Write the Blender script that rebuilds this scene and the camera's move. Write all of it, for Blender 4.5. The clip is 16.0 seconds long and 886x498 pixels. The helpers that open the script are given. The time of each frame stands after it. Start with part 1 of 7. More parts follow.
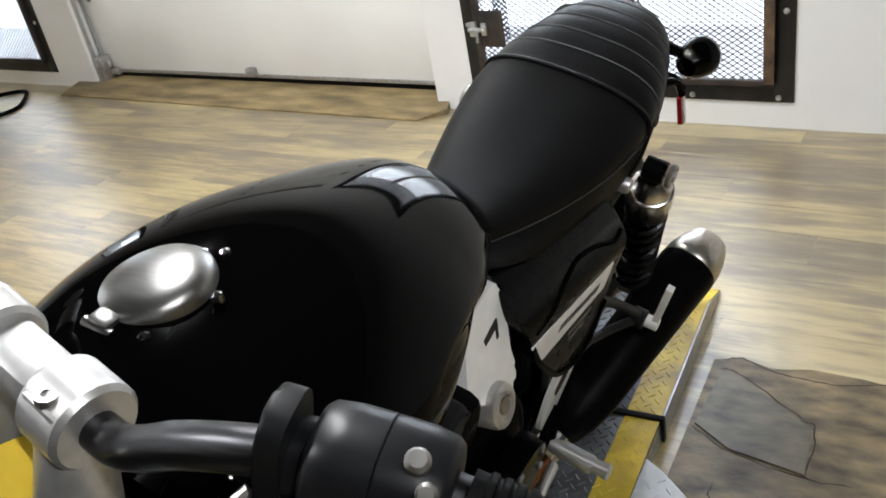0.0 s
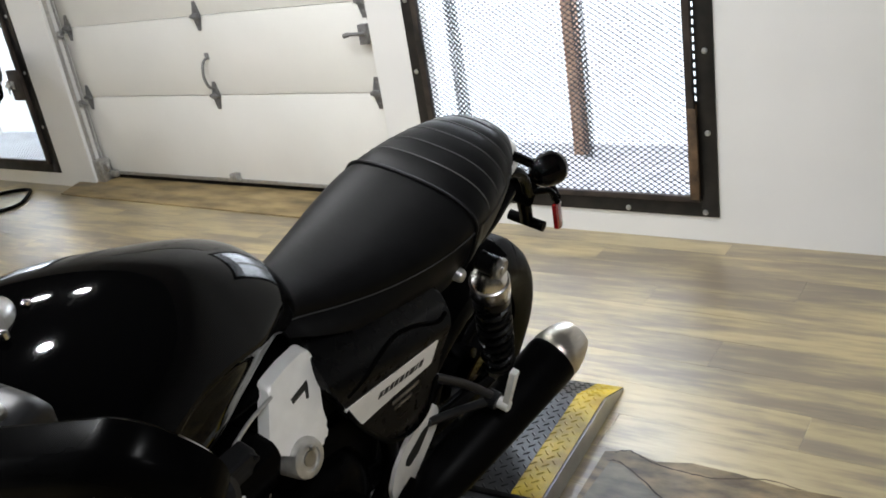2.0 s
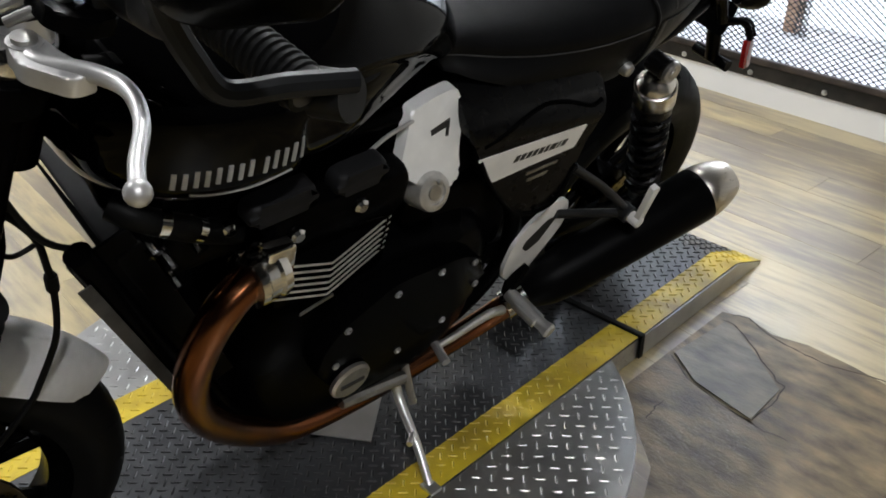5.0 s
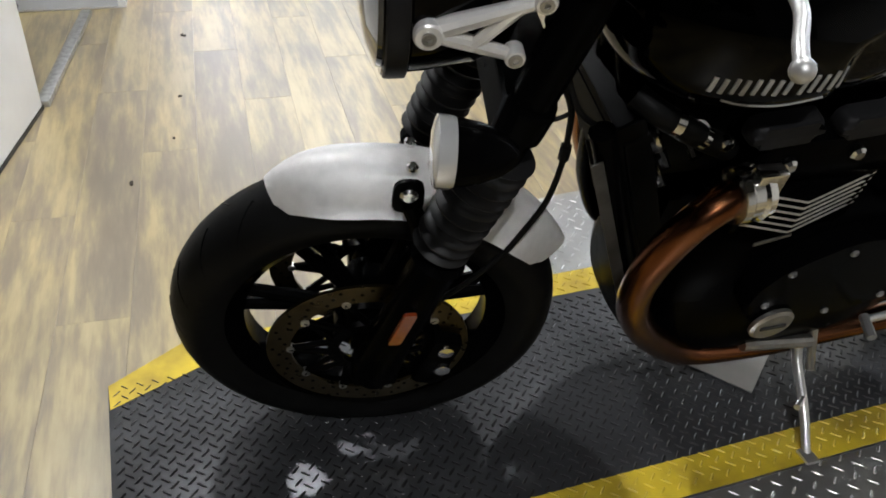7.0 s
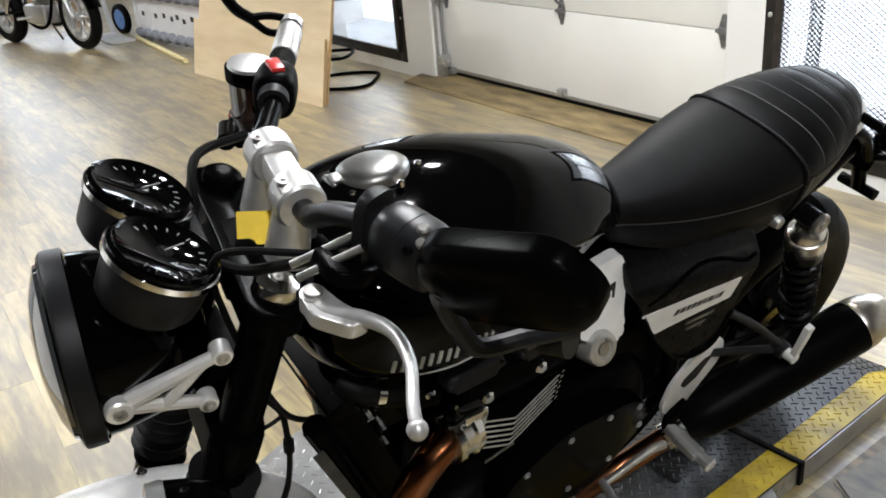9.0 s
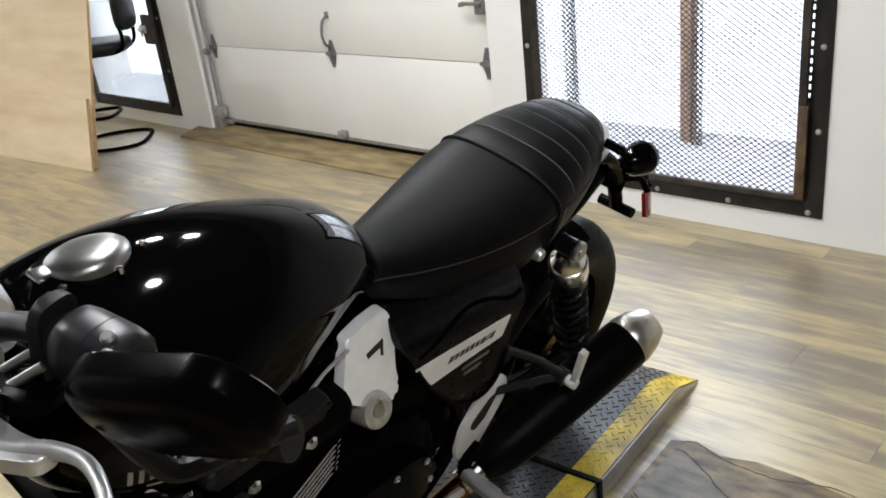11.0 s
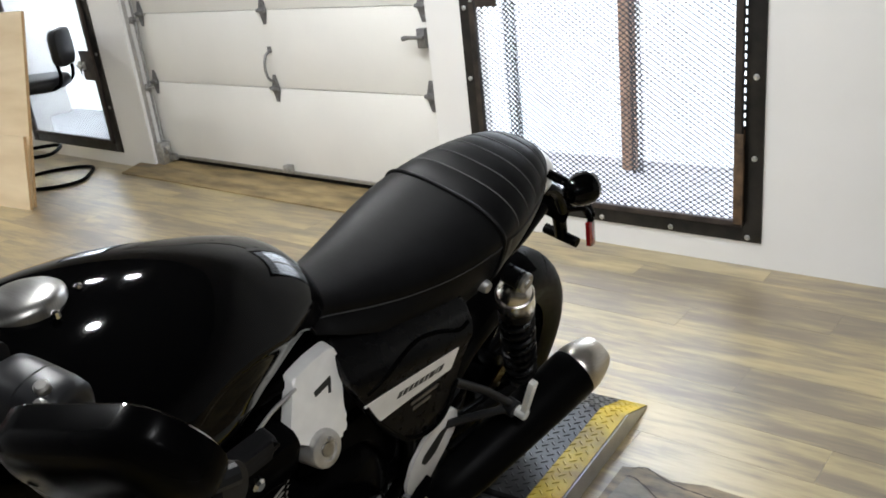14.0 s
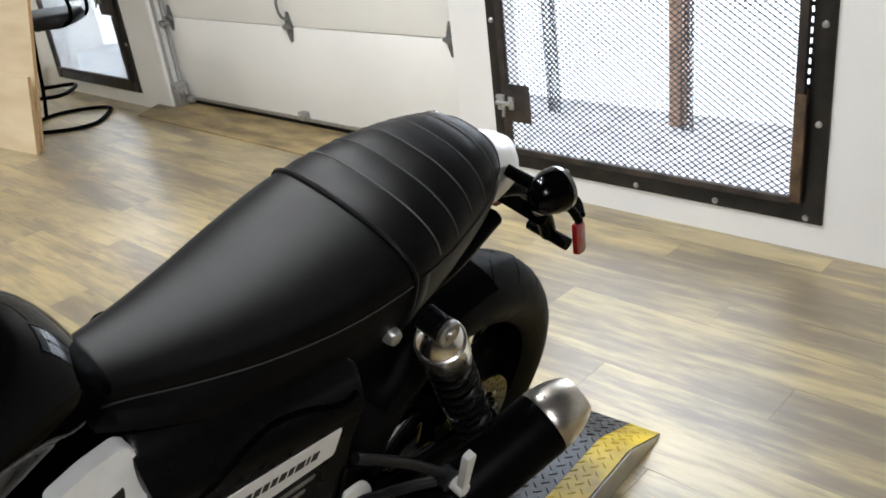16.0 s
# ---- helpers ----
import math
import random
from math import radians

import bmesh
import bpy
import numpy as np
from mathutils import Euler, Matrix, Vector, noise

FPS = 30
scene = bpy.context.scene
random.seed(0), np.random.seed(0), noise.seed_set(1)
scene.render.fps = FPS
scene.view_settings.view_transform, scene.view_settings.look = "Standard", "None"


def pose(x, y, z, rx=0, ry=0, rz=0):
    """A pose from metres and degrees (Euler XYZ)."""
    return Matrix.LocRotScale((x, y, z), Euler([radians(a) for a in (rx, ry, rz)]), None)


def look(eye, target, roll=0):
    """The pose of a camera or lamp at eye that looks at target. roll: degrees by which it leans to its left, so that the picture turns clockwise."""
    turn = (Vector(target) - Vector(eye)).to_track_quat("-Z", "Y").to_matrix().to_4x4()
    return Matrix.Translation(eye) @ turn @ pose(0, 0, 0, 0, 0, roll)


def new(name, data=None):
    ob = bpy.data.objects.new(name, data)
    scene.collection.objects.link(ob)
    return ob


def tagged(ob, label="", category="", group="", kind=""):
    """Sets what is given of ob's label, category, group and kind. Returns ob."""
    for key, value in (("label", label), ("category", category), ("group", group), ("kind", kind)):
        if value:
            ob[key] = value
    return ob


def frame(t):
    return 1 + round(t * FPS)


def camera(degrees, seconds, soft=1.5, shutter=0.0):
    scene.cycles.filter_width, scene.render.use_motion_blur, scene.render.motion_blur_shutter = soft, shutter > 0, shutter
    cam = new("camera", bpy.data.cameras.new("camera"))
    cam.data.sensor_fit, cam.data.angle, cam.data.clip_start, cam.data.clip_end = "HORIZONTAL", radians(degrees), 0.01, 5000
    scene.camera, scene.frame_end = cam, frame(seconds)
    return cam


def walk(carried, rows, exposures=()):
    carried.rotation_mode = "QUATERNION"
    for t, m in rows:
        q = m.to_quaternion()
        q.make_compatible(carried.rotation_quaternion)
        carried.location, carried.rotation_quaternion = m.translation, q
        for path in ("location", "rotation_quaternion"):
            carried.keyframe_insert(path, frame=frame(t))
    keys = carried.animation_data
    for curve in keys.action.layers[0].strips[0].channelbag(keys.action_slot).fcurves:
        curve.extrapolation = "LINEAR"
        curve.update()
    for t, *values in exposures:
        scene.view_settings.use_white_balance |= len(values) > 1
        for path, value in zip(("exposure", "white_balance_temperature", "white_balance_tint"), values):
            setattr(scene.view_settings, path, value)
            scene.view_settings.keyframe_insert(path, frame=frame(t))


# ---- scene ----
cam = camera(54.6, 16.0, soft=1.75)
PATH = [
    (0, (0.623, -0.670, 1.336), (-0.380, 0.750, 0.362), -11.3),
    (0.5, (0.718, -0.526, 1.314), (-0.372, 0.862, 0.372), -8.7),
    (0.7, (0.769, -0.509, 1.350), (-0.275, 0.930, 0.435), -8.8),
    (1, (0.762, -0.487, 1.32), (-0.27, 1.004, 0.476), -9.6),
    (1.5, (0.84, -0.562, 1.32), (-0.189, 0.98, 0.571), -10.3),
    (2, (0.952, -0.683, 1.331), (-0.117, 0.837, 0.59), -9.5),
    (2.5, (1.023, -0.641, 1.308), (-0.06, 0.899, 0.632), -3.4),
    (3, (1.04, -0.611, 1.266), (-0.04, 0.872, 0.469), -2.1),
    (3.2, (1.039, -0.616, 1.252), (-0.04, 0.849, 0.422), -1.6),
    (5.3, (0.989, -0.765, 1.196), (-0.334, 0.341, 0.184), 0.3),
    (5.5, (0.994, -0.795, 1.195), (-0.378, 0.251, 0.184), 0.7),
    (6, (0.981, -0.848, 1.183), (-0.503, -0.055, 0.102), 1.0),
    (6.5, (0.972, -0.885, 1.182), (-0.581, -0.252, 0.094), 1.9),
    (7, (0.967, -0.919, 1.178), (-0.612, -0.417, 0.058), 2.0),
    (7.5, (0.96, -0.928, 1.191), (-0.669, -0.43, 0.144), 2.5),
    (8, (0.971, -0.906, 1.27), (-0.683, -0.245, 0.36), 0.2),
    (8.5, (0.989, -0.865, 1.357), (-0.64, -0.014, 0.569), -1.0),
    (9, (1.012, -0.824, 1.366), (-0.507, 0.188, 0.549), -5.4),
    (9.5, (1.025, -0.785, 1.368), (-0.399, 0.378, 0.581), -6.2),
    (10, (1.016, -0.747, 1.361), (-0.33, 0.502, 0.569), -6.6),
    (12.5, (1.009, -0.7, 1.367), (-0.171, 0.74, 0.635), -6.5),
    (13, (1.013, -0.7, 1.367), (-0.165, 0.745, 0.643), -6.7),
    (13.5, (1.004, -0.695, 1.358), (-0.169, 0.758, 0.641), -6.6),
    (14, (1.014, -0.705, 1.367), (-0.149, 0.751, 0.64), -6.6),
    (14.5, (1.002, -0.736, 1.362), (-0.114, 0.755, 0.634), -8.0),
    (15, (0.982, -0.674, 1.35), (-0.118, 0.815, 0.593), -8.9),
    (15.5, (1.0, -0.439, 1.367), (-0.293, 0.919, 0.672), -5.8),
    (16, (0.92, -0.208, 1.307), (-0.342, 1.089, 0.456), -7.4),
]
walk(cam, [(t, look(eye, target, roll)) for t, eye, target, roll in PATH],
     exposures=[(0, 0.05), (1, -0.02), (3, -0.10), (5.5, -0.12), (7, 0.0), (8, 0.15), (9, 0.15), (10, 0.0), (13, -0.02), (16, 0.0)])

# ---------------------------------------------------------------- light
world = bpy.data.worlds.new("sky")
scene.world = world
world.use_nodes = True
wn = world.node_tree
sky = wn.nodes.new("ShaderNodeTexSky")
sky.sky_type = "NISHITA"
sky.sun_disc = False
sky.sun_elevation, sky.sun_rotation = radians(40), radians(20)
wn.links.new(sky.outputs[0], wn.nodes["Background"].inputs[0])
wn.nodes["Background"].inputs[1].default_value = 0.12
sun = new("sun", bpy.data.lights.new("sun", "SUN"))
sun.data.energy, sun.data.angle, sun.data.color = 1.0, radians(12), (1, 0.96, 0.9)
sun.matrix_world = look((3, 9, 9), (0, 6, 0))


LAMPS = [(-0.55, 0.62, 46), (-1.55, 1.15, 26), (-1.31, 1.36, 26), (-1.5, -1.15, 52), (2.3, -1.1, 64), (4.4, -1.6, 42), (-6.0, 0.3, 46), (-4.6, -3.0, 105), (-9.0, -0.6, 75)]
LAMP_H = 3.05
for lx, ly, watts in LAMPS:
    lamp = new("ceiling_lamp_light", bpy.data.lights.new("ceiling_lamp_light", "AREA"))
    lamp.data.shape, lamp.data.size, lamp.data.energy, lamp.data.color = "DISK", 0.12, watts, (0.965, 0.98, 1.0)
    lamp.matrix_world = look((lx, ly, LAMP_H - 0.02), (lx, ly, 0))


# ---------------------------------------------------------------- materials
def mat(name, colour, rough=0.5, metal=0.0, vary=0.0, scale=8.0, bump=0.0, bump_scale=200.0, rvary=0.0, stretch=(1, 1, 1),
        coat=0.0, colour2=None, random_obj=0.0, spec=0.5):
    m = bpy.data.materials.new(name)
    m.use_nodes = True
    t = m.node_tree
    b = t.nodes["Principled BSDF"]
    b.inputs["Base Color"].default_value = (*colour, 1)
    b.inputs["Roughness"].default_value, b.inputs["Metallic"].default_value = rough, metal
    b.inputs["Coat Weight"].default_value = coat
    b.inputs["Specular IOR Level"].default_value = spec
    b.inputs["Coat Roughness"].default_value = 0.03
    co = t.nodes.new("ShaderNodeTexCoord")
    mp = t.nodes.new("ShaderNodeMapping")
    mp.inputs["Scale"].default_value = stretch
    t.links.new(co.outputs["Object"], mp.inputs[0])
    if vary or colour2:
        n = t.nodes.new("ShaderNodeTexNoise")
        n.inputs["Scale"].default_value, n.inputs["Detail"].default_value = scale, 6
        t.links.new(mp.outputs[0], n.inputs[0])
        r = t.nodes.new("ShaderNodeValToRGB")
        r.color_ramp.elements[0].position, r.color_ramp.elements[1].position = 0.3, 0.7
        c2 = colour2 or tuple(min(1, c * (1 + vary)) for c in colour)
        r.color_ramp.elements[0].color = (*[c * (1 - vary) for c in colour], 1)
        r.color_ramp.elements[1].color = (*c2, 1)
        t.links.new(n.outputs[0], r.inputs[0])
        out = r.outputs[0]
        if random_obj:
            oi = t.nodes.new("ShaderNodeObjectInfo")
            mr = t.nodes.new("ShaderNodeMapRange")
            mr.inputs["To Min"].default_value, mr.inputs["To Max"].default_value = 1 - random_obj, 1 + random_obj
            t.links.new(oi.outputs["Random"], mr.inputs[0])
            hs = t.nodes.new("ShaderNodeHueSaturation")
            t.links.new(mr.outputs[0], hs.inputs["Value"])
            t.links.new(out, hs.inputs["Color"])
            out = hs.outputs[0]
        t.links.new(out, b.inputs["Base Color"])
    if rvary:
        n2 = t.nodes.new("ShaderNodeTexNoise")
        n2.inputs["Scale"].default_value, n2.inputs["Detail"].default_value = scale * 2.3, 5
        t.links.new(mp.outputs[0], n2.inputs[0])
        mr2 = t.nodes.new("ShaderNodeMapRange")
        mr2.inputs["To Min"].default_value, mr2.inputs["To Max"].default_value = max(0.02, rough - rvary), min(1, rough + rvary)
        t.links.new(n2.outputs[0], mr2.inputs[0])
        t.links.new(mr2.outputs[0], b.inputs["Roughness"])
    if bump:
        n3 = t.nodes.new("ShaderNodeTexNoise")
        n3.inputs["Scale"].default_value, n3.inputs["Detail"].default_value = bump_scale, 4
        t.links.new(mp.outputs[0], n3.inputs[0])
        bp = t.nodes.new("ShaderNodeBump")
        bp.inputs["Strength"].default_value, bp.inputs["Distance"].default_value = bump, 0.002
        t.links.new(n3.outputs[0], bp.inputs["Height"])
        t.links.new(bp.outputs[0], b.inputs["Normal"])
    return m


def glow(name, colour, strength):
    m = bpy.data.materials.new(name)
    m.use_nodes = True
    b = m.node_tree.nodes["Principled BSDF"]
    b.inputs["Base Color"].default_value = (0.8, 0.8, 0.8, 1)
    b.inputs["Emission Color"].default_value = (*colour, 1)
    b.inputs["Emission Strength"].default_value = strength
    return m


def overcast(name, low, high):
    """Glowing sky: pale ground and wall low down, boosted above view for stronger reflections."""
    m = glow(name, (0.80, 0.89, 1.0), low)
    t = m.node_tree
    geo, sep, mr = t.nodes.new("ShaderNodeNewGeometry"), t.nodes.new("ShaderNodeSeparateXYZ"), t.nodes.new("ShaderNodeMapRange")
    mr.inputs["From Min"].default_value, mr.inputs["From Max"].default_value = 1.50, 1.85
    mr.inputs["To Min"].default_value, mr.inputs["To Max"].default_value = low, high
    t.links.new(geo.outputs["Position"], sep.inputs[0])
    t.links.new(sep.outputs["Z"], mr.inputs[0])
    t.links.new(mr.outputs[0], t.nodes["Principled BSDF"].inputs["Emission Strength"])
    return m


def leather_mat():
    m = mat("seat_leather", (0.0030, 0.0030, 0.0033), 0.42, spec=0.095, vary=0.25, scale=30, rvary=0.06)
    t = m.node_tree
    v = t.nodes.new("ShaderNodeTexVoronoi")
    v.inputs["Scale"].default_value = 420
    co = t.nodes.new("ShaderNodeTexCoord")
    t.links.new(co.outputs["Object"], v.inputs[0])
    bp = t.nodes.new("ShaderNodeBump")
    bp.inputs["Strength"].default_value, bp.inputs["Distance"].default_value = 0.10, 0.001
    t.links.new(v.outputs["Distance"], bp.inputs["Height"])
    t.links.new(bp.outputs[0], t.nodes["Principled BSDF"].inputs["Normal"])
    return m


def plank_mat():
    """Printed vinyl board: pale oak streaks along the board with darker grey-brown patches, tone by board."""
    m = bpy.data.materials.new("vinyl_plank")
    m.use_nodes = True
    t = m.node_tree
    b = t.nodes["Principled BSDF"]
    co, oi = t.nodes.new("ShaderNodeTexCoord"), t.nodes.new("ShaderNodeObjectInfo")
    geo = t.nodes.new("ShaderNodeNewGeometry")
    add = t.nodes.new("ShaderNodeMath")
    t.links.new(oi.outputs["Random"], add.inputs[0])
    t.links.new(geo.outputs["Random Per Island"], add.inputs[1])
    wv = t.nodes.new("ShaderNodeVectorMath")
    wv.operation = "MULTIPLY_ADD"
    wv.inputs[1].default_value = (37, 53, 71)
    comb = t.nodes.new("ShaderNodeCombineXYZ")
    for i in range(3):
        t.links.new(add.outputs[0], comb.inputs[i])
    t.links.new(comb.outputs[0], wv.inputs[0])
    t.links.new(geo.outputs["Position"], wv.inputs[2])
    mp = t.nodes.new("ShaderNodeMapping")
    mp.inputs["Scale"].default_value = (2.3, 12, 1)
    t.links.new(wv.outputs[0], mp.inputs[0])
    n1 = t.nodes.new("ShaderNodeTexNoise")
    n1.inputs["Scale"].default_value, n1.inputs["Detail"].default_value, n1.inputs["Roughness"].default_value = 1.0, 4, 0.55
    t.links.new(mp.outputs[0], n1.inputs[0])
    mp2 = t.nodes.new("ShaderNodeMapping")
    mp2.inputs["Scale"].default_value = (6.0, 48, 1)
    t.links.new(wv.outputs[0], mp2.inputs[0])
    n2f = t.nodes.new("ShaderNodeTexNoise")
    n2f.inputs["Scale"].default_value, n2f.inputs["Detail"].default_value, n2f.inputs["Roughness"].default_value = 1.0, 6, 0.62
    t.links.new(mp2.outputs[0], n2f.inputs[0])
    n = t.nodes.new("ShaderNodeMix")
    n.inputs["Factor"].default_value = 0.40
    t.links.new(n1.outputs[0], n.inputs[2])
    t.links.new(n2f.outputs[0], n.inputs[3])
    r = t.nodes.new("ShaderNodeValToRGB")
    e = r.color_ramp.elements
    e[0].position, e[0].color = 0.34, (0.135, 0.107, 0.072, 1)
    e[1].position, e[1].color = 0.64, (0.44, 0.372, 0.228, 1)
    for pos, c in ((0.42, (0.172, 0.138, 0.093)), (0.47, (0.225, 0.184, 0.118)), (0.52, (0.305, 0.250, 0.150)), (0.57, (0.385, 0.320, 0.190))):
        x = e.new(pos)
        x.color = (*c, 1)
    fr = t.nodes.new("ShaderNodeMath")
    fr.operation = "FRACT"
    t.links.new(add.outputs[0], fr.inputs[0])
    shift = t.nodes.new("ShaderNodeMapRange")
    shift.inputs["To Min"].default_value, shift.inputs["To Max"].default_value = -0.055, 0.045
    t.links.new(fr.outputs[0], shift.inputs[0])
    tone = t.nodes.new("ShaderNodeMath")
    t.links.new(n.outputs[0], tone.inputs[0])
    t.links.new(shift.outputs[0], tone.inputs[1])
    t.links.new(tone.outputs[0], r.inputs[0])
    wear = t.nodes.new("ShaderNodeTexNoise")
    wear.inputs["Scale"].default_value, wear.inputs["Detail"].default_value = 1.3, 6
    t.links.new(geo.outputs["Position"], wear.inputs[0])
    mr = t.nodes.new("ShaderNodeMapRange")
    mr.inputs["From Min"].default_value, mr.inputs["From Max"].default_value = 0.3, 0.65
    mr.inputs["To Min"].default_value, mr.inputs["To Max"].default_value = 0.70, 1.14
    t.links.new(wear.outputs[0], mr.inputs[0])
    hs = t.nodes.new("ShaderNodeHueSaturation")
    hs.inputs["Saturation"].default_value = 1.32
    t.links.new(mr.outputs[0], hs.inputs["Value"])
    t.links.new(r.outputs[0], hs.inputs["Color"])
    t.links.new(hs.outputs[0], b.inputs["Base Color"])
    n2 = t.nodes.new("ShaderNodeTexNoise")
    n2.inputs["Scale"].default_value, n2.inputs["Detail"].default_value = 3.5, 5
    t.links.new(geo.outputs["Position"], n2.inputs[0])
    mr2 = t.nodes.new("ShaderNodeMapRange")
    mr2.inputs["To Min"].default_value, mr2.inputs["To Max"].default_value = 0.33, 0.44
    t.links.new(n2.outputs[0], mr2.inputs[0])
    t.links.new(mr2.outputs[0], b.inputs["Roughness"])
    b.inputs["Specular IOR Level"].default_value = 0.6
    b.inputs["Coat IOR"].default_value = 1.9
    b.inputs["Coat Weight"].default_value, b.inputs["Coat Roughness"].default_value = 1.0, 0.40
    bp = t.nodes.new("ShaderNodeBump")
    bp.inputs["Strength"].default_value, bp.inputs["Distance"].default_value = 0.05, 0.002
    t.links.new(n.outputs[0], bp.inputs["Height"])
    t.links.new(bp.outputs[0], b.inputs["Normal"])
    return m


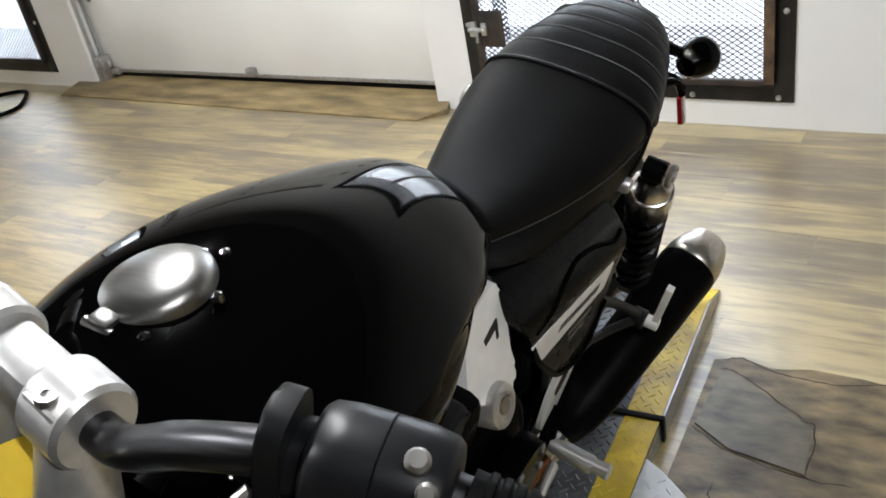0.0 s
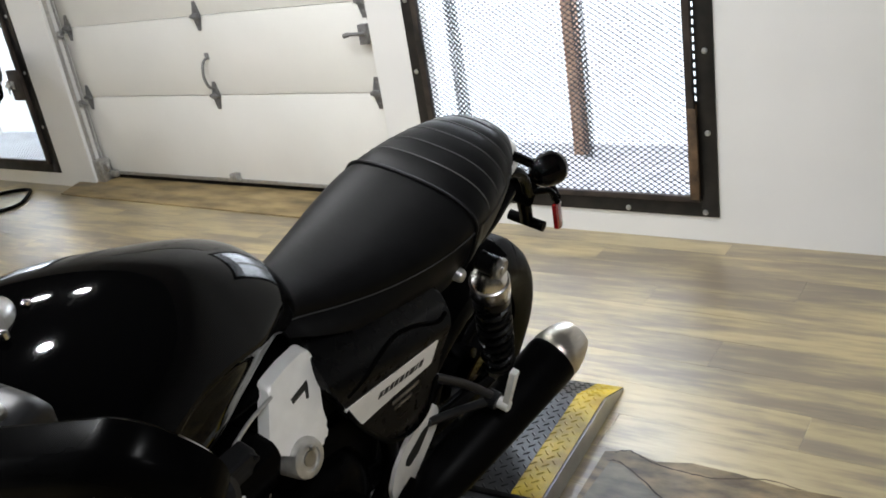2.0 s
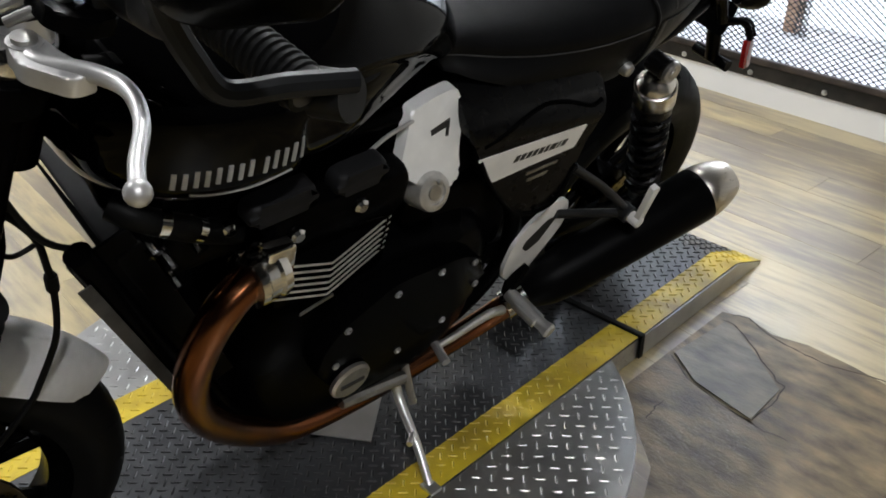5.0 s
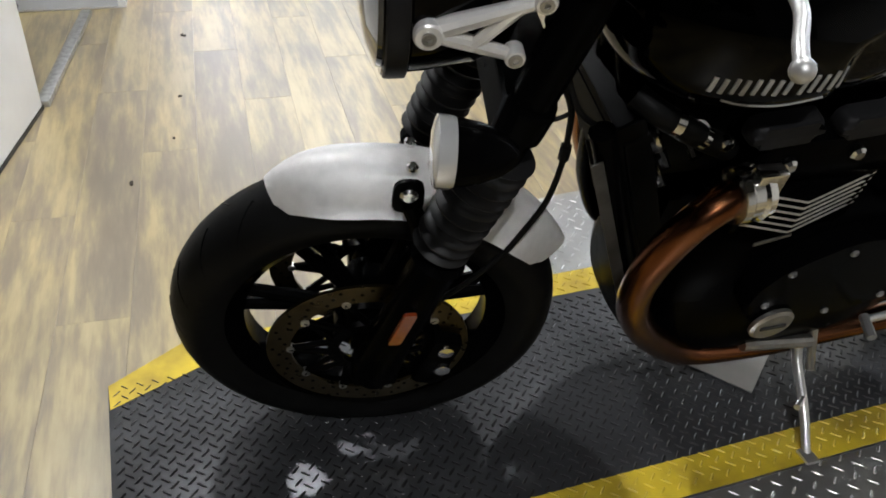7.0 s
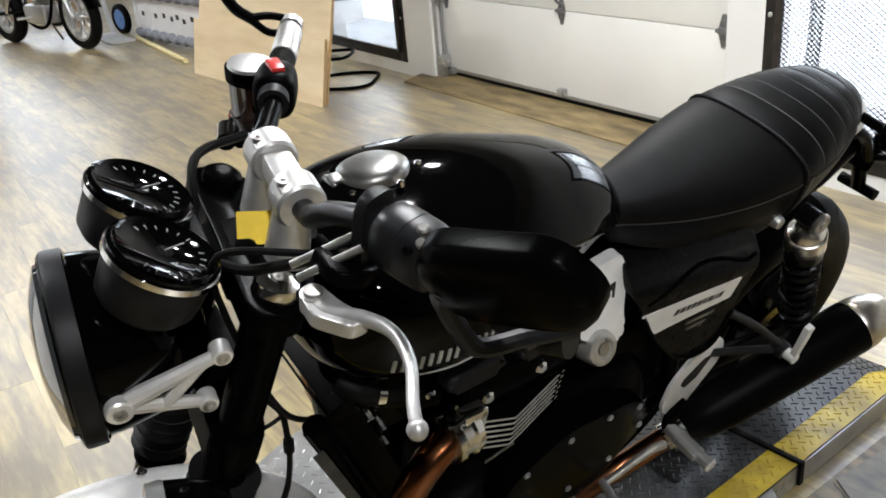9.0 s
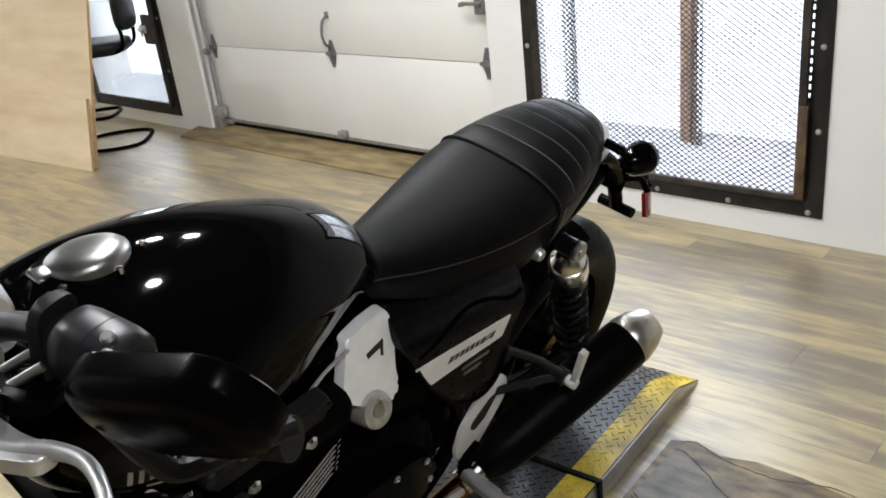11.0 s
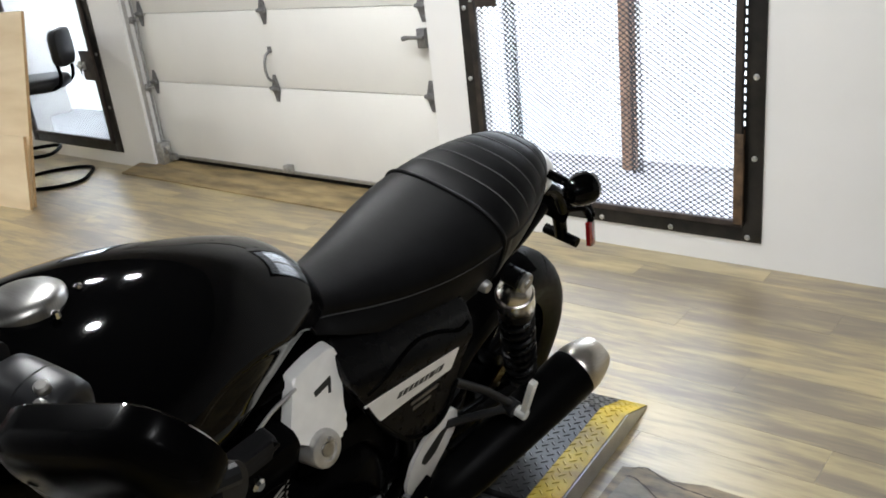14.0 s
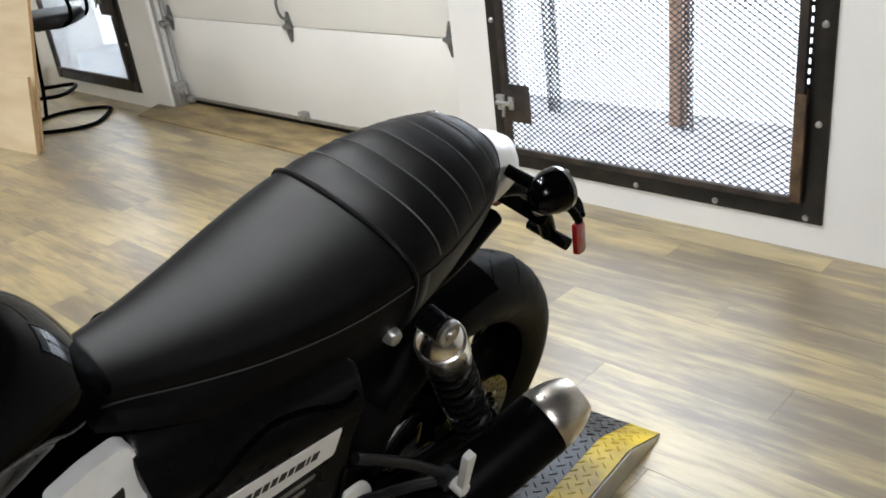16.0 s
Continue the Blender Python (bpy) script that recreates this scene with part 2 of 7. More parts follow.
M = dict(
    gloss=mat("gloss_black_paint", (0.001, 0.001, 0.0011), 0.04, vary=0.1, spec=0.10),
    satin=mat("satin_black", (0.0012, 0.0012, 0.0013), 0.24, spec=0.016, vary=0.25, scale=25, rvary=0.08),
    matt=mat("matt_black", (0.002, 0.002, 0.0022), 0.36, spec=0.032, vary=0.3, scale=30, rvary=0.1, bump=0.1, bump_scale=700),
    rubber=mat("tyre_rubber", (0.004, 0.004, 0.004), 0.5, spec=0.07, vary=0.3, scale=20, rvary=0.1, bump=0.15, bump_scale=400),
    leather=leather_mat(),
    charcoal=mat("charcoal_housing", (0.009, 0.009, 0.010), 0.42, spec=0.13, vary=0.2, scale=40, rvary=0.08),
    barsteel=mat("dark_bar_steel", (0.07, 0.07, 0.074), 0.36, 1.0, vary=0.1, scale=30, rvary=0.06),
    # Brown-gold tint paints in the yellow stripe and lights reflected by the steel.
    darkdisc=mat("reflection_tinted_disc_steel", (0.07, 0.054, 0.028), 0.3, 1.0, vary=0.2, scale=30, rvary=0.1),
    cast=mat("cast_aluminium", (0.53, 0.525, 0.515), 0.42, 0.7, vary=0.14, scale=45, rvary=0.08, bump=0.06, bump_scale=500),
    bracketalu=mat("bright_machined_aluminium", (0.80, 0.785, 0.76), 0.34, 0.55, vary=0.06, scale=45, rvary=0.06),
    gaiter=mat("gaiter_rubber", (0.010, 0.010, 0.0105), 0.5, spec=0.22, vary=0.3, scale=20, rvary=0.1),
    switchgrey=mat("grey_switch_plastic", (0.008, 0.0083, 0.0095), 0.36, spec=0.3, vary=0.15, scale=40, rvary=0.08),
    panelblack=mat("side_panel_paint", (0.0025, 0.0025, 0.0028), 0.28, spec=0.15, vary=0.15, scale=20, rvary=0.05),
    faint=mat("dark_thread", (0.036, 0.036, 0.037), 0.7, vary=0.2, scale=300),
    radside=mat("dull_radiator_side", (0.045, 0.043, 0.040), 0.6, 0.3, vary=0.4, scale=30, rvary=0.1),
    dialmark=mat("dial_print", (0.16, 0.16, 0.16), 0.6, vary=0.1),
    thread=mat("grey_thread", (0.065, 0.065, 0.065), 0.7, vary=0.2, scale=300),
    capmetal=mat("brushed_cap_metal", (0.30, 0.295, 0.285), 0.33, 1.0, vary=0.1, scale=30, stretch=(1, 14, 1), rvary=0.1, bump=0.08, bump_scale=120),
    alu=mat("brushed_aluminium", (0.64, 0.635, 0.625), 0.36, 0.9, vary=0.08, scale=40, stretch=(1, 12, 1), rvary=0.08, bump=0.04, bump_scale=300),
    cover=mat("anodised_cover", (0.86, 0.855, 0.84), 0.45, 0.25, vary=0.05, scale=30, rvary=0.06),
    conemetal=mat("brushed_stainless", (0.62, 0.585, 0.53), 0.30, 1.0, vary=0.08, scale=30, stretch=(1, 1, 10), rvary=0.07),
    capbright=mat("polished_shock_cap", (0.80, 0.765, 0.71), 0.24, 1.0, vary=0.05, scale=30, rvary=0.05),
    chrome=mat("polished_steel", (0.72, 0.71, 0.69), 0.12, 1.0, vary=0.06, scale=20, rvary=0.05),
    steel=mat("plain_steel", (0.40, 0.39, 0.37), 0.4, 1.0, vary=0.2, scale=40, rvary=0.12),
    header=mat("heat_tinted_header", (0.24, 0.085, 0.036), 0.24, 1.0, colour2=(0.20, 0.10, 0.055), vary=0.1, scale=7, rvary=0.08),
    silver=mat("silver_fender_paint", (0.92, 0.915, 0.905), 0.40, 0.1, vary=0.05, scale=60, coat=0.5),
    palelens=mat("clear_lens", (0.6, 0.6, 0.6), 0.12, 0.4, coat=1.0, vary=0.1),
    lens=mat("headlamp_glass", (0.05, 0.052, 0.056), 0.05, 0.3, coat=1.0, vary=0.1),
    dial=mat("dial_face", (0.006, 0.006, 0.007), 0.06, coat=0.4, vary=0.1),
    amber=mat("amber_reflector", (0.17, 0.026, 0.004), 0.2, coat=1.0, vary=0.1, scale=200),
    red=mat("red_reflector", (0.22, 0.008, 0.008), 0.2, coat=1.0, vary=0.1, scale=200),
    white_text=mat("pale_lettering", (0.36, 0.36, 0.36), 0.35, 0.3, vary=0.06, scale=90),
    dark_marks=mat("dark_lettering_and_gaps", (0.012, 0.012, 0.012), 0.5, vary=0.1, scale=90),
    yellow=mat("yellow_safety_paint", (0.50, 0.35, 0.025), 0.42, vary=0.40, scale=11, rvary=0.15, colour2=(0.72, 0.53, 0.03), bump=0.1, bump_scale=60),
    tagyellow=mat("yellow_paper", (0.85, 0.58, 0.02), 0.6, vary=0.06, scale=60),
    plate=mat("dark_tread_plate", (0.044, 0.0455, 0.049), 0.34, 0.40, vary=0.35, scale=9, rvary=0.14, bump=0.06, bump_scale=90),
    # Same plate metal; the lugs' shade against the sheen is put into the colour.
    lug=mat("shade_darkened_lug", (0.012, 0.012, 0.013), 0.3, 0.3, vary=0.3, scale=30),
    disc=mat("bare_tread_plate", (0.50, 0.50, 0.49), 0.36, 0.9, vary=0.22, scale=7, rvary=0.14, bump=0.06, bump_scale=90),
    wall=mat("white_wall_paint", (0.73, 0.725, 0.705), 0.6, vary=0.03, scale=2.5, rvary=0.08, bump=0.12, bump_scale=45),
    doorw=mat("white_door_panel", (0.75, 0.74, 0.70), 0.5, vary=0.025, scale=3, rvary=0.06, bump=0.15, bump_scale=160),
    ceiling=mat("dark_ceiling", (0.02, 0.02, 0.02), 0.9, vary=0.2, scale=2),
    darkwall=mat("dark_unseen_wall", (0.025, 0.025, 0.026), 0.8, vary=0.15, scale=2),
    iron=mat("black_steel_bar", (0.014, 0.014, 0.014), 0.48, 0.4, vary=0.4, scale=12, rvary=0.12, colour2=(0.030, 0.026, 0.023)),
    rust=mat("rusty_angle", (0.024, 0.021, 0.019), 0.6, 0.3, vary=0.5, scale=11, rvary=0.15, colour2=(0.062, 0.047, 0.038)),
    rustbrown=mat("brown_rust", (0.05, 0.032, 0.02), 0.7, 0.2, vary=0.5, scale=16, rvary=0.15, colour2=(0.17, 0.105, 0.055)),
    mesh=mat("expanded_metal", (0.05, 0.05, 0.055), 0.45, 0.5, vary=0.3, scale=30),
    galv=mat("galvanised_steel", (0.46, 0.46, 0.45), 0.45, 0.9, vary=0.2, scale=50, rvary=0.12),
    post=mat("brown_post", (0.42, 0.26, 0.18), 0.7, vary=0.3, scale=8, stretch=(6, 6, 1)),
    sill=mat("concrete_sill", (0.46, 0.47, 0.49), 0.85, vary=0.25, scale=9, bump=0.2, bump_scale=60),
    ply=mat("plywood", (0.74, 0.57, 0.34), 0.55, vary=0.1, scale=1.6, stretch=(1, 1, 5), colour2=(0.82, 0.68, 0.46), rvary=0.06),
    plyedge=mat("plywood_edge", (0.42, 0.27, 0.13), 0.7, vary=0.3, scale=60, stretch=(1, 1, 12)),
    sillply=mat("worn_plywood_sill", (0.19, 0.135, 0.062), 0.5, vary=0.45, scale=4, stretch=(1, 4, 1), colour2=(0.34, 0.25, 0.12), rvary=0.12, bump=0.2, bump_scale=40),
    plank=plank_mat(),
    sub=mat("floor_adhesive", (0.16, 0.12, 0.07), 0.7, vary=0.4, scale=10, colour2=(0.28, 0.22, 0.14)),
    fabric=mat("chair_vinyl", (0.0045, 0.005, 0.0065), 0.5, spec=0.25, vary=0.2, scale=40),
    redp=mat("red_plastic", (0.50, 0.025, 0.02), 0.3, vary=0.1, scale=10, coat=0.4),
    orange=mat("orange_plastic", (0.8, 0.25, 0.02), 0.45, vary=0.1, scale=10),
    whitep=mat("white_plastic", (0.78, 0.78, 0.78), 0.45, vary=0.05, scale=6),
    bluep=mat("blue_plastic", (0.12, 0.22, 0.45), 0.4, vary=0.1, scale=6),
    green=mat("green_cable", (0.35, 0.45, 0.05), 0.5, vary=0.1, scale=30),
    cream=mat("cream_moulding", (0.62, 0.60, 0.48), 0.5, vary=0.06, scale=8),
    mirror=mat("mirror_glass", (0.85, 0.85, 0.86), 0.02, 1.0, vary=0.02, scale=3),
    bossmetal=mat("engraved_boss_metal", (0.52, 0.51, 0.49), 0.35, 0.7, vary=0.15, scale=60, rvary=0.08),
    hingegrey=mat("dull_zinc", (0.22, 0.22, 0.22), 0.5, 0.7, vary=0.25, scale=40, rvary=0.12),
    camgrey=mat("grey_cam_cover", (0.010, 0.010, 0.0108), 0.5, spec=0.12, vary=0.15, scale=40, rvary=0.08),
    armgrey=mat("worn_black_alloy", (0.008, 0.0083, 0.009), 0.38, spec=0.13, vary=0.2, scale=50, rvary=0.1),
    gold=mat("gold_rim_stripe", (0.36, 0.22, 0.05), 0.35, 0.7, vary=0.1, scale=30),
    wornpatch=mat("worn_floor_patch", (0.085, 0.066, 0.043), 0.42, vary=0.45, scale=9, stretch=(1.2, 2.6, 1), colour2=(0.27, 0.20, 0.105), rvary=0.12, bump=0.35, bump_scale=70),
    galvgrey=mat("grey_padding", (0.22, 0.23, 0.26), 0.7, vary=0.2, scale=14),
    yellowpipe=mat("pale_yellow_plastic", (0.72, 0.62, 0.30), 0.5, vary=0.08, scale=8),
    card=mat("cardboard", (0.38, 0.25, 0.14), 0.8, vary=0.12, scale=6),
    greyface=mat("grey_laminate", (0.42, 0.43, 0.45), 0.5, vary=0.05, scale=3, rvary=0.08),
    greyplank=mat("worn_grey_plank", (0.11, 0.097, 0.075), 0.40, vary=0.35, scale=9, stretch=(1.2, 2.4, 1), colour2=(0.21, 0.178, 0.118), rvary=0.12, bump=0.3, bump_scale=60),
    crackfill=mat("dirt_in_seam", (0.03, 0.022, 0.016), 0.8, vary=0.3, scale=60),
    outside=overcast("overcast_boosted_above", 1.35, 19.0),
    faroutside=glow("dimmer_overcast", (0.82, 0.91, 1.0), 2.3),
    lampglow=glow("lamp_diffuser", (1.0, 0.97, 0.92), 30.0),
    fluid=mat("brown_fluid", (0.02, 0.009, 0.005), 0.1, coat=1.0, vary=0.2, scale=30),
)


# ---------------------------------------------------------------- mesh helpers
def put(bm, name, material, parent=None, label="", smooth=35, kind=""):
    me = bpy.data.meshes.new(name)
    bmesh.ops.recalc_face_normals(bm, faces=bm.faces)
    bm.to_mesh(me)
    bm.free()
    for p in me.polygons:
        p.use_smooth = smooth > 0
    if smooth:
        me.set_sharp_from_angle(angle=radians(smooth))
    me.materials.append(M[material] if isinstance(material, str) else material)
    ob = new(name, me)
    if parent is not None:
        ob.parent = parent
    return tagged(ob, label, kind=kind)


def part(name, bm, material, parent, label="", smooth=35):
    return put(bm, name, material, parent, label, smooth)


def empty(name, m, label, category, group="", kind=""):
    ob = new(name)
    ob.empty_display_size = 0.1
    ob.matrix_world = m
    return tagged(ob, label, category, group, kind)


def box(bm, x0, x1, y0, y1, z0, z1, bevel=0.0, m=None):
    vs = [bm.verts.new((x, y, z)) for x in (x0, x1) for y in (y0, y1) for z in (z0, z1)]
    fs = [bm.faces.new([vs[i] for i in q]) for q in ((0, 1, 3, 2), (4, 6, 7, 5), (0, 4, 5, 1), (2, 3, 7, 6), (0, 2, 6, 4), (1, 5, 7, 3))]
    if bevel:
        es = list({e for f in fs for e in f.edges})
        r = bmesh.ops.bevel(bm, geom=es, offset=bevel, segments=2, affect="EDGES", profile=0.5)
        vs = list({v for f in r["faces"] for v in f.verts} | {v for v in vs if v.is_valid})
    if m is not None:
        bmesh.ops.transform(bm, matrix=m, verts=[v for v in vs if v.is_valid])
    return bm


def ring(c, a, b, ra, rb, n, power=2.0):
    out = []
    for i in range(n):
        t = 2 * math.pi * i / n
        ct, st = math.cos(t), math.sin(t)
        out.append(Vector(c) + Vector(a) * (ra * math.copysign(abs(ct) ** (2 / power), ct)) + Vector(b) * (rb * math.copysign(abs(st) ** (2 / power), st)))
    return out


def skin(bm, rings, closed=True, caps=True):
    """Join rings of points, one after another."""
    rows = [[bm.verts.new(p) for p in r] for r in rings]
    n = len(rows[0])
    for r0, r1 in zip(rows, rows[1:]):
        for i in range(n if closed else n - 1):
            j = (i + 1) % n
            bm.faces.new((r0[i], r0[j], r1[j], r1[i]))
    if caps and closed:
        bm.faces.new(rows[0])
        bm.faces.new(rows[-1])
    return rows


def smooth_path(pts, step=6):
    """Catmull-Rom through the points."""
    p = [Vector(q) for q in pts]
    p = [p[0] * 2 - p[1]] + p + [p[-1] * 2 - p[-2]]
    out = []
    for a, b, c, d in zip(p, p[1:], p[2:], p[3:]):
        for i in range(step):
            t = i / step
            out.append(0.5 * (2 * b + (c - a) * t + (2 * a - 5 * b + 4 * c - d) * t * t + (3 * b - a - 3 * c + d) * t ** 3))
    return out + [p[-2]]


def tube(bm, pts, r, n=12, curve=True, step=6):
    """A round bar through the points; r is a number or a function of 0..1."""
    p = smooth_path(pts, step) if curve and len(pts) > 2 else [Vector(q) for q in pts]
    up = None
    rows = []
    for i, c in enumerate(p):
        d = (p[min(i + 1, len(p) - 1)] - p[max(i - 1, 0)]).normalized()
        if up is None:
            up = d.orthogonal().normalized()
        up = (up - d * up.dot(d)).normalized()
        rr = r(i / max(1, len(p) - 1)) if callable(r) else r
        rows.append(ring(c, up, d.cross(up), rr, rr, n))
    skin(bm, rows)
    return bm


def lathe(bm, centre, axis, profile, n=32, ref=None):
    """profile: (along the axis, radius) pairs; the ends are closed where the radius is small."""
    ax = Vector(axis).normalized()
    u = (Vector(ref) - ax * Vector(ref).dot(ax)).normalized() if ref else ax.orthogonal().normalized()
    v = ax.cross(u)
    skin(bm, [ring(Vector(centre) + ax * a, u, v, max(r, 1e-4), max(r, 1e-4), n) for a, r in profile], caps=profile[0] != profile[-1])
    return bm


def slab(bm, outline, origin, u, v, depth, bevel=0.0, bseg=2):
    """A flat plate: outline in u, v, thickened along the normal u x v."""
    u, v, o = Vector(u), Vector(v), Vector(origin)
    n = u.cross(v).normalized()
    lo = [bm.verts.new(o + u * a + v * b) for a, b in outline]
    hi = [bm.verts.new(o + u * a + v * b + n * depth) for a, b in outline]
    fs = [bm.faces.new(lo), bm.faces.new(hi)]
    k = len(lo)
    for i in range(k):
        fs.append(bm.faces.new((lo[i], lo[(i + 1) % k], hi[(i + 1) % k], hi[i])))
    if bevel:
        bmesh.ops.bevel(bm, geom=list(fs[1].edges), offset=bevel, segments=bseg, affect="EDGES", profile=0.5)
    return bm


def rounded(poly, r, seg=4):
    """Round the corners of a 2D outline."""
    out = []
    k = len(poly)
    for i in range(k):
        p, a, b = Vector(poly[i]), Vector(poly[i - 1]), Vector(poly[(i + 1) % k])
        da, db = (a - p), (b - p)
        ra = min(r, da.length * 0.45, db.length * 0.45)
        s, e = p + da.normalized() * ra, p + db.normalized() * ra
        for q in range(seg + 1):
            t = q / seg
            out.append(tuple(s * (1 - t) ** 2 + p * 2 * t * (1 - t) + e * t * t))
    return out


def B():
    return bmesh.new()


# ---------------------------------------------------------------- the room
WALLM = pose(0, 2.325, 0, 0, 0, -2.3)          # the long wall; its x runs along it, its y outward


def wall_piece(name, x0, x1, y0, y1, z0, z1, material="wall", label="", category="wall"):
    ob = put(box(B(), x0, x1, y0, y1, z0, z1), name, material, smooth=0)
    ob.matrix_world = WALLM
    return tagged(ob, label or "smooth white painted plaster wall", category, kind="structure")


H = 3.4
wall_piece("wall_north_a", 0.105, 6.0, 0, 0.16, 0, H)
wall_piece("wall_north_b", -1.40, -1.2, 0, 0.16, 0, H)
wall_piece("wall_north_c", -1.2, 0.105, 0, 0.16, 0, 0.10)
wall_piece("wall_north_d", -1.2, 0.105, 0, 0.16, 2.3, H)
wall_piece("wall_north_e", -3.84, -1.40, 0, 0.16, 2.2, H)
wall_piece("wall_north_f", -4.19, -3.84, 0, 0.16, 0, H)
wall_piece("wall_north_g", -5.42, -4.19, 0, 0.16, 0, 0.09)
wall_piece("wall_north_h", -5.42, -4.19, 0, 0.16, 2.3, H)
wall_piece("wall_north_i", -12.5, -5.42, 0, 0.16, 0, H)


def plain(name, x0, x1, y0, y1, z0, z1, material, label, category):
    ob = put(box(B(), x0, x1, y0, y1, z0, z1), name, material, smooth=0)
    return tagged(ob, label, category, kind="structure")


# Unseen closing walls, coloured dark so the black tank reflects little.
plain("wall_south", -12.5, 6.0, -6.2, -6.0, 0, H, "darkwall", "unseen dark wall closing the room", "wall")
plain("wall_east", 5.6, 5.8, -6.0, 2.2, 0, H, "darkwall", "unseen dark wall closing the room", "wall")
for nm, a, b, c, d in (("wall_west_a", -6.0, -0.5, 0, H), ("wall_west_b", 2.3, 2.9, 0, H), ("wall_west_c", -0.5, 2.3, 0, 0.95), ("wall_west_d", -0.5, 2.3, 3.3, H)):
    plain(nm, -12.6, -12.4, a, b, c, d, "wall", "plain white painted wall closing the room", "wall")
plain("backdrop_west", -13.2, -13.1, -3.0, 4.0, 0, 4, "faroutside", "bright white overcast daylight outside a tall window", "backdrop")
west = empty("window_3", pose(0, 0, 0), "tall bright window in the far end wall", "window", kind="structure")
for a, b, c, d in ((-0.5, -0.44, 0.95, 3.3), (2.24, 2.3, 0.95, 3.3), (0.87, 0.93, 1.01, 3.24), (-0.44, 2.24, 0.95, 1.01), (-0.44, 2.24, 3.24, 3.3)):
    part("window_frame", box(B(), -12.56, -12.5, a, b, c, d, 0.004), "whitep", west)
plain("ceiling", -12.6, 6.0, -6.2, 3.1, H, H + 0.1, "ceiling", "dark painted open ceiling", "ceiling")
plain("ground", -40, 40, -40, 40, -0.06, -0.012, "sub", "bare adhesive-stained subfloor under vinyl planks", "floor")

# outside
put(box(B(), -14, 6, 0.86, 0.96, -0.5, 5), "backdrop", "outside", smooth=0).matrix_world = WALLM
tagged(bpy.data.objects["backdrop"], "bright white overcast daylight outside the windows", "backdrop", kind="structure")


for lx, ly, watts in LAMPS:
    lamp = empty("ceiling_lamp", pose(lx, ly, LAMP_H), "round white ceiling lamp hanging on a short stem", "ceiling lamp", group="ceiling lamps")
    part("shade", lathe(B(), (0, 0, 0), (0, 0, 1), [(-0.012, 0.072), (0.0, 0.075), (0.08, 0.072), (0.10, 0.05), (0.12, 0.03), (0.12, 0.001)], 32), "whitep", lamp)
    part("diffuser", lathe(B(), (0, 0, -0.012), (0, 0, 1), [(0, 0.001), (0, 0.062), (0.001, 0.062)], 32), "lampglow", lamp)
    part("stem", tube(B(), [(0, 0, 0.11), (0, 0, H - LAMP_H)], 0.012, 10), "whitep", lamp)


# ---------------------------------------------------------------- windows with steel grilles
def expanded(x0, x1, z0, z1, lw=0.031, sw=0.0105, w=0.0013, y=0.0, knuckle=0.0042):
    """A sheet of expanded metal: thin zigzag strands that meet in short thick knuckles."""
    verts, faces = [], []
    rows, cols = int((z1 - z0) / sw), int((x1 - x0) / (lw / 2))
    for r in range(rows + 1):
        base = len(verts)
        for c in range(cols + 1):
            up = (c + r) % 2
            x, z = x0 + c * lw / 2, z0 + r * sw + (sw * 0.5 if up else -sw * 0.5) * 0.92
            for dy, dz in ((-0.0015, -w), (-0.0015, w), (0.0015, w), (0.0015, -w)):
                verts.append((x, y + dy, min(max(z + dz, z0 - 0.01), z1 + 0.01)))
        for c in range(cols):
            a = base + 4 * c
            for k in range(4):
                faces.append((a + k, a + (k + 1) % 4, a + 4 + (k + 1) % 4, a + 4 + k))
        for c in range(r % 2 == 0, cols + 1, 2):
            x, z = x0 + c * lw / 2, z0 + (r + 0.5) * sw
            if z > z1 - 0.004 or x > x1 - 0.004:
                continue
            b = len(verts)
            for dx, dz in ((-knuckle, 0.0), (0.0, 0.0026), (knuckle, 0.0), (0.0, -0.0026)):
                verts.append((x + dx, y - 0.0026, z + dz))
            faces.append((b, b + 3, b + 2, b + 1))
    me = bpy.data.meshes.new("grille")
    me.from_pydata(verts, [], faces)
    me.materials.append(M["mesh"])
    return me


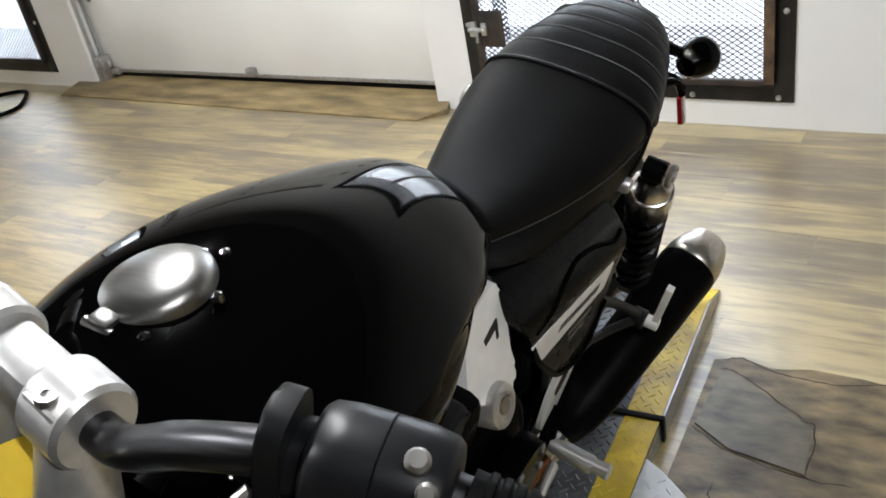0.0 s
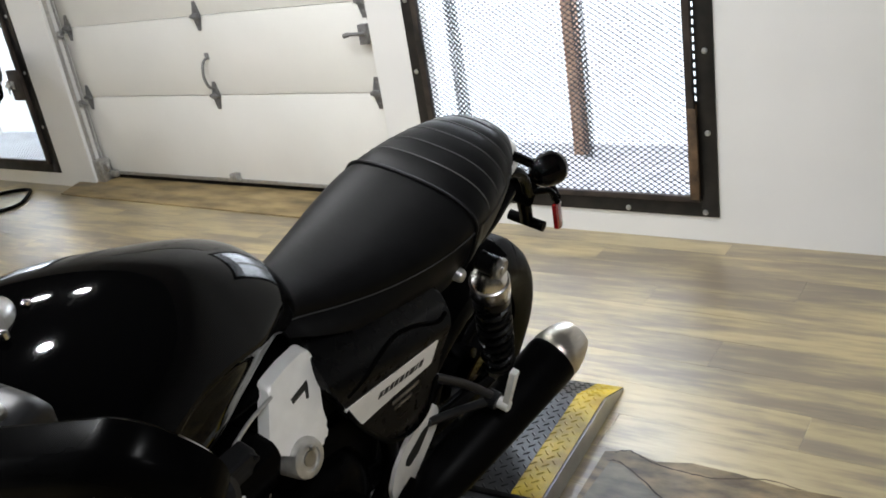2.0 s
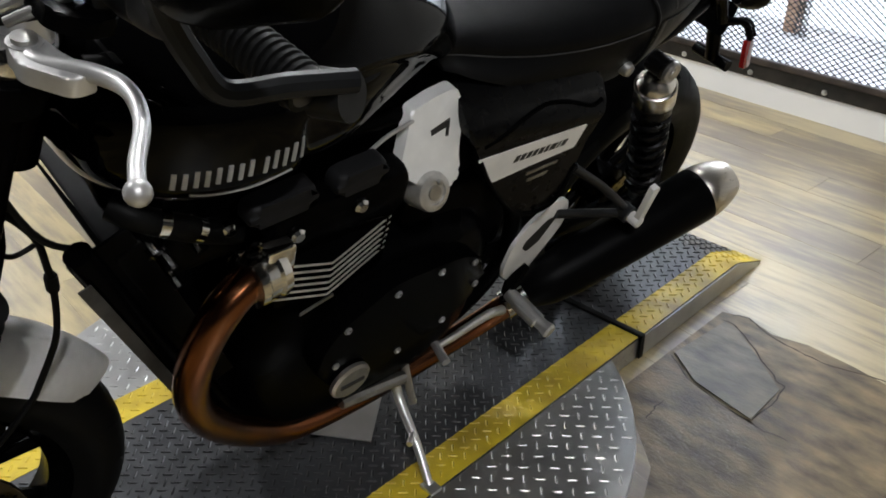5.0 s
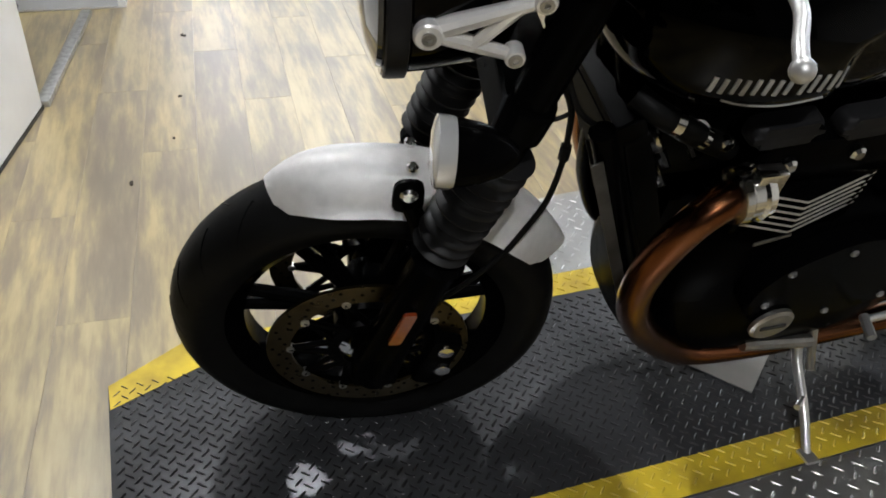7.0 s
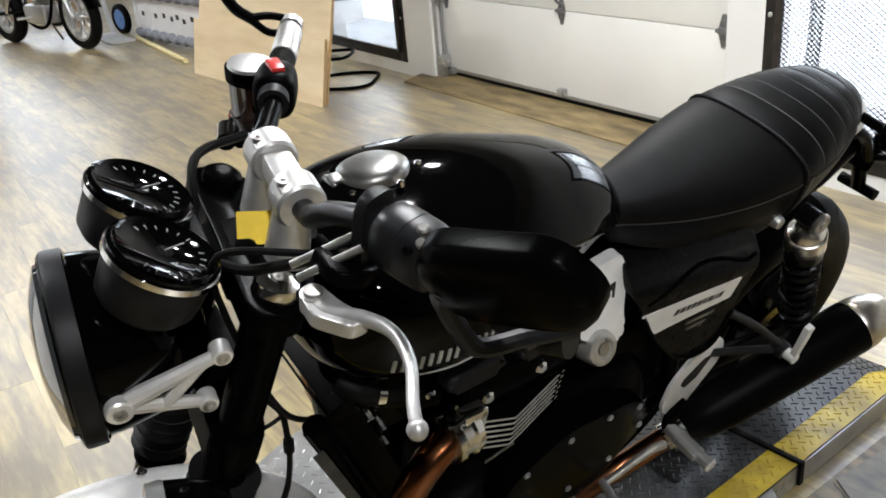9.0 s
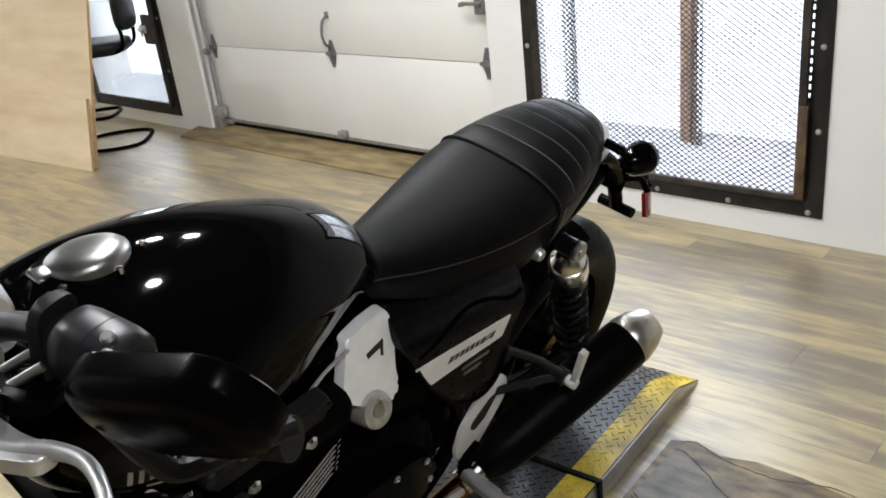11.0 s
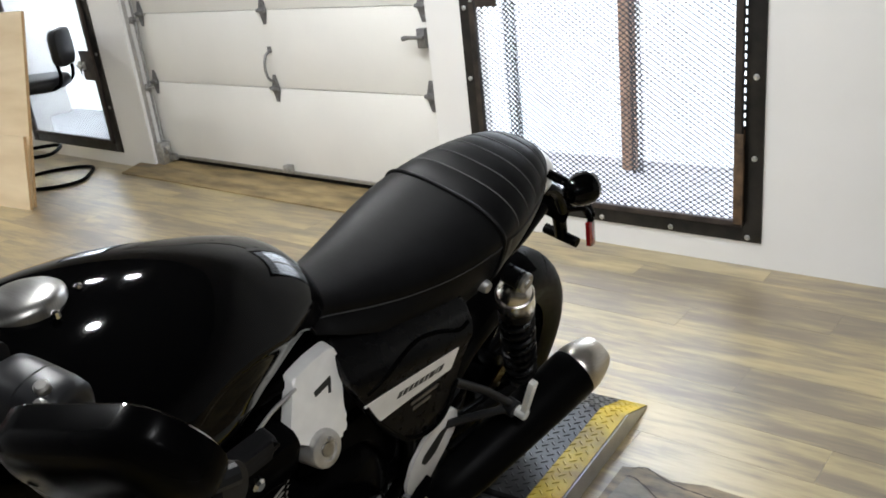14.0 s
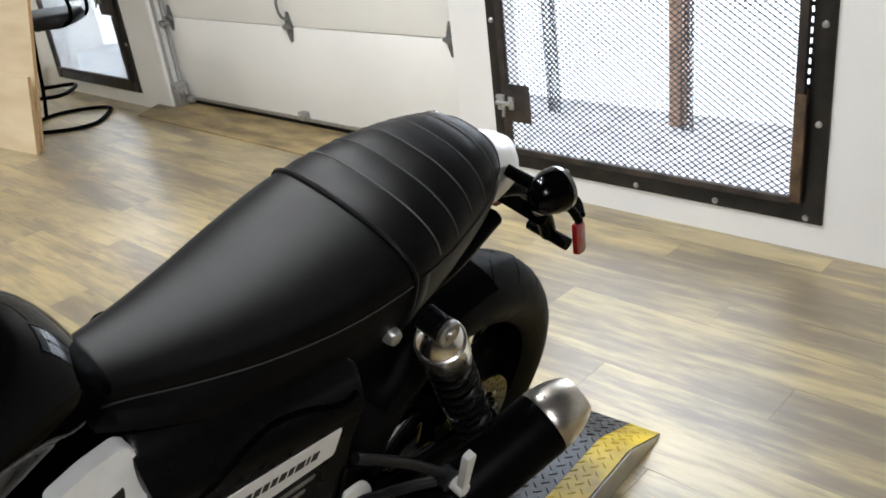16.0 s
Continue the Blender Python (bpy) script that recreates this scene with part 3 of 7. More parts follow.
def grille_window(name, x0, x1, z0, z1, bolts, latches, bar=0.075, strand=0.0018, slit=False, guard=1.0):
    """Black flat-bar frame bolted to the wall, an angle-iron leaf with expanded metal, a deep sill and posts behind."""
    win = empty(name, WALLM, "window behind a bolted black steel frame with expanded-metal grille", "window", kind="structure")
    slim = 0.066 if slit else bar
    for a, b, c, d in ((x0, x0 + bar, z0, z1), (x1 - slim, x1, z0, z1), (x0 + bar, x1 - slim, z0, z0 + bar), (x0 + bar, x1 - slim, z1 - bar, z1)):
        part("frame_bar", box(B(), a, b, -0.008, 0.004, c, d, 0.0015), "iron", win)
    if slit:
        part("hinge_cover", box(B(), x1 - bar - 0.022, x1 - slim + 0.004, -0.034, -0.0305, z0 + bar, z0 + 0.42, 0.001), "rustbrown", win, "rust-streaked hinge plate")
        part("hinge_strip", box(B(), x1 - bar - 0.002, x1 - slim + 0.002, -0.007, 0.003, z0 + bar, z0 + 0.43), "rustbrown", win, smooth=0)
        for k in range(60):
            z = z0 + 0.43 + 0.030 * k
            if z < z1 - bar:
                part("hinge_tick", box(B(), x1 - bar - 0.001, x1 - slim + 0.001, -0.006, 0.002, z, z + 0.012), "iron", win, smooth=0)
    i = bar - 0.012
    for a, b, c, d in ((x0 + i, x0 + i + 0.028, z0 + i, z1 - i), (x1 - i - 0.036 if slit else x1 - i - 0.028, x1 - i - 0.008 if slit else x1 - i, z0 + i, z1 - i), (x0 + i, x1 - i, z0 + i, z0 + i + 0.022), (x0 + i, x1 - i, z1 - i - 0.022, z1 - i)):
        part("leaf_angle", box(B(), a, b, -0.03, -0.0085, c, d, 0.002), "rust", win, "rust-streaked angle iron")
    g = new("grille", expanded(x0 + bar, x1 - bar, z0 + bar, z1 - bar, w=strand, y=-0.012))
    g.parent = win
    tagged(g, "black expanded-metal sheet")
    for u, z in bolts:
        bm = lathe(B(), (u, -0.008, z), (0, -1, 0), [(0, 0.011), (0.003, 0.011), (0.007, 0.008), (0.009, 0.001)], 10)
        part("bolt", bm, "galv", win, "domed zinc bolt head")
    for u, z in latches:
        pl = part("latch_plate", box(B(), u - 0.055 * guard, u + 0.055 * guard, -0.036, -0.031, z - 0.075 * guard, z + 0.075 * guard, 0.002), "rust", win, "perforated steel latch guard plate")
        bm = tube(B(), [(u - 0.10, -0.05, z), (u - 0.03, -0.05, z)], 0.009, 10)
        tube(bm, [(u - 0.06, -0.05, z), (u - 0.06, -0.06, z - 0.05)], 0.006, 8)
        box(bm, u - 0.10, u - 0.07, -0.045, -0.03, z - 0.03, z + 0.03, 0.002)
        box(bm, u - 0.045, u - 0.02, -0.045, -0.03, z - 0.025, z + 0.025, 0.002)
        part("slide_bolt", bm, "galv", pl, "zinc slide bolt")
    return win


bx = [0.055 - 0.305 * i for i in range(5)]
bolts_r = [(u, 0.118) for u in bx[:4]] + [(0.075, 0.425 + 0.295 * i) for i in range(6)] + [(-1.175, 0.38 + 0.3 * i) for i in range(6)]
grille_window("window_1", -1.2, 0.105, 0.10, 2.3, bolts_r, [(-1.05, 0.372), (-1.04, 1.06)], slit=True)
grille_window("window_2", -5.42, -4.19, 0.09, 2.3, [(-4.22, 0.4 + 0.35 * i) for i in range(5)], [(-4.32, 0.68)], strand=0.0012, guard=1.3)


def reveal(name, x0, x1, z0, z1, deep):
    ob = put(box(B(), x0 - 0.1, x1 + 0.1, 0.161, deep + 0.1, z0 - 0.12, z0), name + "_sill", "sill", smooth=0)
    ob.matrix_world = WALLM
    tagged(ob, "pale weathered concrete window ledge", "window sill", kind="structure")
    for s, a, b in (("_side_a", x0 - 0.12, x0 - 0.002), ("_side_b", x1 + 0.002, x1 + 0.12)):
        ob = put(box(B(), a, b, 0.161, deep, z0, z1), name + s, "wall", smooth=0)
        ob.matrix_world = WALLM
        tagged(ob, "white painted side of a deep window recess", "wall", kind="structure")
    ob = put(box(B(), x0 - 0.1, x1 + 0.1, 0.161, deep, z1, z1 + 0.1), name + "_head", "wall", smooth=0)
    ob.matrix_world = WALLM
    tagged(ob, "white painted head of a deep window recess", "wall", kind="structure")


reveal("recess_1", -1.95, 0.9, 0.10, 2.3, 0.74)
reveal("recess_2", -6.2, -3.4, 0.09, 2.3, 0.74)


def timber_post(x, w, material, label):
    bm = box(B(), x - w / 2, x + w / 2, 0.66, 0.72, 0.10, 2.3, 0.004)
    ob = put(bm, "window_post", material)
    ob.matrix_world = WALLM
    return tagged(ob, label, "window post", kind="structure")


timber_post(-0.78, 0.062, "post", "brown timber post standing on the window ledge")
g = new("track_strip", expanded(-0.745, -0.675, 0.10, 2.3, lw=0.024, sw=0.013, w=0.0042, y=0.64))
g.matrix_world = WALLM
tagged(g, "narrow strip of wire lath beside the timber post", "wire strip", kind="structure")
g = new("track_strip", expanded(-1.44, -1.36, 0.10, 2.3, lw=0.026, sw=0.013, w=0.0042, y=0.64))
g.matrix_world = WALLM
tagged(g, "narrow strip of wire lath at the window jamb", "wire strip", kind="structure")
g = new("track_strip", expanded(-5.05, -4.93, 0.10, 2.3, lw=0.026, sw=0.013, w=0.003, y=0.64))
g.matrix_world = WALLM
tagged(g, "narrow strip of wire lath at the window jamb", "wire strip", kind="structure")


# ---------------------------------------------------------------- sectional garage door
def hinge(parent, u, z, y=0.09):
    """A diamond-shaped door hinge with a rolled barrel."""
    bm = B()
    for s in (1, -1):
        slab(bm, [(-0.032, 0.004 * s), (0.032, 0.004 * s), (0.010, 0.075 * s), (-0.010, 0.075 * s)], (u, y, z), (1, 0, 0), (0, 0, 1), 0.004)
    tube(bm, [(u - 0.036, y - 0.012, z), (u + 0.036, y - 0.012, z)], 0.009, 10)
    box(bm, u - 0.022, u + 0.022, y - 0.020, y + 0.001, z - 0.014, z + 0.014, 0.003)
    for s in (1, -1):
        lathe(bm, (u, y - 0.004, z + 0.048 * s), (0, -1, 0), [(0, 0.007), (0.004, 0.007), (0.006, 0.001)], 8)
    return part("hinge", bm, "hingegrey", parent, "dull grey diamond hinge")


door = empty("door_1", WALLM, "closed white sectional garage door with galvanised hinges", "garage door", kind="structure")
zs = [0.085, 0.565, 0.985, 1.405, 1.825, 2.245]
for a, b in zip(zs, zs[1:]):
    part("panel", box(B(), -3.838, -1.395, 0.092, 0.14, a + 0.002, b - 0.002, 0.004), "doorw", door)
part("bottom_seal", box(B(), -3.80, -1.395, 0.095, 0.135, 0.022, 0.0855, 0.004), "rubber", door, "black rubber bottom seal")
part("bottom_rail", box(B(), -3.80, -1.395, 0.084, 0.0915, 0.072, 0.092, 0.002), "galv", door, "thin galvanised bottom rail")
for z in zs[1:5]:
    for u in (-3.765, -2.605, -1.487):
        hinge(door, u, z)
bm = box(B(), -2.625, -2.575, 0.05, 0.0915, 0.085, 0.13, 0.004)
box(bm, -2.612, -2.588, 0.043, 0.055, 0.095, 0.12, 0.003)
part("bottom_bracket", bm, "galv", door, "small galvanised bracket on the bottom rail")
bm = tube(B(), [(-2.605, 0.088, 0.60), (-2.605, 0.05, 0.625), (-2.605, 0.035, 0.68), (-2.603, 0.05, 0.745), (-2.605, 0.088, 0.77)], 0.0075, 10)
for z in (0.595, 0.775):
    box(bm, -2.62, -2.59, 0.084, 0.0915, z - 0.018, z + 0.018, 0.003)
part("pull_handle", bm, "hingegrey", door, "curved steel pull handle")
bm = box(B(), -1.515, -1.465, 0.055, 0.0915, 0.795, 0.885, 0.004)
tube(bm, [(-1.47, 0.05, 0.845), (-1.57, 0.05, 0.845)], 0.008, 10)
tube(bm, [(-1.57, 0.05, 0.845), (-1.595, 0.045, 0.84)], 0.011, 10)
part("slide_lock", bm, "hingegrey", door, "steel slide lock with a round bolt")
track = empty("door_track", WALLM, "galvanised vertical door track screwed beside the garage door", "door track", kind="structure")
bm = box(B(), -3.845, -3.80, 0.02, 0.024, 0.16, 2.3)
box(bm, -3.845, -3.841, 0.024, 0.075, 0.16, 2.3)
box(bm, -3.845, -3.815, 0.072, 0.076, 0.16, 2.3)
part("rail", bm, "galv", track)
bm = box(B(), -3.835, -3.76, 0.012, 0.088, 0.03, 0.18, 0.004)
box(bm, -3.78, -3.70, 0.06, 0.09, 0.06, 0.10, 0.004)
lathe(bm, (-3.74, 0.05, 0.13), (0, -1, 0), [(0, 0.025), (0.02, 0.025), (0.025, 0.01)], 16)
part("foot_bracket", bm, "galv", track, "galvanised corner bracket with roller")
for z in zs[1:4]:
    bm = tube(B(), [(-3.76, 0.06, z - 0.03), (-3.84, 0.06, z - 0.03)], 0.007, 8)
    lathe(bm, (-3.835, 0.06, z - 0.03), (1, 0, 0), [(0, 0.02), (0.02, 0.02)], 14)
    part("roller", bm, "galv", track)
bm = slab(B(), [(-4.02, -0.15), (-1.42, -0.155), (-1.32, -0.06), (-1.40, 0.16), (-3.84, 0.16), (-3.84, 0.0), (-4.02, 0.0)], (0, 0, 0.001), (1, 0, 0), (0, 1, 0), 0.008, 0.002)
for v in bm.verts:
    if v.co.z > 0.004:
        v.co.z += 0.045 * max(0.0, min(1.0, (v.co.y + 0.15) / 0.24))
ob = put(bm, "plywood_sill", "sillply")
ob.matrix_world = WALLM
tagged(ob, "worn brown plywood strip along the garage door sill", "door sill", kind="structure")

# ---------------------------------------------------------------- turntable and lift plate
P_TOP = 0.06
PLAT = pose(-0.143, 0, 0, 0, 0, 2.6)
XN, XF = 0.318, -0.318                      # near and far edge of the runway


def lugs(inside, x0, x1, y0, y1, pitch=0.0225, size=0.0112, tall=0.0019, z=0.0):
    """Raised lugs of tread plate, in alternating directions."""
    verts, faces = [], []
    step = pitch * math.sqrt(0.5)
    nn = int(((x1 - x0) + (y1 - y0)) / step) + 2
    for i in range(nn):
        for j in range(-nn, nn):
            x, y = x0 + (i + j) * step, y0 + (i - j) * step
            if not (x0 <= x <= x1 and y0 <= y <= y1 and inside(x, y)):
                continue
            a = radians(45 if (i + j) % 2 else -45)
            ux, uy = math.cos(a), math.sin(a)
            b = len(verts)
            for s, w, h in ((-1.0, 0.0, 0), (-0.55, 0.26, 0), (0.55, 0.26, 0), (1.0, 0.0, 0), (0.55, -0.26, 0), (-0.55, -0.26, 0), (-0.62, 0.0, 1), (0.62, 0.0, 1)):
                p, q = s * size, w * size
                verts.append((x + ux * p - uy * q, y + uy * p + ux * q, z + (tall if h else -0.0003)))
            for f in ((0, 6, 1), (1, 6, 7, 2), (2, 7, 3), (3, 7, 4), (4, 7, 6, 5), (5, 6, 0)):
                faces.append([b + k for k in reversed(f)])
    me = bpy.data.meshes.new("tread")
    me.from_pydata(verts, [], faces)
    return me


def tread(name, parent, material, inside, box4, z, label="", pitch=0.0225):
    me = lugs(inside, *box4, z=z, pitch=pitch)
    me.materials.append(M[material])
    ob = new(name, me)
    ob.parent = parent
    return tagged(ob, label, kind="stuff")


disc = empty("turntable", pose(-0.168, 0.0175, 0), "round bare aluminium tread-plate turntable set on the floor", "turntable", kind="")
bm = lathe(B(), (0, 0, 0.0), (0, 0, 1), [(0.004, 0.622), (0.047, 0.627), (0.0515, 0.627), (0.0535, 0.625)], 96)
part("plate", bm, "disc", disc, smooth=30)
tread("tread", disc, "disc", lambda x, y: x * x + y * y < 0.612 ** 2 and not (-0.27 < x < 0.32), (-0.64, 0.64, -0.64, 0.64), 0.0535, pitch=0.029)

runway = empty("runway", PLAT, "dark tread-plate motorcycle runway with worn yellow edges on the turntable", "runway")
W = 0.075
main = [(XF, -1.0), (XF + 0.085, -1.14), (XN - 0.085, -1.14), (XN, -1.0), (XN, 0.645), (XF, 0.645)]
bm = slab(B(), main, (0, 0, 0.054), (1, 0, 0), (0, 1, 0), 0.006, 0.001)
part("deck", bm, "plate", runway)
for sx in (1, -1):
    strip = [(XN * sx, -1.0), (XN * sx, 0.645), ((XN - W) * sx, 0.645), ((XN - W) * sx, -0.96), ((XN - 0.15) * sx, -1.137), ((XN - 0.085) * sx, -1.139)]
    part("edge_stripe", slab(B(), strip if sx > 0 else strip[::-1], (0, 0, 0.0602), (1, 0, 0), (0, 1, 0), 0.0006), "yellow", runway, "worn yellow safety paint", smooth=0)
tread("tread", runway, "lug", lambda x, y: abs(x) < XN - W - 0.008, (XF, XN, -1.125, 0.635), 0.060, pitch=0.0195)
tread("tread", runway, "yellow", lambda x, y: XN - W + 0.004 < abs(x) < XN - 0.006, (XF + 0.01, XN, -0.95, 0.635), 0.0607)
part("side_skirt", box(B(), XN - 0.006, XN, -1.0, 0.645, 0.002, 0.0538), "disc", runway)
part("side_skirt", box(B(), XF, XF + 0.006, -1.0, 0.645, 0.002, 0.0538), "disc", runway)
side = lugs(lambda x, y: True, -0.985, 0.635, 0.016, 0.046, z=0.0)
side.materials.append(M["disc"])
ob = new("tread", side)
ob.parent = runway
ob.matrix_local = Matrix(((0, 0, 1, XN), (1, 0, 0, 0), (0, 1, 0, 0), (0, 0, 0, 1)))
tagged(ob, kind="stuff")
part("front_skirt", box(B(), XF + 0.085, XN - 0.085, -1.14, -1.134, 0.002, 0.0538), "disc", runway)

ramp = empty("ramp", PLAT, "short tread-plate ramp with yellow edges folding down to the floor", "ramp")
Y0, Y1, Y2 = 0.662, 1.10, 1.245


def ramp_z(y):
    return 0.06 if y < Y1 else 0.06 + (0.004 - 0.06) * (y - Y1) / (Y2 - Y1)


def ramp_sheet(a, b, lift, thick):
    bm = B()
    pts = [(Y0, 0.06), (Y1 - 0.012, 0.06), (Y1 + 0.012, 0.0545), (Y2, 0.004)]
    up = [[bm.verts.new((x, y, z + lift)) for x in (a, b)] for y, z in pts]
    lo = [[bm.verts.new((x, y, z + lift - thick)) for x in (a, b)] for y, z in pts]
    for r0, r1, s0, s1 in zip(up, up[1:], lo, lo[1:]):
        bm.faces.new((r0[0], r0[1], r1[1], r1[0]))
        bm.faces.new((s0[0], s1[0], s1[1], s0[1]))
        for k in (0, 1):
            bm.faces.new((r0[k], r1[k], s1[k], s0[k]))
    bm.faces.new((up[0][0], lo[0][0], lo[0][1], up[0][1]))
    bm.faces.new((up[-1][0], up[-1][1], lo[-1][1], lo[-1][0]))
    return bm


part("deck", ramp_sheet(XF, XN, 0, 0.0035), "plate", ramp, smooth=20)
for a, b in ((XN - W, XN + 0.0005), (XF - 0.0005, XF + W)):
    part("edge_stripe", ramp_sheet(a, b, 0.0007, 0.0006), "yellow", ramp, "worn yellow safety paint", smooth=20)
for nm, mt, test in (("tread", "lug", lambda x, y: abs(x) < XN - W - 0.008), ("tread", "yellow", lambda x, y: XN - W + 0.004 < abs(x) < XN - 0.006)):
    me = lugs(test, XF + 0.01, XN, Y0 + 0.012, Y2 - 0.01)
    for v in me.vertices:
        v.co.z += ramp_z(v.co.y) + (0.0008 if mt == "yellow" else 0)
    me.materials.append(M[mt])
    ob = new(nm, me)
    ob.parent = ramp
    tagged(ob, kind="stuff")
for x in (XN, XF + 0.004):
    bm = B()
    slab(bm, [(Y0, 0.002), (Y2 - 0.004, 0.002), (Y1, 0.056), (Y0, 0.056)], (x, 0, 0), (0, 1, 0), (0, 0, 1), 0.004)
    part("side_skirt", bm, "disc", ramp, "bare tread-plate side", smooth=0)
side = lugs(lambda x, y: y < min(0.048, 0.048 - 0.37 * (x - Y1)), Y0 + 0.012, Y2, 0.012, 0.05, z=0.0)
side.materials.append(M["disc"])
ob = new("tread", side)
ob.parent = ramp
ob.matrix_local = Matrix(((0, 0, 1, XN), (1, 0, 0, 0), (0, 1, 0, 0), (0, 0, 0, 1)))
tagged(ob, kind="stuff")
bm = box(B(), XF, XN + 0.008, 0.646, 0.661, 0.05, 0.066, 0.001)
box(bm, XN + 0.002, XN + 0.008, 0.646, 0.661, 0.004, 0.06)
part("hinge_bar", bm, "rubber", ramp, "black bar across the ramp joint")
bm = slab(B(), [(-0.158, -0.112), (0.002, 0.008), (-0.10, 0.122), (-0.26, 0.0)], (0, 0, 0.0625), (1, 0, 0), (0, 1, 0), 0.002, 0.0005)
tagged(put(bm, "metal_patch", "disc", smooth=0), "bare scuffed metal patch lying on the dark runway", "metal plate")

# ---------------------------------------------------------------- the motorcycle (x: its left, y: rearward, z: up)
LEAN, BYAW, BX = 19.24, -0.53, -0.1914
BIKE = pose(BX, 0, P_TOP) @ pose(0, 0, 0, 0, 0, BYAW) @ pose(0, 0, 0, 0, LEAN, 0)
RAKE, TURN = radians(15), radians(-9.5)
PIVOT = Vector((0, -0.449, 1.011))
STEER = Matrix.Translation((0.016, 0, 0)) @ Matrix.Translation(PIVOT) @ Matrix.Rotation(TURN, 4, Vector((0, math.sin(RAKE), math.cos(RAKE)))) @ Matrix.Translation(-PIVOT)
bike = empty("motorcycle", BIKE, "black retro roadster motorcycle with silver fender leaning on its side stand", "motorcycle")
FY, RY, RF, RR = -0.706, 0.738, 0.298, 0.312     # axles and tyre radii


def steered(bm):
    bmesh.ops.transform(bm, matrix=STEER, verts=bm.verts)
    return bm


def bp(name, bm, material, label="", parent=None, smooth=35, front=False):
    return part(name, steered(bm) if front else bm, material, parent or bike, label, smooth)


def wheel(name, cy, cz, rad, half, rim_r, front):
    """A tyre with grooves, a dark cast rim with paired spokes and a hub."""
    c = Vector((0, cy, cz))
    bm = B()
    n, prof = 72, []
    for a in range(-9, 10):
        t = radians(a * 14.0)
        prof.append((half * math.sin(t) * (1.0 if abs(a) < 7 else 0.92), rad - half * 0.86 * (1 - math.cos(t))))
    skin(bm, [[c + Vector((x, r * math.cos(2 * math.pi * i / n), r * math.sin(2 * math.pi * i / n))) for x, r in prof] for i in range(n)] , closed=False, caps=False)
    rows = [v for v in bm.verts]
    bm.verts.ensure_lookup_table()
    k = len(prof)
    for j in range(k - 1):
        bm.faces.new((bm.verts[(n - 1) * k + j], bm.verts[(n - 1) * k + j + 1], bm.verts[j + 1], bm.verts[j]))
    tyre = bp("tyre", bm, "rubber", "black road tyre with curved tread grooves", front=front, smooth=60)
    bm = B()
    for i in range(22):
        for s in (1, -1):
            a0 = 2 * math.pi * (i + (0.5 if s > 0 else 0)) / 22
            pts = []
            for q in range(6):
                f = q / 5
                x = s * half * (0.12 + 0.74 * f)
                t = math.asin(min(1, abs(x) / half))
                r = rad - half * 0.86 * (1 - math.cos(t)) - 0.0015
                a = a0 + 0.16 * f
                pts.append(c + Vector((x, r * math.cos(a), r * math.sin(a))))
            tube(bm, pts, lambda f: 0.0026 * (1 - 0.6 * f), 4, step=2)
    tagged(part("tread_groove", steered(bm) if front else bm, "matt", tyre, smooth=0), kind="stuff")
    rim = B()
    w = half * 0.72
    lathe(rim, c, (1, 0, 0), [(-w, rim_r + 0.012), (-w, rim_r), (-w + 0.012, rim_r - 0.014), (-0.02, rim_r - 0.028), (0.02, rim_r - 0.028), (w - 0.012, rim_r - 0.014), (w, rim_r), (w, rim_r + 0.012), (w - 0.004, rim_r + 0.013), (-w + 0.004, rim_r + 0.013), (-w, rim_r + 0.012)], 72)
    ro = bp("rim", rim, "satin", "satin black cast rim", front=front)
    for sx in (1, -1):
        st = lathe(B(), c + Vector((sx * w, 0, 0)), (sx, 0, 0), [(0.0002, rim_r + 0.003), (0.0012, rim_r + 0.004), (0.0012, rim_r + 0.009), (0.0002, rim_r + 0.010), (0.0002, rim_r + 0.003)], 64)
        part("rim_stripe", steered(st) if front else st, "gold", ro, "thin gold pinstripe")
    for i in range(7):
        a = 2 * math.pi * i / 7 + 0.3
        bm = B()
        for da in (-0.10, 0.10):
            p0 = c + Vector((0, 0.05 * math.cos(a), 0.05 * math.sin(a)))
            p1 = c + Vector((0, (rim_r - 0.02) * math.cos(a + da), (rim_r - 0.02) * math.sin(a + da)))
            tube(bm, [p0, p1], lambda f: 0.013 - 0.003 * f, 8)
        part("spoke", steered(bm) if front else bm, "satin", ro)
    hub = lathe(B(), c, (1, 0, 0), [(-0.075, 0.012), (-0.075, 0.028), (-0.05, 0.03), (-0.045, 0.052), (0.045, 0.052), (0.05, 0.03), (0.075, 0.028), (0.075, 0.012)], 32)
    part("hub", steered(hub) if front else hub, "satin", ro)


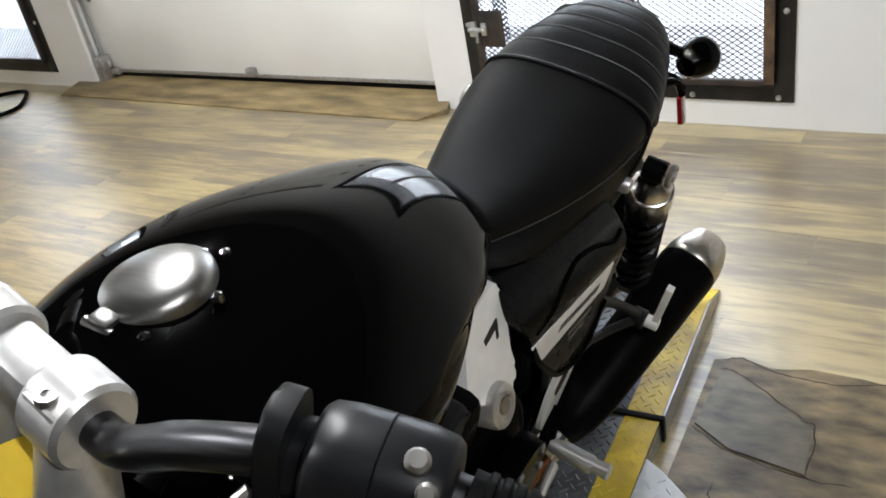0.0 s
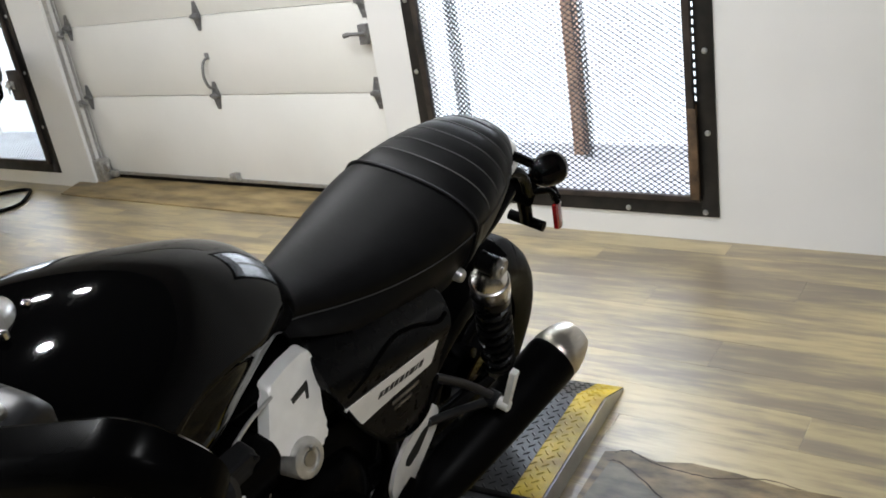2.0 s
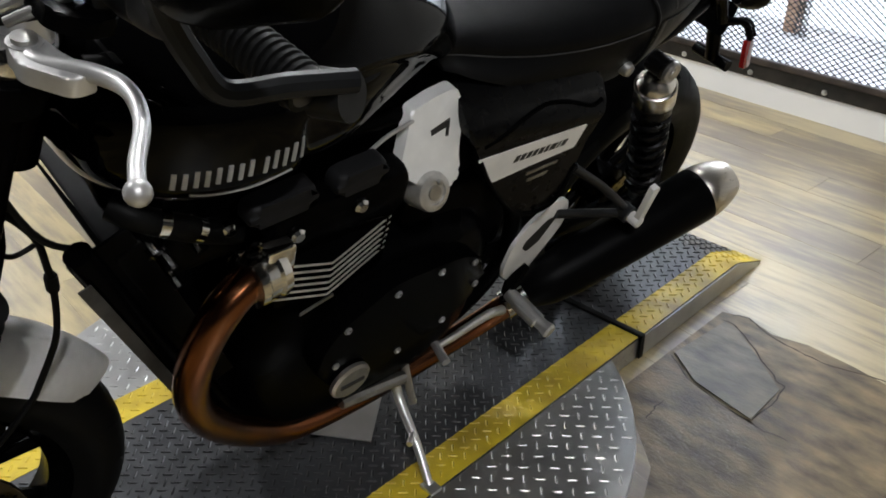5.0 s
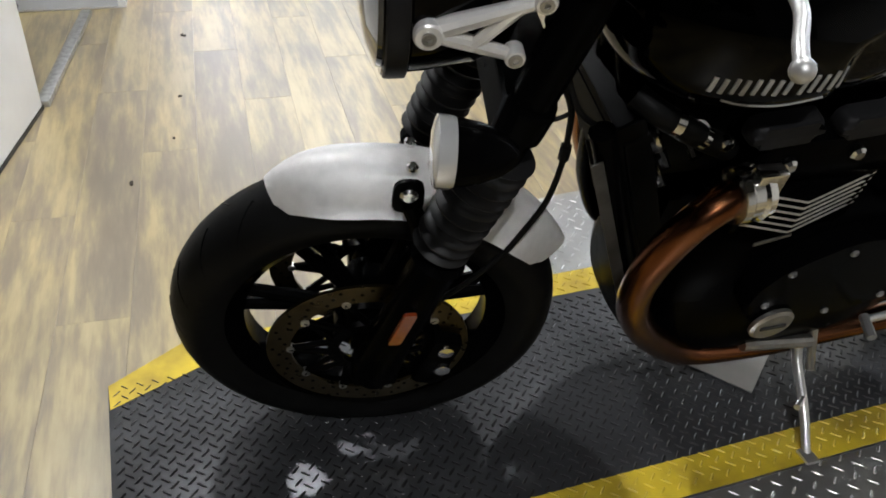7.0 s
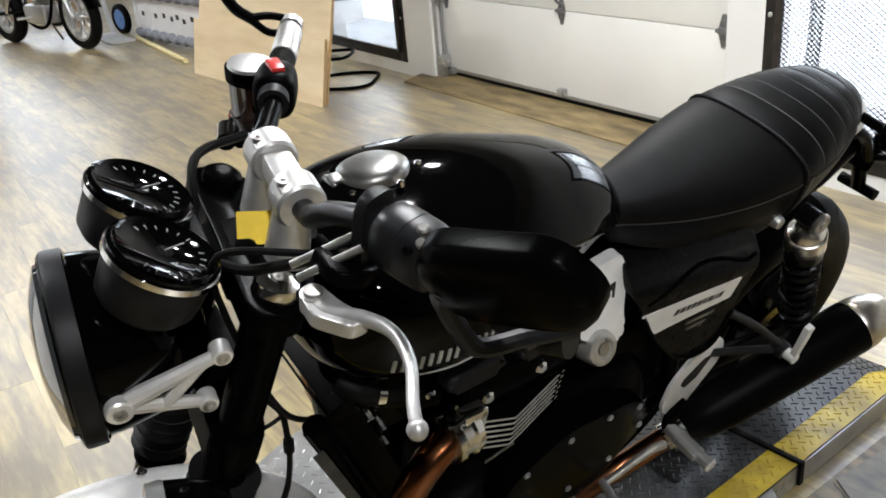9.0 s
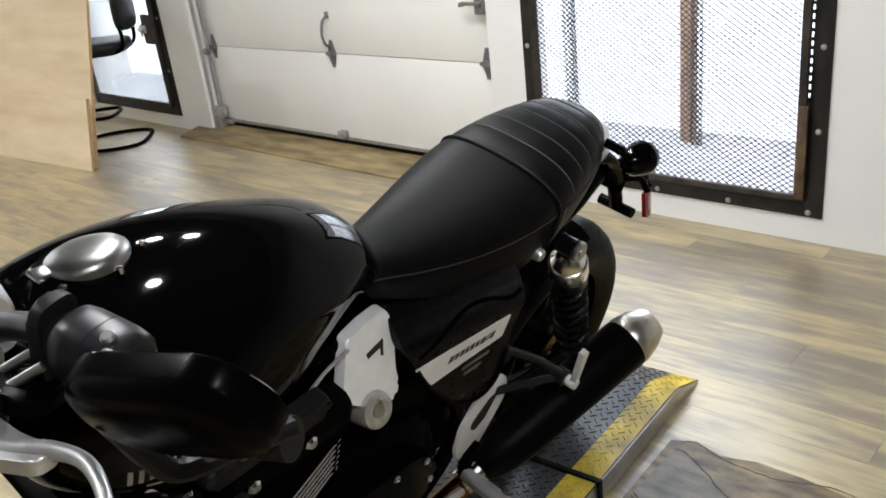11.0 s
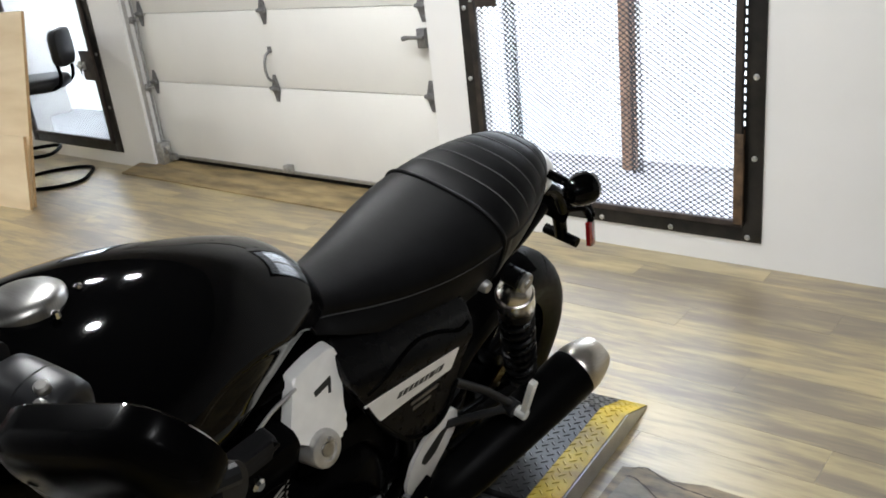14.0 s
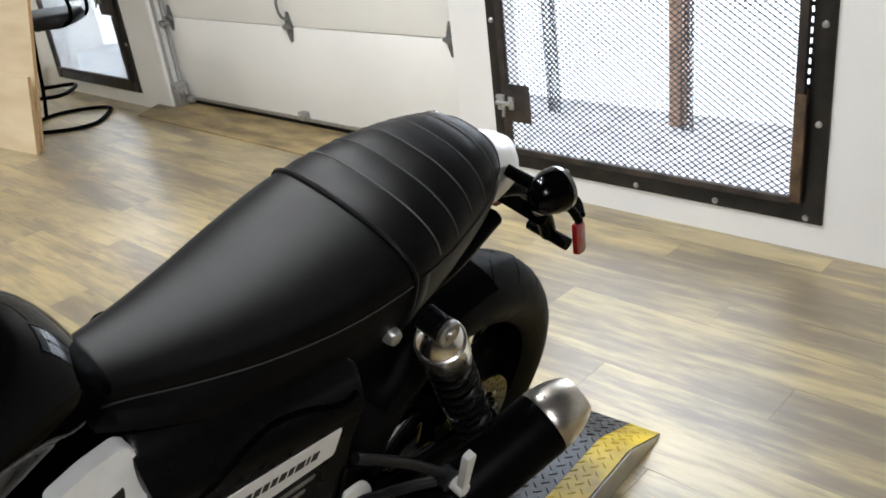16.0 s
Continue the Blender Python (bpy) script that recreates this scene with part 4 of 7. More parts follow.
def brake_disc(x, cy, cz, r, front, material="darkdisc"):
    bm = B()
    n = 96
    c = Vector((x, cy, cz))
    lathe(bm, c, (1, 0, 0), [(-0.0025, r - 0.036), (-0.0025, r), (0.0025, r), (0.0025, r - 0.036), (-0.0025, r - 0.036)], n)
    d = bp("brake_disc", bm, material, "drilled steel brake disc", front=front)
    # Solid dark plugs, coloured as the shade inside the drilled holes.
    bm = B()
    for i in range(60):
        a = 2 * math.pi * i / 60
        rr = r - (0.009, 0.018, 0.027)[i % 3]
        p = c + Vector((0, rr * math.cos(a), rr * math.sin(a)))
        lathe(bm, p - Vector((0.0029, 0, 0)), (1, 0, 0), [(0, 0.0032), (0.0058, 0.0032)], 6)
    tagged(part("drilled_hole", steered(bm) if front else bm, "matt", d, smooth=0), kind="stuff")
    bm = B()
    for i in range(10):
        a = 2 * math.pi * i / 10
        p0 = c + Vector((0, (r - 0.034) * math.cos(a), (r - 0.034) * math.sin(a)))
        for da in (-0.28, 0.28):
            arm_bm = tube(B(), [p0, c + Vector((0, 0.055 * math.cos(a + da), 0.055 * math.sin(a + da)))], 0.0055, 6)
            part("carrier_arm", steered(arm_bm) if front else arm_bm, "satin", d)
    lathe(bm, c, (1, 0, 0), [(-0.005, 0.045), (-0.005, 0.062), (0.005, 0.062), (0.005, 0.045), (-0.005, 0.045)], 40)
    part("carrier", steered(bm) if front else bm, "satin", d, "black spoked disc carrier")
    for i in range(10):
        bm = B()
        a = 2 * math.pi * i / 10
        lathe(bm, c + Vector((0, (r - 0.036) * math.cos(a), (r - 0.036) * math.sin(a))) - Vector((0.005, 0, 0)), (1, 0, 0), [(0, 0.0065), (0.01, 0.0065)], 12)
        part("rivet", steered(bm) if front else bm, "steel", d)


wheel("front_wheel", FY, RF, RF, 0.06, 0.216, True)
wheel("rear_wheel", RY, RR, RR, 0.08, 0.216, False)
brake_disc(0.078, FY, RF, 0.153, True)
brake_disc(-0.078, FY, RF, 0.153, True)
brake_disc(0.095, RY, RR, 0.11, False)

# ---- fork: unsteered legs from the axle up to the caps
FDIR = Vector((0, math.sin(RAKE), math.cos(RAKE)))
CAPC = Vector((0, -0.504, 1.011))


def leg(h):
    return CAPC + FDIR * ((h - 1.011) / FDIR.z)


for s in (1, -1):
    X = Vector((0.108 * s, 0, 0))
    bp("fork_tube", tube(B(), [leg(0.60) + X, leg(1.005) + X], 0.0255, 24), "satin", "black fork tube", front=True)
    bm = lathe(B(), leg(1.003) + X, FDIR, [(-0.004, 0.0250), (0.009, 0.0250), (0.016, 0.0225), (0.021, 0.015), (0.022, 0.007), (0.021, 0.0005)], 32)
    bp("fork_cap", bm, "chrome" if s > 0 else "satin", "round fork cap", front=True)
    prof = []
    L = 0.170
    for i in range(61):
        f = i / 60
        prof.append((L * f, 0.0345 + 0.004 * f + 0.0055 * math.cos(f * 2 * math.pi * 9)))
    bp("fork_gaiter", lathe(B(), leg(0.578) + X + Vector((0, -0.006, 0)), FDIR + Vector((0, 0.04, 0)), [(0, 0.03)] + prof + [(L, 0.028)], 28), "gaiter", "ribbed black rubber fork gaiter", front=True, smooth=60)
    bm = lathe(B(), leg(0.27) + X, FDIR, [(0, 0.012), (0.0, 0.03), (0.03, 0.036), (0.08, 0.033), (0.28, 0.033), (0.29, 0.038), (0.30, 0.03)], 24)
    box(bm, -0.017 + X.x, 0.017 + X.x, -0.035, 0.035, -0.035, 0.03, 0.008, Matrix.Translation((0, leg(0.29).y + 0.0, 0.29)))
    bp("fork_slider", bm, "satin", "black fork slider with axle clamp", front=True)
    bm = lathe(B(), (0.125 * s, FY + 0.005, RF), (s, 0, 0), [(0, 0.011), (0.012, 0.011), (0.014, 0.006)], 6)
    bp("axle_bolt", bm, "steel", front=True)
    bm = B()
    q = leg(0.44) + X + Vector((0.034 * s, -0.012, 0))
    slab(bm, rounded([(-0.009, -0.036), (0.009, -0.036), (0.009, 0.036), (-0.009, 0.036)], 0.005), q, (0, 1, 0), tuple(FDIR), 0.006 * s, 0)
    bp("side_reflector", bm, "amber", "amber fork reflector", front=True)
# yokes
bm = slab(B(), rounded([(-0.15, -0.035), (0.15, -0.035), (0.145, 0.03), (0.05, 0.065), (-0.05, 0.065), (-0.145, 0.03)], 0.03), leg(0.975), (1, 0, 0), tuple(Vector((0, math.cos(RAKE), -math.sin(RAKE)))), 0.03, 0.004)
bp("top_yoke", bm, "satin", "black top yoke", front=True)
bm = slab(B(), rounded([(-0.145, -0.035), (0.145, -0.035), (0.142, 0.026), (0.04, 0.042), (-0.04, 0.042), (-0.142, 0.026)], 0.03), leg(0.78), (1, 0, 0), tuple(Vector((0, math.cos(RAKE), -math.sin(RAKE)))), 0.04, 0.004)
bp("lower_yoke", bm, "satin", "black lower yoke", front=True)
bp("steering_stem", tube(B(), [leg(0.83) + Vector((0, 0.055, 0)), leg(1.0) + Vector((0, 0.055, 0))], 0.03, 20), "satin", front=True)

# ---- front fender
bm = B()
rows = []
for i in range(33):
    a = radians(117 - 87 * i / 32)
    w = 0.066 * (1 - 0.55 * max(0, 1 - i / 7) ** 2) * (1 - 0.45 * max(0, (i - 24) / 8) ** 2)
    r0 = RF + 0.034 - 0.012 * max(0, 1 - i / 4) ** 2
    row = []
    for j in range(13):
        u = -1 + 2 * j / 12
        d = 0.054 * abs(u) ** 2.2 * (0.75 + 0.25 * min(1, i / 8))
        row.append(Vector((w * u, FY + (r0 - d) * math.cos(a), RF + (r0 - d) * math.sin(a))))
    rows.append(row)
skin(bm, rows, closed=False, caps=False)
bmesh.ops.solidify(bm, geom=bm.faces[:], thickness=0.003)
bp("front_fender", bm, "silver", "satin silver painted front fender", front=True, smooth=60)
for s in (1,):
    bm = tube(B(), [(0.070 * s, FY + 0.040, RF + 0.31), (0.082 * s, FY + 0.052, RF + 0.285), (0.095 * s, FY + 0.060, RF + 0.255)], 0.013, 10)
    slab(bm, rounded([(-0.021, -0.03), (0.021, -0.03), (0.019, 0.026), (-0.019, 0.026)], 0.018), (0.066 * s, FY + 0.036, RF + 0.328), (0, 1, 0), (0, 0, 1), 0.006 * s)
    br = bp("fender_bracket", bm, "satin", "black fender bracket", front=True)
    part("bolt", steered(lathe(B(), (0.073 * s, FY + 0.036, RF + 0.334), (s, 0, 0), [(0, 0.012), (0.004, 0.012), (0.008, 0.008), (0.008, 0.001)], 12)), "chrome", br)

for x in (-0.013, 0.030):
    bp("fender_bolt", lathe(B(), (x, FY + 0.043, RF + 0.338 - 3 * x * x), (0, 0.12, 1), [(0, 0.008), (0.005, 0.008), (0.008, 0.005), (0.008, 0.0005)], 12), "chrome", "small bright fender bolt", front=True)

# ---- headlamp, brackets, clocks
HC = Vector((0.012, -0.641, 0.908))
HD = Vector((0.0, -0.985, -0.03)).normalized()
bm = lathe(B(), HC, HD, [(-0.075, 0.02), (-0.072, 0.045), (-0.055, 0.075), (-0.02, 0.093), (0.03, 0.102), (0.05, 0.104), (0.052, 0.108), (0.075, 0.110), (0.079, 0.106)], 48)
lamp = bp("headlamp", bm, "gloss", "round gloss black headlamp", front=True)
part("rim", steered(lathe(B(), HC, HD, [(0.053, 0.1085), (0.0535, 0.1105), (0.070, 0.1112), (0.075, 0.1105), (0.077, 0.108)], 48)), "charcoal", lamp, "dark brushed headlamp rim")
part("lens", steered(lathe(B(), HC, HD, [(0.066, 0.1045), (0.084, 0.098), (0.094, 0.075), (0.101, 0.04), (0.103, 0.001)], 48)), "lens", lamp, "clear headlamp lens")
for s in (1, -1):
    x = 0.118 * s
    q = [(-0.569, 0.948), (-0.588, 0.883), (-0.677, 0.906)]
    br = bp("headlamp_bracket", tube(B(), [(x, -0.592, 0.938), (x, -0.632, 0.894)], 0.0072, 8), "bracketalu", "machined aluminium triangular headlamp bracket", front=True)
    for a, b, ra, rb in ((0, 2, 0.0072, 0.0115), (1, 2, 0.0068, 0.0105)):
        bm = tube(B(), [(x, *q[a]), (x - 0.004 * s, *q[b])], lambda f, ra=ra, rb=rb: ra + (rb - ra) * f, 10)
        part("arm", steered(bm), "bracketalu", br)
    for (y, z), r in zip(q, (0.0115, 0.0108, 0.0150)):
        part("boss", steered(lathe(B(), (x - 0.010 * s, y, z), (s, 0, 0), [(0, r), (0.0165, r), (0.019, r * 0.88)], 20)), "bracketalu", br)
        part("bolt", steered(lathe(B(), (x + 0.007 * s, y, z), (s, 0, 0), [(0, 0.0075), (0.004, 0.0075), (0.004, 0.0035), (0.002, 0.0035)], 12)), "steel", br)
for s in (1, -1):
    c = Vector((0.058 * s + 0.012, -0.607, 1.052))
    ax = Vector((0, 0.42, 0.907)).normalized()
    clock = bp("instrument", lathe(B(), c, ax, [(-0.062, 0.02), (-0.060, 0.045), (-0.05, 0.052), (-0.008, 0.056), (0.0, 0.056)], 40), "charcoal", "round black instrument pod with bright rim", front=True)
    part("bezel", steered(lathe(B(), c, ax, [(-0.006, 0.0565), (-0.0055, 0.0592), (0.0015, 0.0595), (0.002, 0.0565), (-0.006, 0.0565)], 40)), "chrome", clock, "thin polished ring")
    part("rim", steered(lathe(B(), c, ax, [(0, 0.048), (0, 0.057), (0.007, 0.0572), (0.010, 0.053), (0.006, 0.047)], 40)), "gloss", clock, "gloss black rim")
    part("dial", steered(lathe(B(), c, ax, [(0.0015, 0.0005), (0.002, 0.0505), (0.0035, 0.048), (0.0055, 0.03), (0.0062, 0.0005)], 40)), "dial", clock, "black dial under glass")
    bm = B()
    u, v = Vector((1, 0, 0)), ax.cross(Vector((1, 0, 0)))
    for i in range(16):
        a = radians(-40 + i * 17)
        p, q = [c + ax * 0.0068 + (u * math.cos(a) + v * math.sin(a)) * r for r in (0.036, 0.042)]
        tube(bm, [p, q], 0.0008, 4)
    tube(bm, [c + ax * 0.0068, c + ax * 0.0068 + (u * -0.6 + v * 0.8) * 0.03], 0.0009, 4)
    tagged(part("dial_mark", steered(bm), "dialmark", clock), kind="stuff")
bm = box(B(), -0.06, 0.06, -0.60, -0.55, 0.985, 1.02, 0.008)
box(bm, -0.03, 0.03, -0.56, -0.50, 0.985, 1.01, 0.006)
bp("instrument_bracket", bm, "matt", front=True)
bp("hang_tag", slab(B(), [(-0.022, -0.019), (0.022, -0.019), (0.022, 0.019), (-0.022, 0.019)], (0.012, -0.496, 1.018), (0.26, 0.96, 0), (-0.634, 0.172, 0.742), 0.001), "tagyellow", "small yellow paper tag", front=True, smooth=0)

# ---- handlebar
for s in (1, -1):
    bm = lathe(B(), (0.046 * s - 0.02, -0.46, 1.072), (1, 0, 0), [(0, 0.018), (0, 0.025), (0.004, 0.028), (0.036, 0.028), (0.04, 0.025), (0.04, 0.018)], 24)
    tube(bm, [(0.046 * s, -0.465, 1.06), (0.046 * s, -0.475, 0.985)], lambda f: 0.021 + 0.006 * f, 20)
    box(bm, 0.046 * s - 0.0195, 0.046 * s + 0.0195, -0.482, -0.438, 1.05, 1.094, 0.006)
    riser = bp("bar_riser", bm, "cast", "brushed aluminium handlebar riser", front=True)
    part("bolt", steered(lathe(B(), (0.046 * s, -0.474, 1.092), (0, 0.0, 1), [(0, 0.007), (0.006, 0.007), (0.006, 0.003), (0.003, 0.003)], 10)), "steel", riser)
bp("handlebar_clamp", box(B(), -0.028, 0.028, -0.478, -0.442, 1.058, 1.090, 0.008), "cast", front=True)
BARL = [(0.0, -0.460, 1.072), (0.075, -0.460, 1.073), (0.106, -0.460, 1.090), (0.14, -0.452, 1.114), (0.19, -0.435, 1.134), (0.25, -0.408, 1.138), (0.37, -0.365, 1.125)]
BARR = [(-x, y + 0.11 * max(0, x - 0.06), 1.072 + z - 0.07 * max(0, x - 0.1)) for x, y, z in ((0.0, -0.460, 0.0), (0.075, -0.460, 0.0), (0.115, -0.448, 0.002), (0.15, -0.435, 0.006), (0.19, -0.425, 0.008), (0.25, -0.405, 0.010), (0.37, -0.365, 0.011))]
for pts in (BARL, BARR):
    bp("handlebar", tube(B(), pts, 0.0125, 16), "barsteel" if pts is BARL else "satin", "dark tapered handlebar", front=True)


def on_bar(pts, f0, f1):
    p = smooth_path(pts, 10)
    n = len(p) - 1
    return p[int(n * f0):int(n * f1) + 1]


for s, pts in ((1, BARL), (-1, BARR)):
    gp = on_bar(pts, 0.875 if s > 0 else 0.80, 1.0 if s > 0 else 0.89)
    glen = (gp[-1] - gp[0]).length
    prof = lathe(B(), gp[0], gp[-1] - gp[0], [(0, 0.012), (0, 0.0165)] + [(glen * (0.06 + 0.06 * i + d), r) for i in range(15) for d, r in ((0, 0.0163), (0.01, 0.018), (0.035, 0.018), (0.045, 0.0163))] + [(glen, 0.0165), (glen, 0.012)], 18)
    if s < 0:
        we = on_bar(pts, 0.885, 1.0)
        wl = (we[-1] - we[0]).length
        bp("bar_end_weight", lathe(B(), we[0], we[-1] - we[0], [(0, 0.012), (0, 0.0185)] + [(wl * (0.1 + 0.16 * i + d), r) for i in range(5) for d, r in ((0, 0.0185), (0.03, 0.0176), (0.06, 0.0176), (0.09, 0.0185))] + [(wl, 0.0185), (wl, 0.002)], 20), "alu", "ribbed aluminium bar-end weight", front=True)
    bp("grip", prof, "rubber", "ribbed black rubber grip", front=True)
    sw = on_bar(pts, 0.765, 0.865) if s > 0 else on_bar(pts, 0.66, 0.78)
    mid = sw[len(sw) // 2]
    d = (sw[-1] - sw[0]).normalized()
    u = (Vector((0, 0, 1)) - d * d.z).normalized()
    v = d.cross(u)
    half = (sw[-1] - sw[0]).length / 2 + 0.010
    bm = B()
    skin(bm, [ring(mid + d * (half * f) - u * 0.006, u, v, 0.031 * g, 0.027 * g, 28, 2.7) for f, g in ((-1.0, 0.72), (-0.97, 0.88), (-0.86, 0.98), (-0.5, 1.03), (-0.02, 1.03), (0.0, 1.0), (0.02, 1.03), (0.5, 1.02), (0.86, 0.96), (0.97, 0.86), (1.0, 0.70))])
    sg = bp("switch_housing", bm, "switchgrey" if s > 0 else "matt", "grey plastic switch housing" if s > 0 else "black switch housing", front=True, smooth=50)
    for k, (a, b, r) in enumerate(((0.50, 0.95, 0.006), (0.72, 0.75, 0.005), (0.45, 0.45, 0.005))):
        q = mid + d * (half * a) + (u * b + v * math.sqrt(max(0, 1 - b * b))) * 0.025
        if s < 0:
            if k == 0:
                part("button", steered(box(B(), -0.016, 0.016, -0.009, 0.009, -0.004, 0.006, 0.003, Matrix.Translation(mid + u * 0.025))), "redp", sg, "red rocker switch")
            continue
        part("button", steered(lathe(B(), q, u * b + v * math.sqrt(max(0, 1 - b * b)), [(0, r), (0.006, r), (0.008, r * 0.7), (0.008, 0.0005)], 14)), ("steel", "steel", "matt")[k], sg)
    lv = on_bar(pts, 0.685, 0.745) if s > 0 else on_bar(pts, 0.52, 0.60)
    lc = bp("lever_clamp", tube(B(), [lv[0], lv[-1]], 0.0195, 20), "switchgrey" if s > 0 else "charcoal", front=True)
    if s > 0:
        m2 = (lv[0] + lv[-1]) / 2
        part("clamp_flange", steered(slab(B(), rounded([(-0.022, -0.045), (0.022, -0.04), (0.020, 0.032), (-0.018, 0.034)], 0.014), m2 - d * 0.007, tuple(v), tuple(u), 0.013, 0.003)), "armgrey", lc)
# clutch lever and perch
bm = slab(B(), rounded([(-0.012, -0.022), (0.035, -0.026), (0.04, 0.0), (0.02, 0.03), (-0.012, 0.025)], 0.010), (0.190, -0.470, 1.092), (1, 0.2, 0), (0, 1, -0.35), 0.014, 0.003)
rods = [tube(B(), [(0.172 + 0.020 * k, -0.508, 1.090), (0.186 + 0.020 * k, -0.452, 1.120)], 0.0042, 10) for k in (0, 1)]
perch = bp("lever_perch", bm, "satin", "black clutch lever perch with cable adjuster", front=True)
for rod in rods:
    part("adjuster_rod", steered(rod), "steel", perch)
LEV = [(0.212, -0.500, 1.079), (0.234, -0.498, 1.081), (0.26, -0.470, 1.086), (0.29, -0.455, 1.090), (0.33, -0.458, 1.092), (0.37, -0.474, 1.092), (0.394, -0.481, 1.090)]
bm = tube(B(), LEV, lambda f: 0.0098 - 0.0042 * math.sin(min(1, f * 1.25) * math.pi / 2), 12)
lathe(bm, (0.214, -0.501, 1.070), (0, 0, 1), [(0, 0.0125), (0.018, 0.0125)], 16)
bmesh.ops.create_uvsphere(bm, u_segments=16, v_segments=10, radius=0.0088, matrix=Matrix.Translation((0.394, -0.481, 1.090)))
lever = bp("clutch_lever", bm, "cast", "polished aluminium clutch lever with ball end", front=True)
blade = slab(B(), rounded([(0.206, -0.513), (0.240, -0.512), (0.268, -0.484), (0.262, -0.464), (0.232, -0.482), (0.206, -0.490)], 0.008), (0, 0, 1.072), (1, 0, 0), (0, 1, 0), 0.015, 0.003)
part("blade", steered(blade), "cast", lever)
bp("lever_pivot", lathe(B(), (0.214, -0.501, 1.086), (0, 0, 1), [(0, 0.009), (0.006, 0.009), (0.007, 0.002)], 12), "steel", front=True)
# brake lever and reservoir on the other side
bm = tube(B(), [(-0.20, -0.455, 1.0), (-0.24, -0.458, 1.0), (-0.28, -0.425, 1.0), (-0.32, -0.405, 1.0), (-0.35, -0.40, 1.0)], lambda f: 0.010 - 0.004 * f, 12)
bmesh.ops.create_uvsphere(bm, u_segments=14, v_segments=8, radius=0.008, matrix=Matrix.Translation((-0.35, -0.40, 1.0)))
bp("brake_lever", bm, "satin", "black brake lever", front=True)
bm = lathe(B(), (-0.252, -0.424, 1.013), (0, 0, 1), [(0, 0.02), (0.0, 0.028), (0.05, 0.030)], 28)
res = bp("brake_reservoir", bm, "fluid", "dark translucent brake fluid reservoir", front=True)
part("cap", steered(lathe(B(), (-0.252, -0.424, 1.063), (0, 0, 1), [(0, 0.033), (0.016, 0.0335), (0.018, 0.030)], 28)), "satin", res)
part("lid", steered(lathe(B(), (-0.252, -0.424, 1.081), (0, 0, 1), [(0, 0.030), (0.004, 0.029), (0.006, 0.02), (0.006, 0.001)], 28)), "alu", res, "bright lid")
bm = box(B(), -0.275, -0.20, -0.455, -0.405, 0.983, 1.013, 0.010)
tube(bm, [(-0.235, -0.465, 1.003), (-0.20, -0.475, 1.003)], 0.013, 12)
bp("master_cylinder", bm, "chrome", "bright brake master cylinder", front=True)
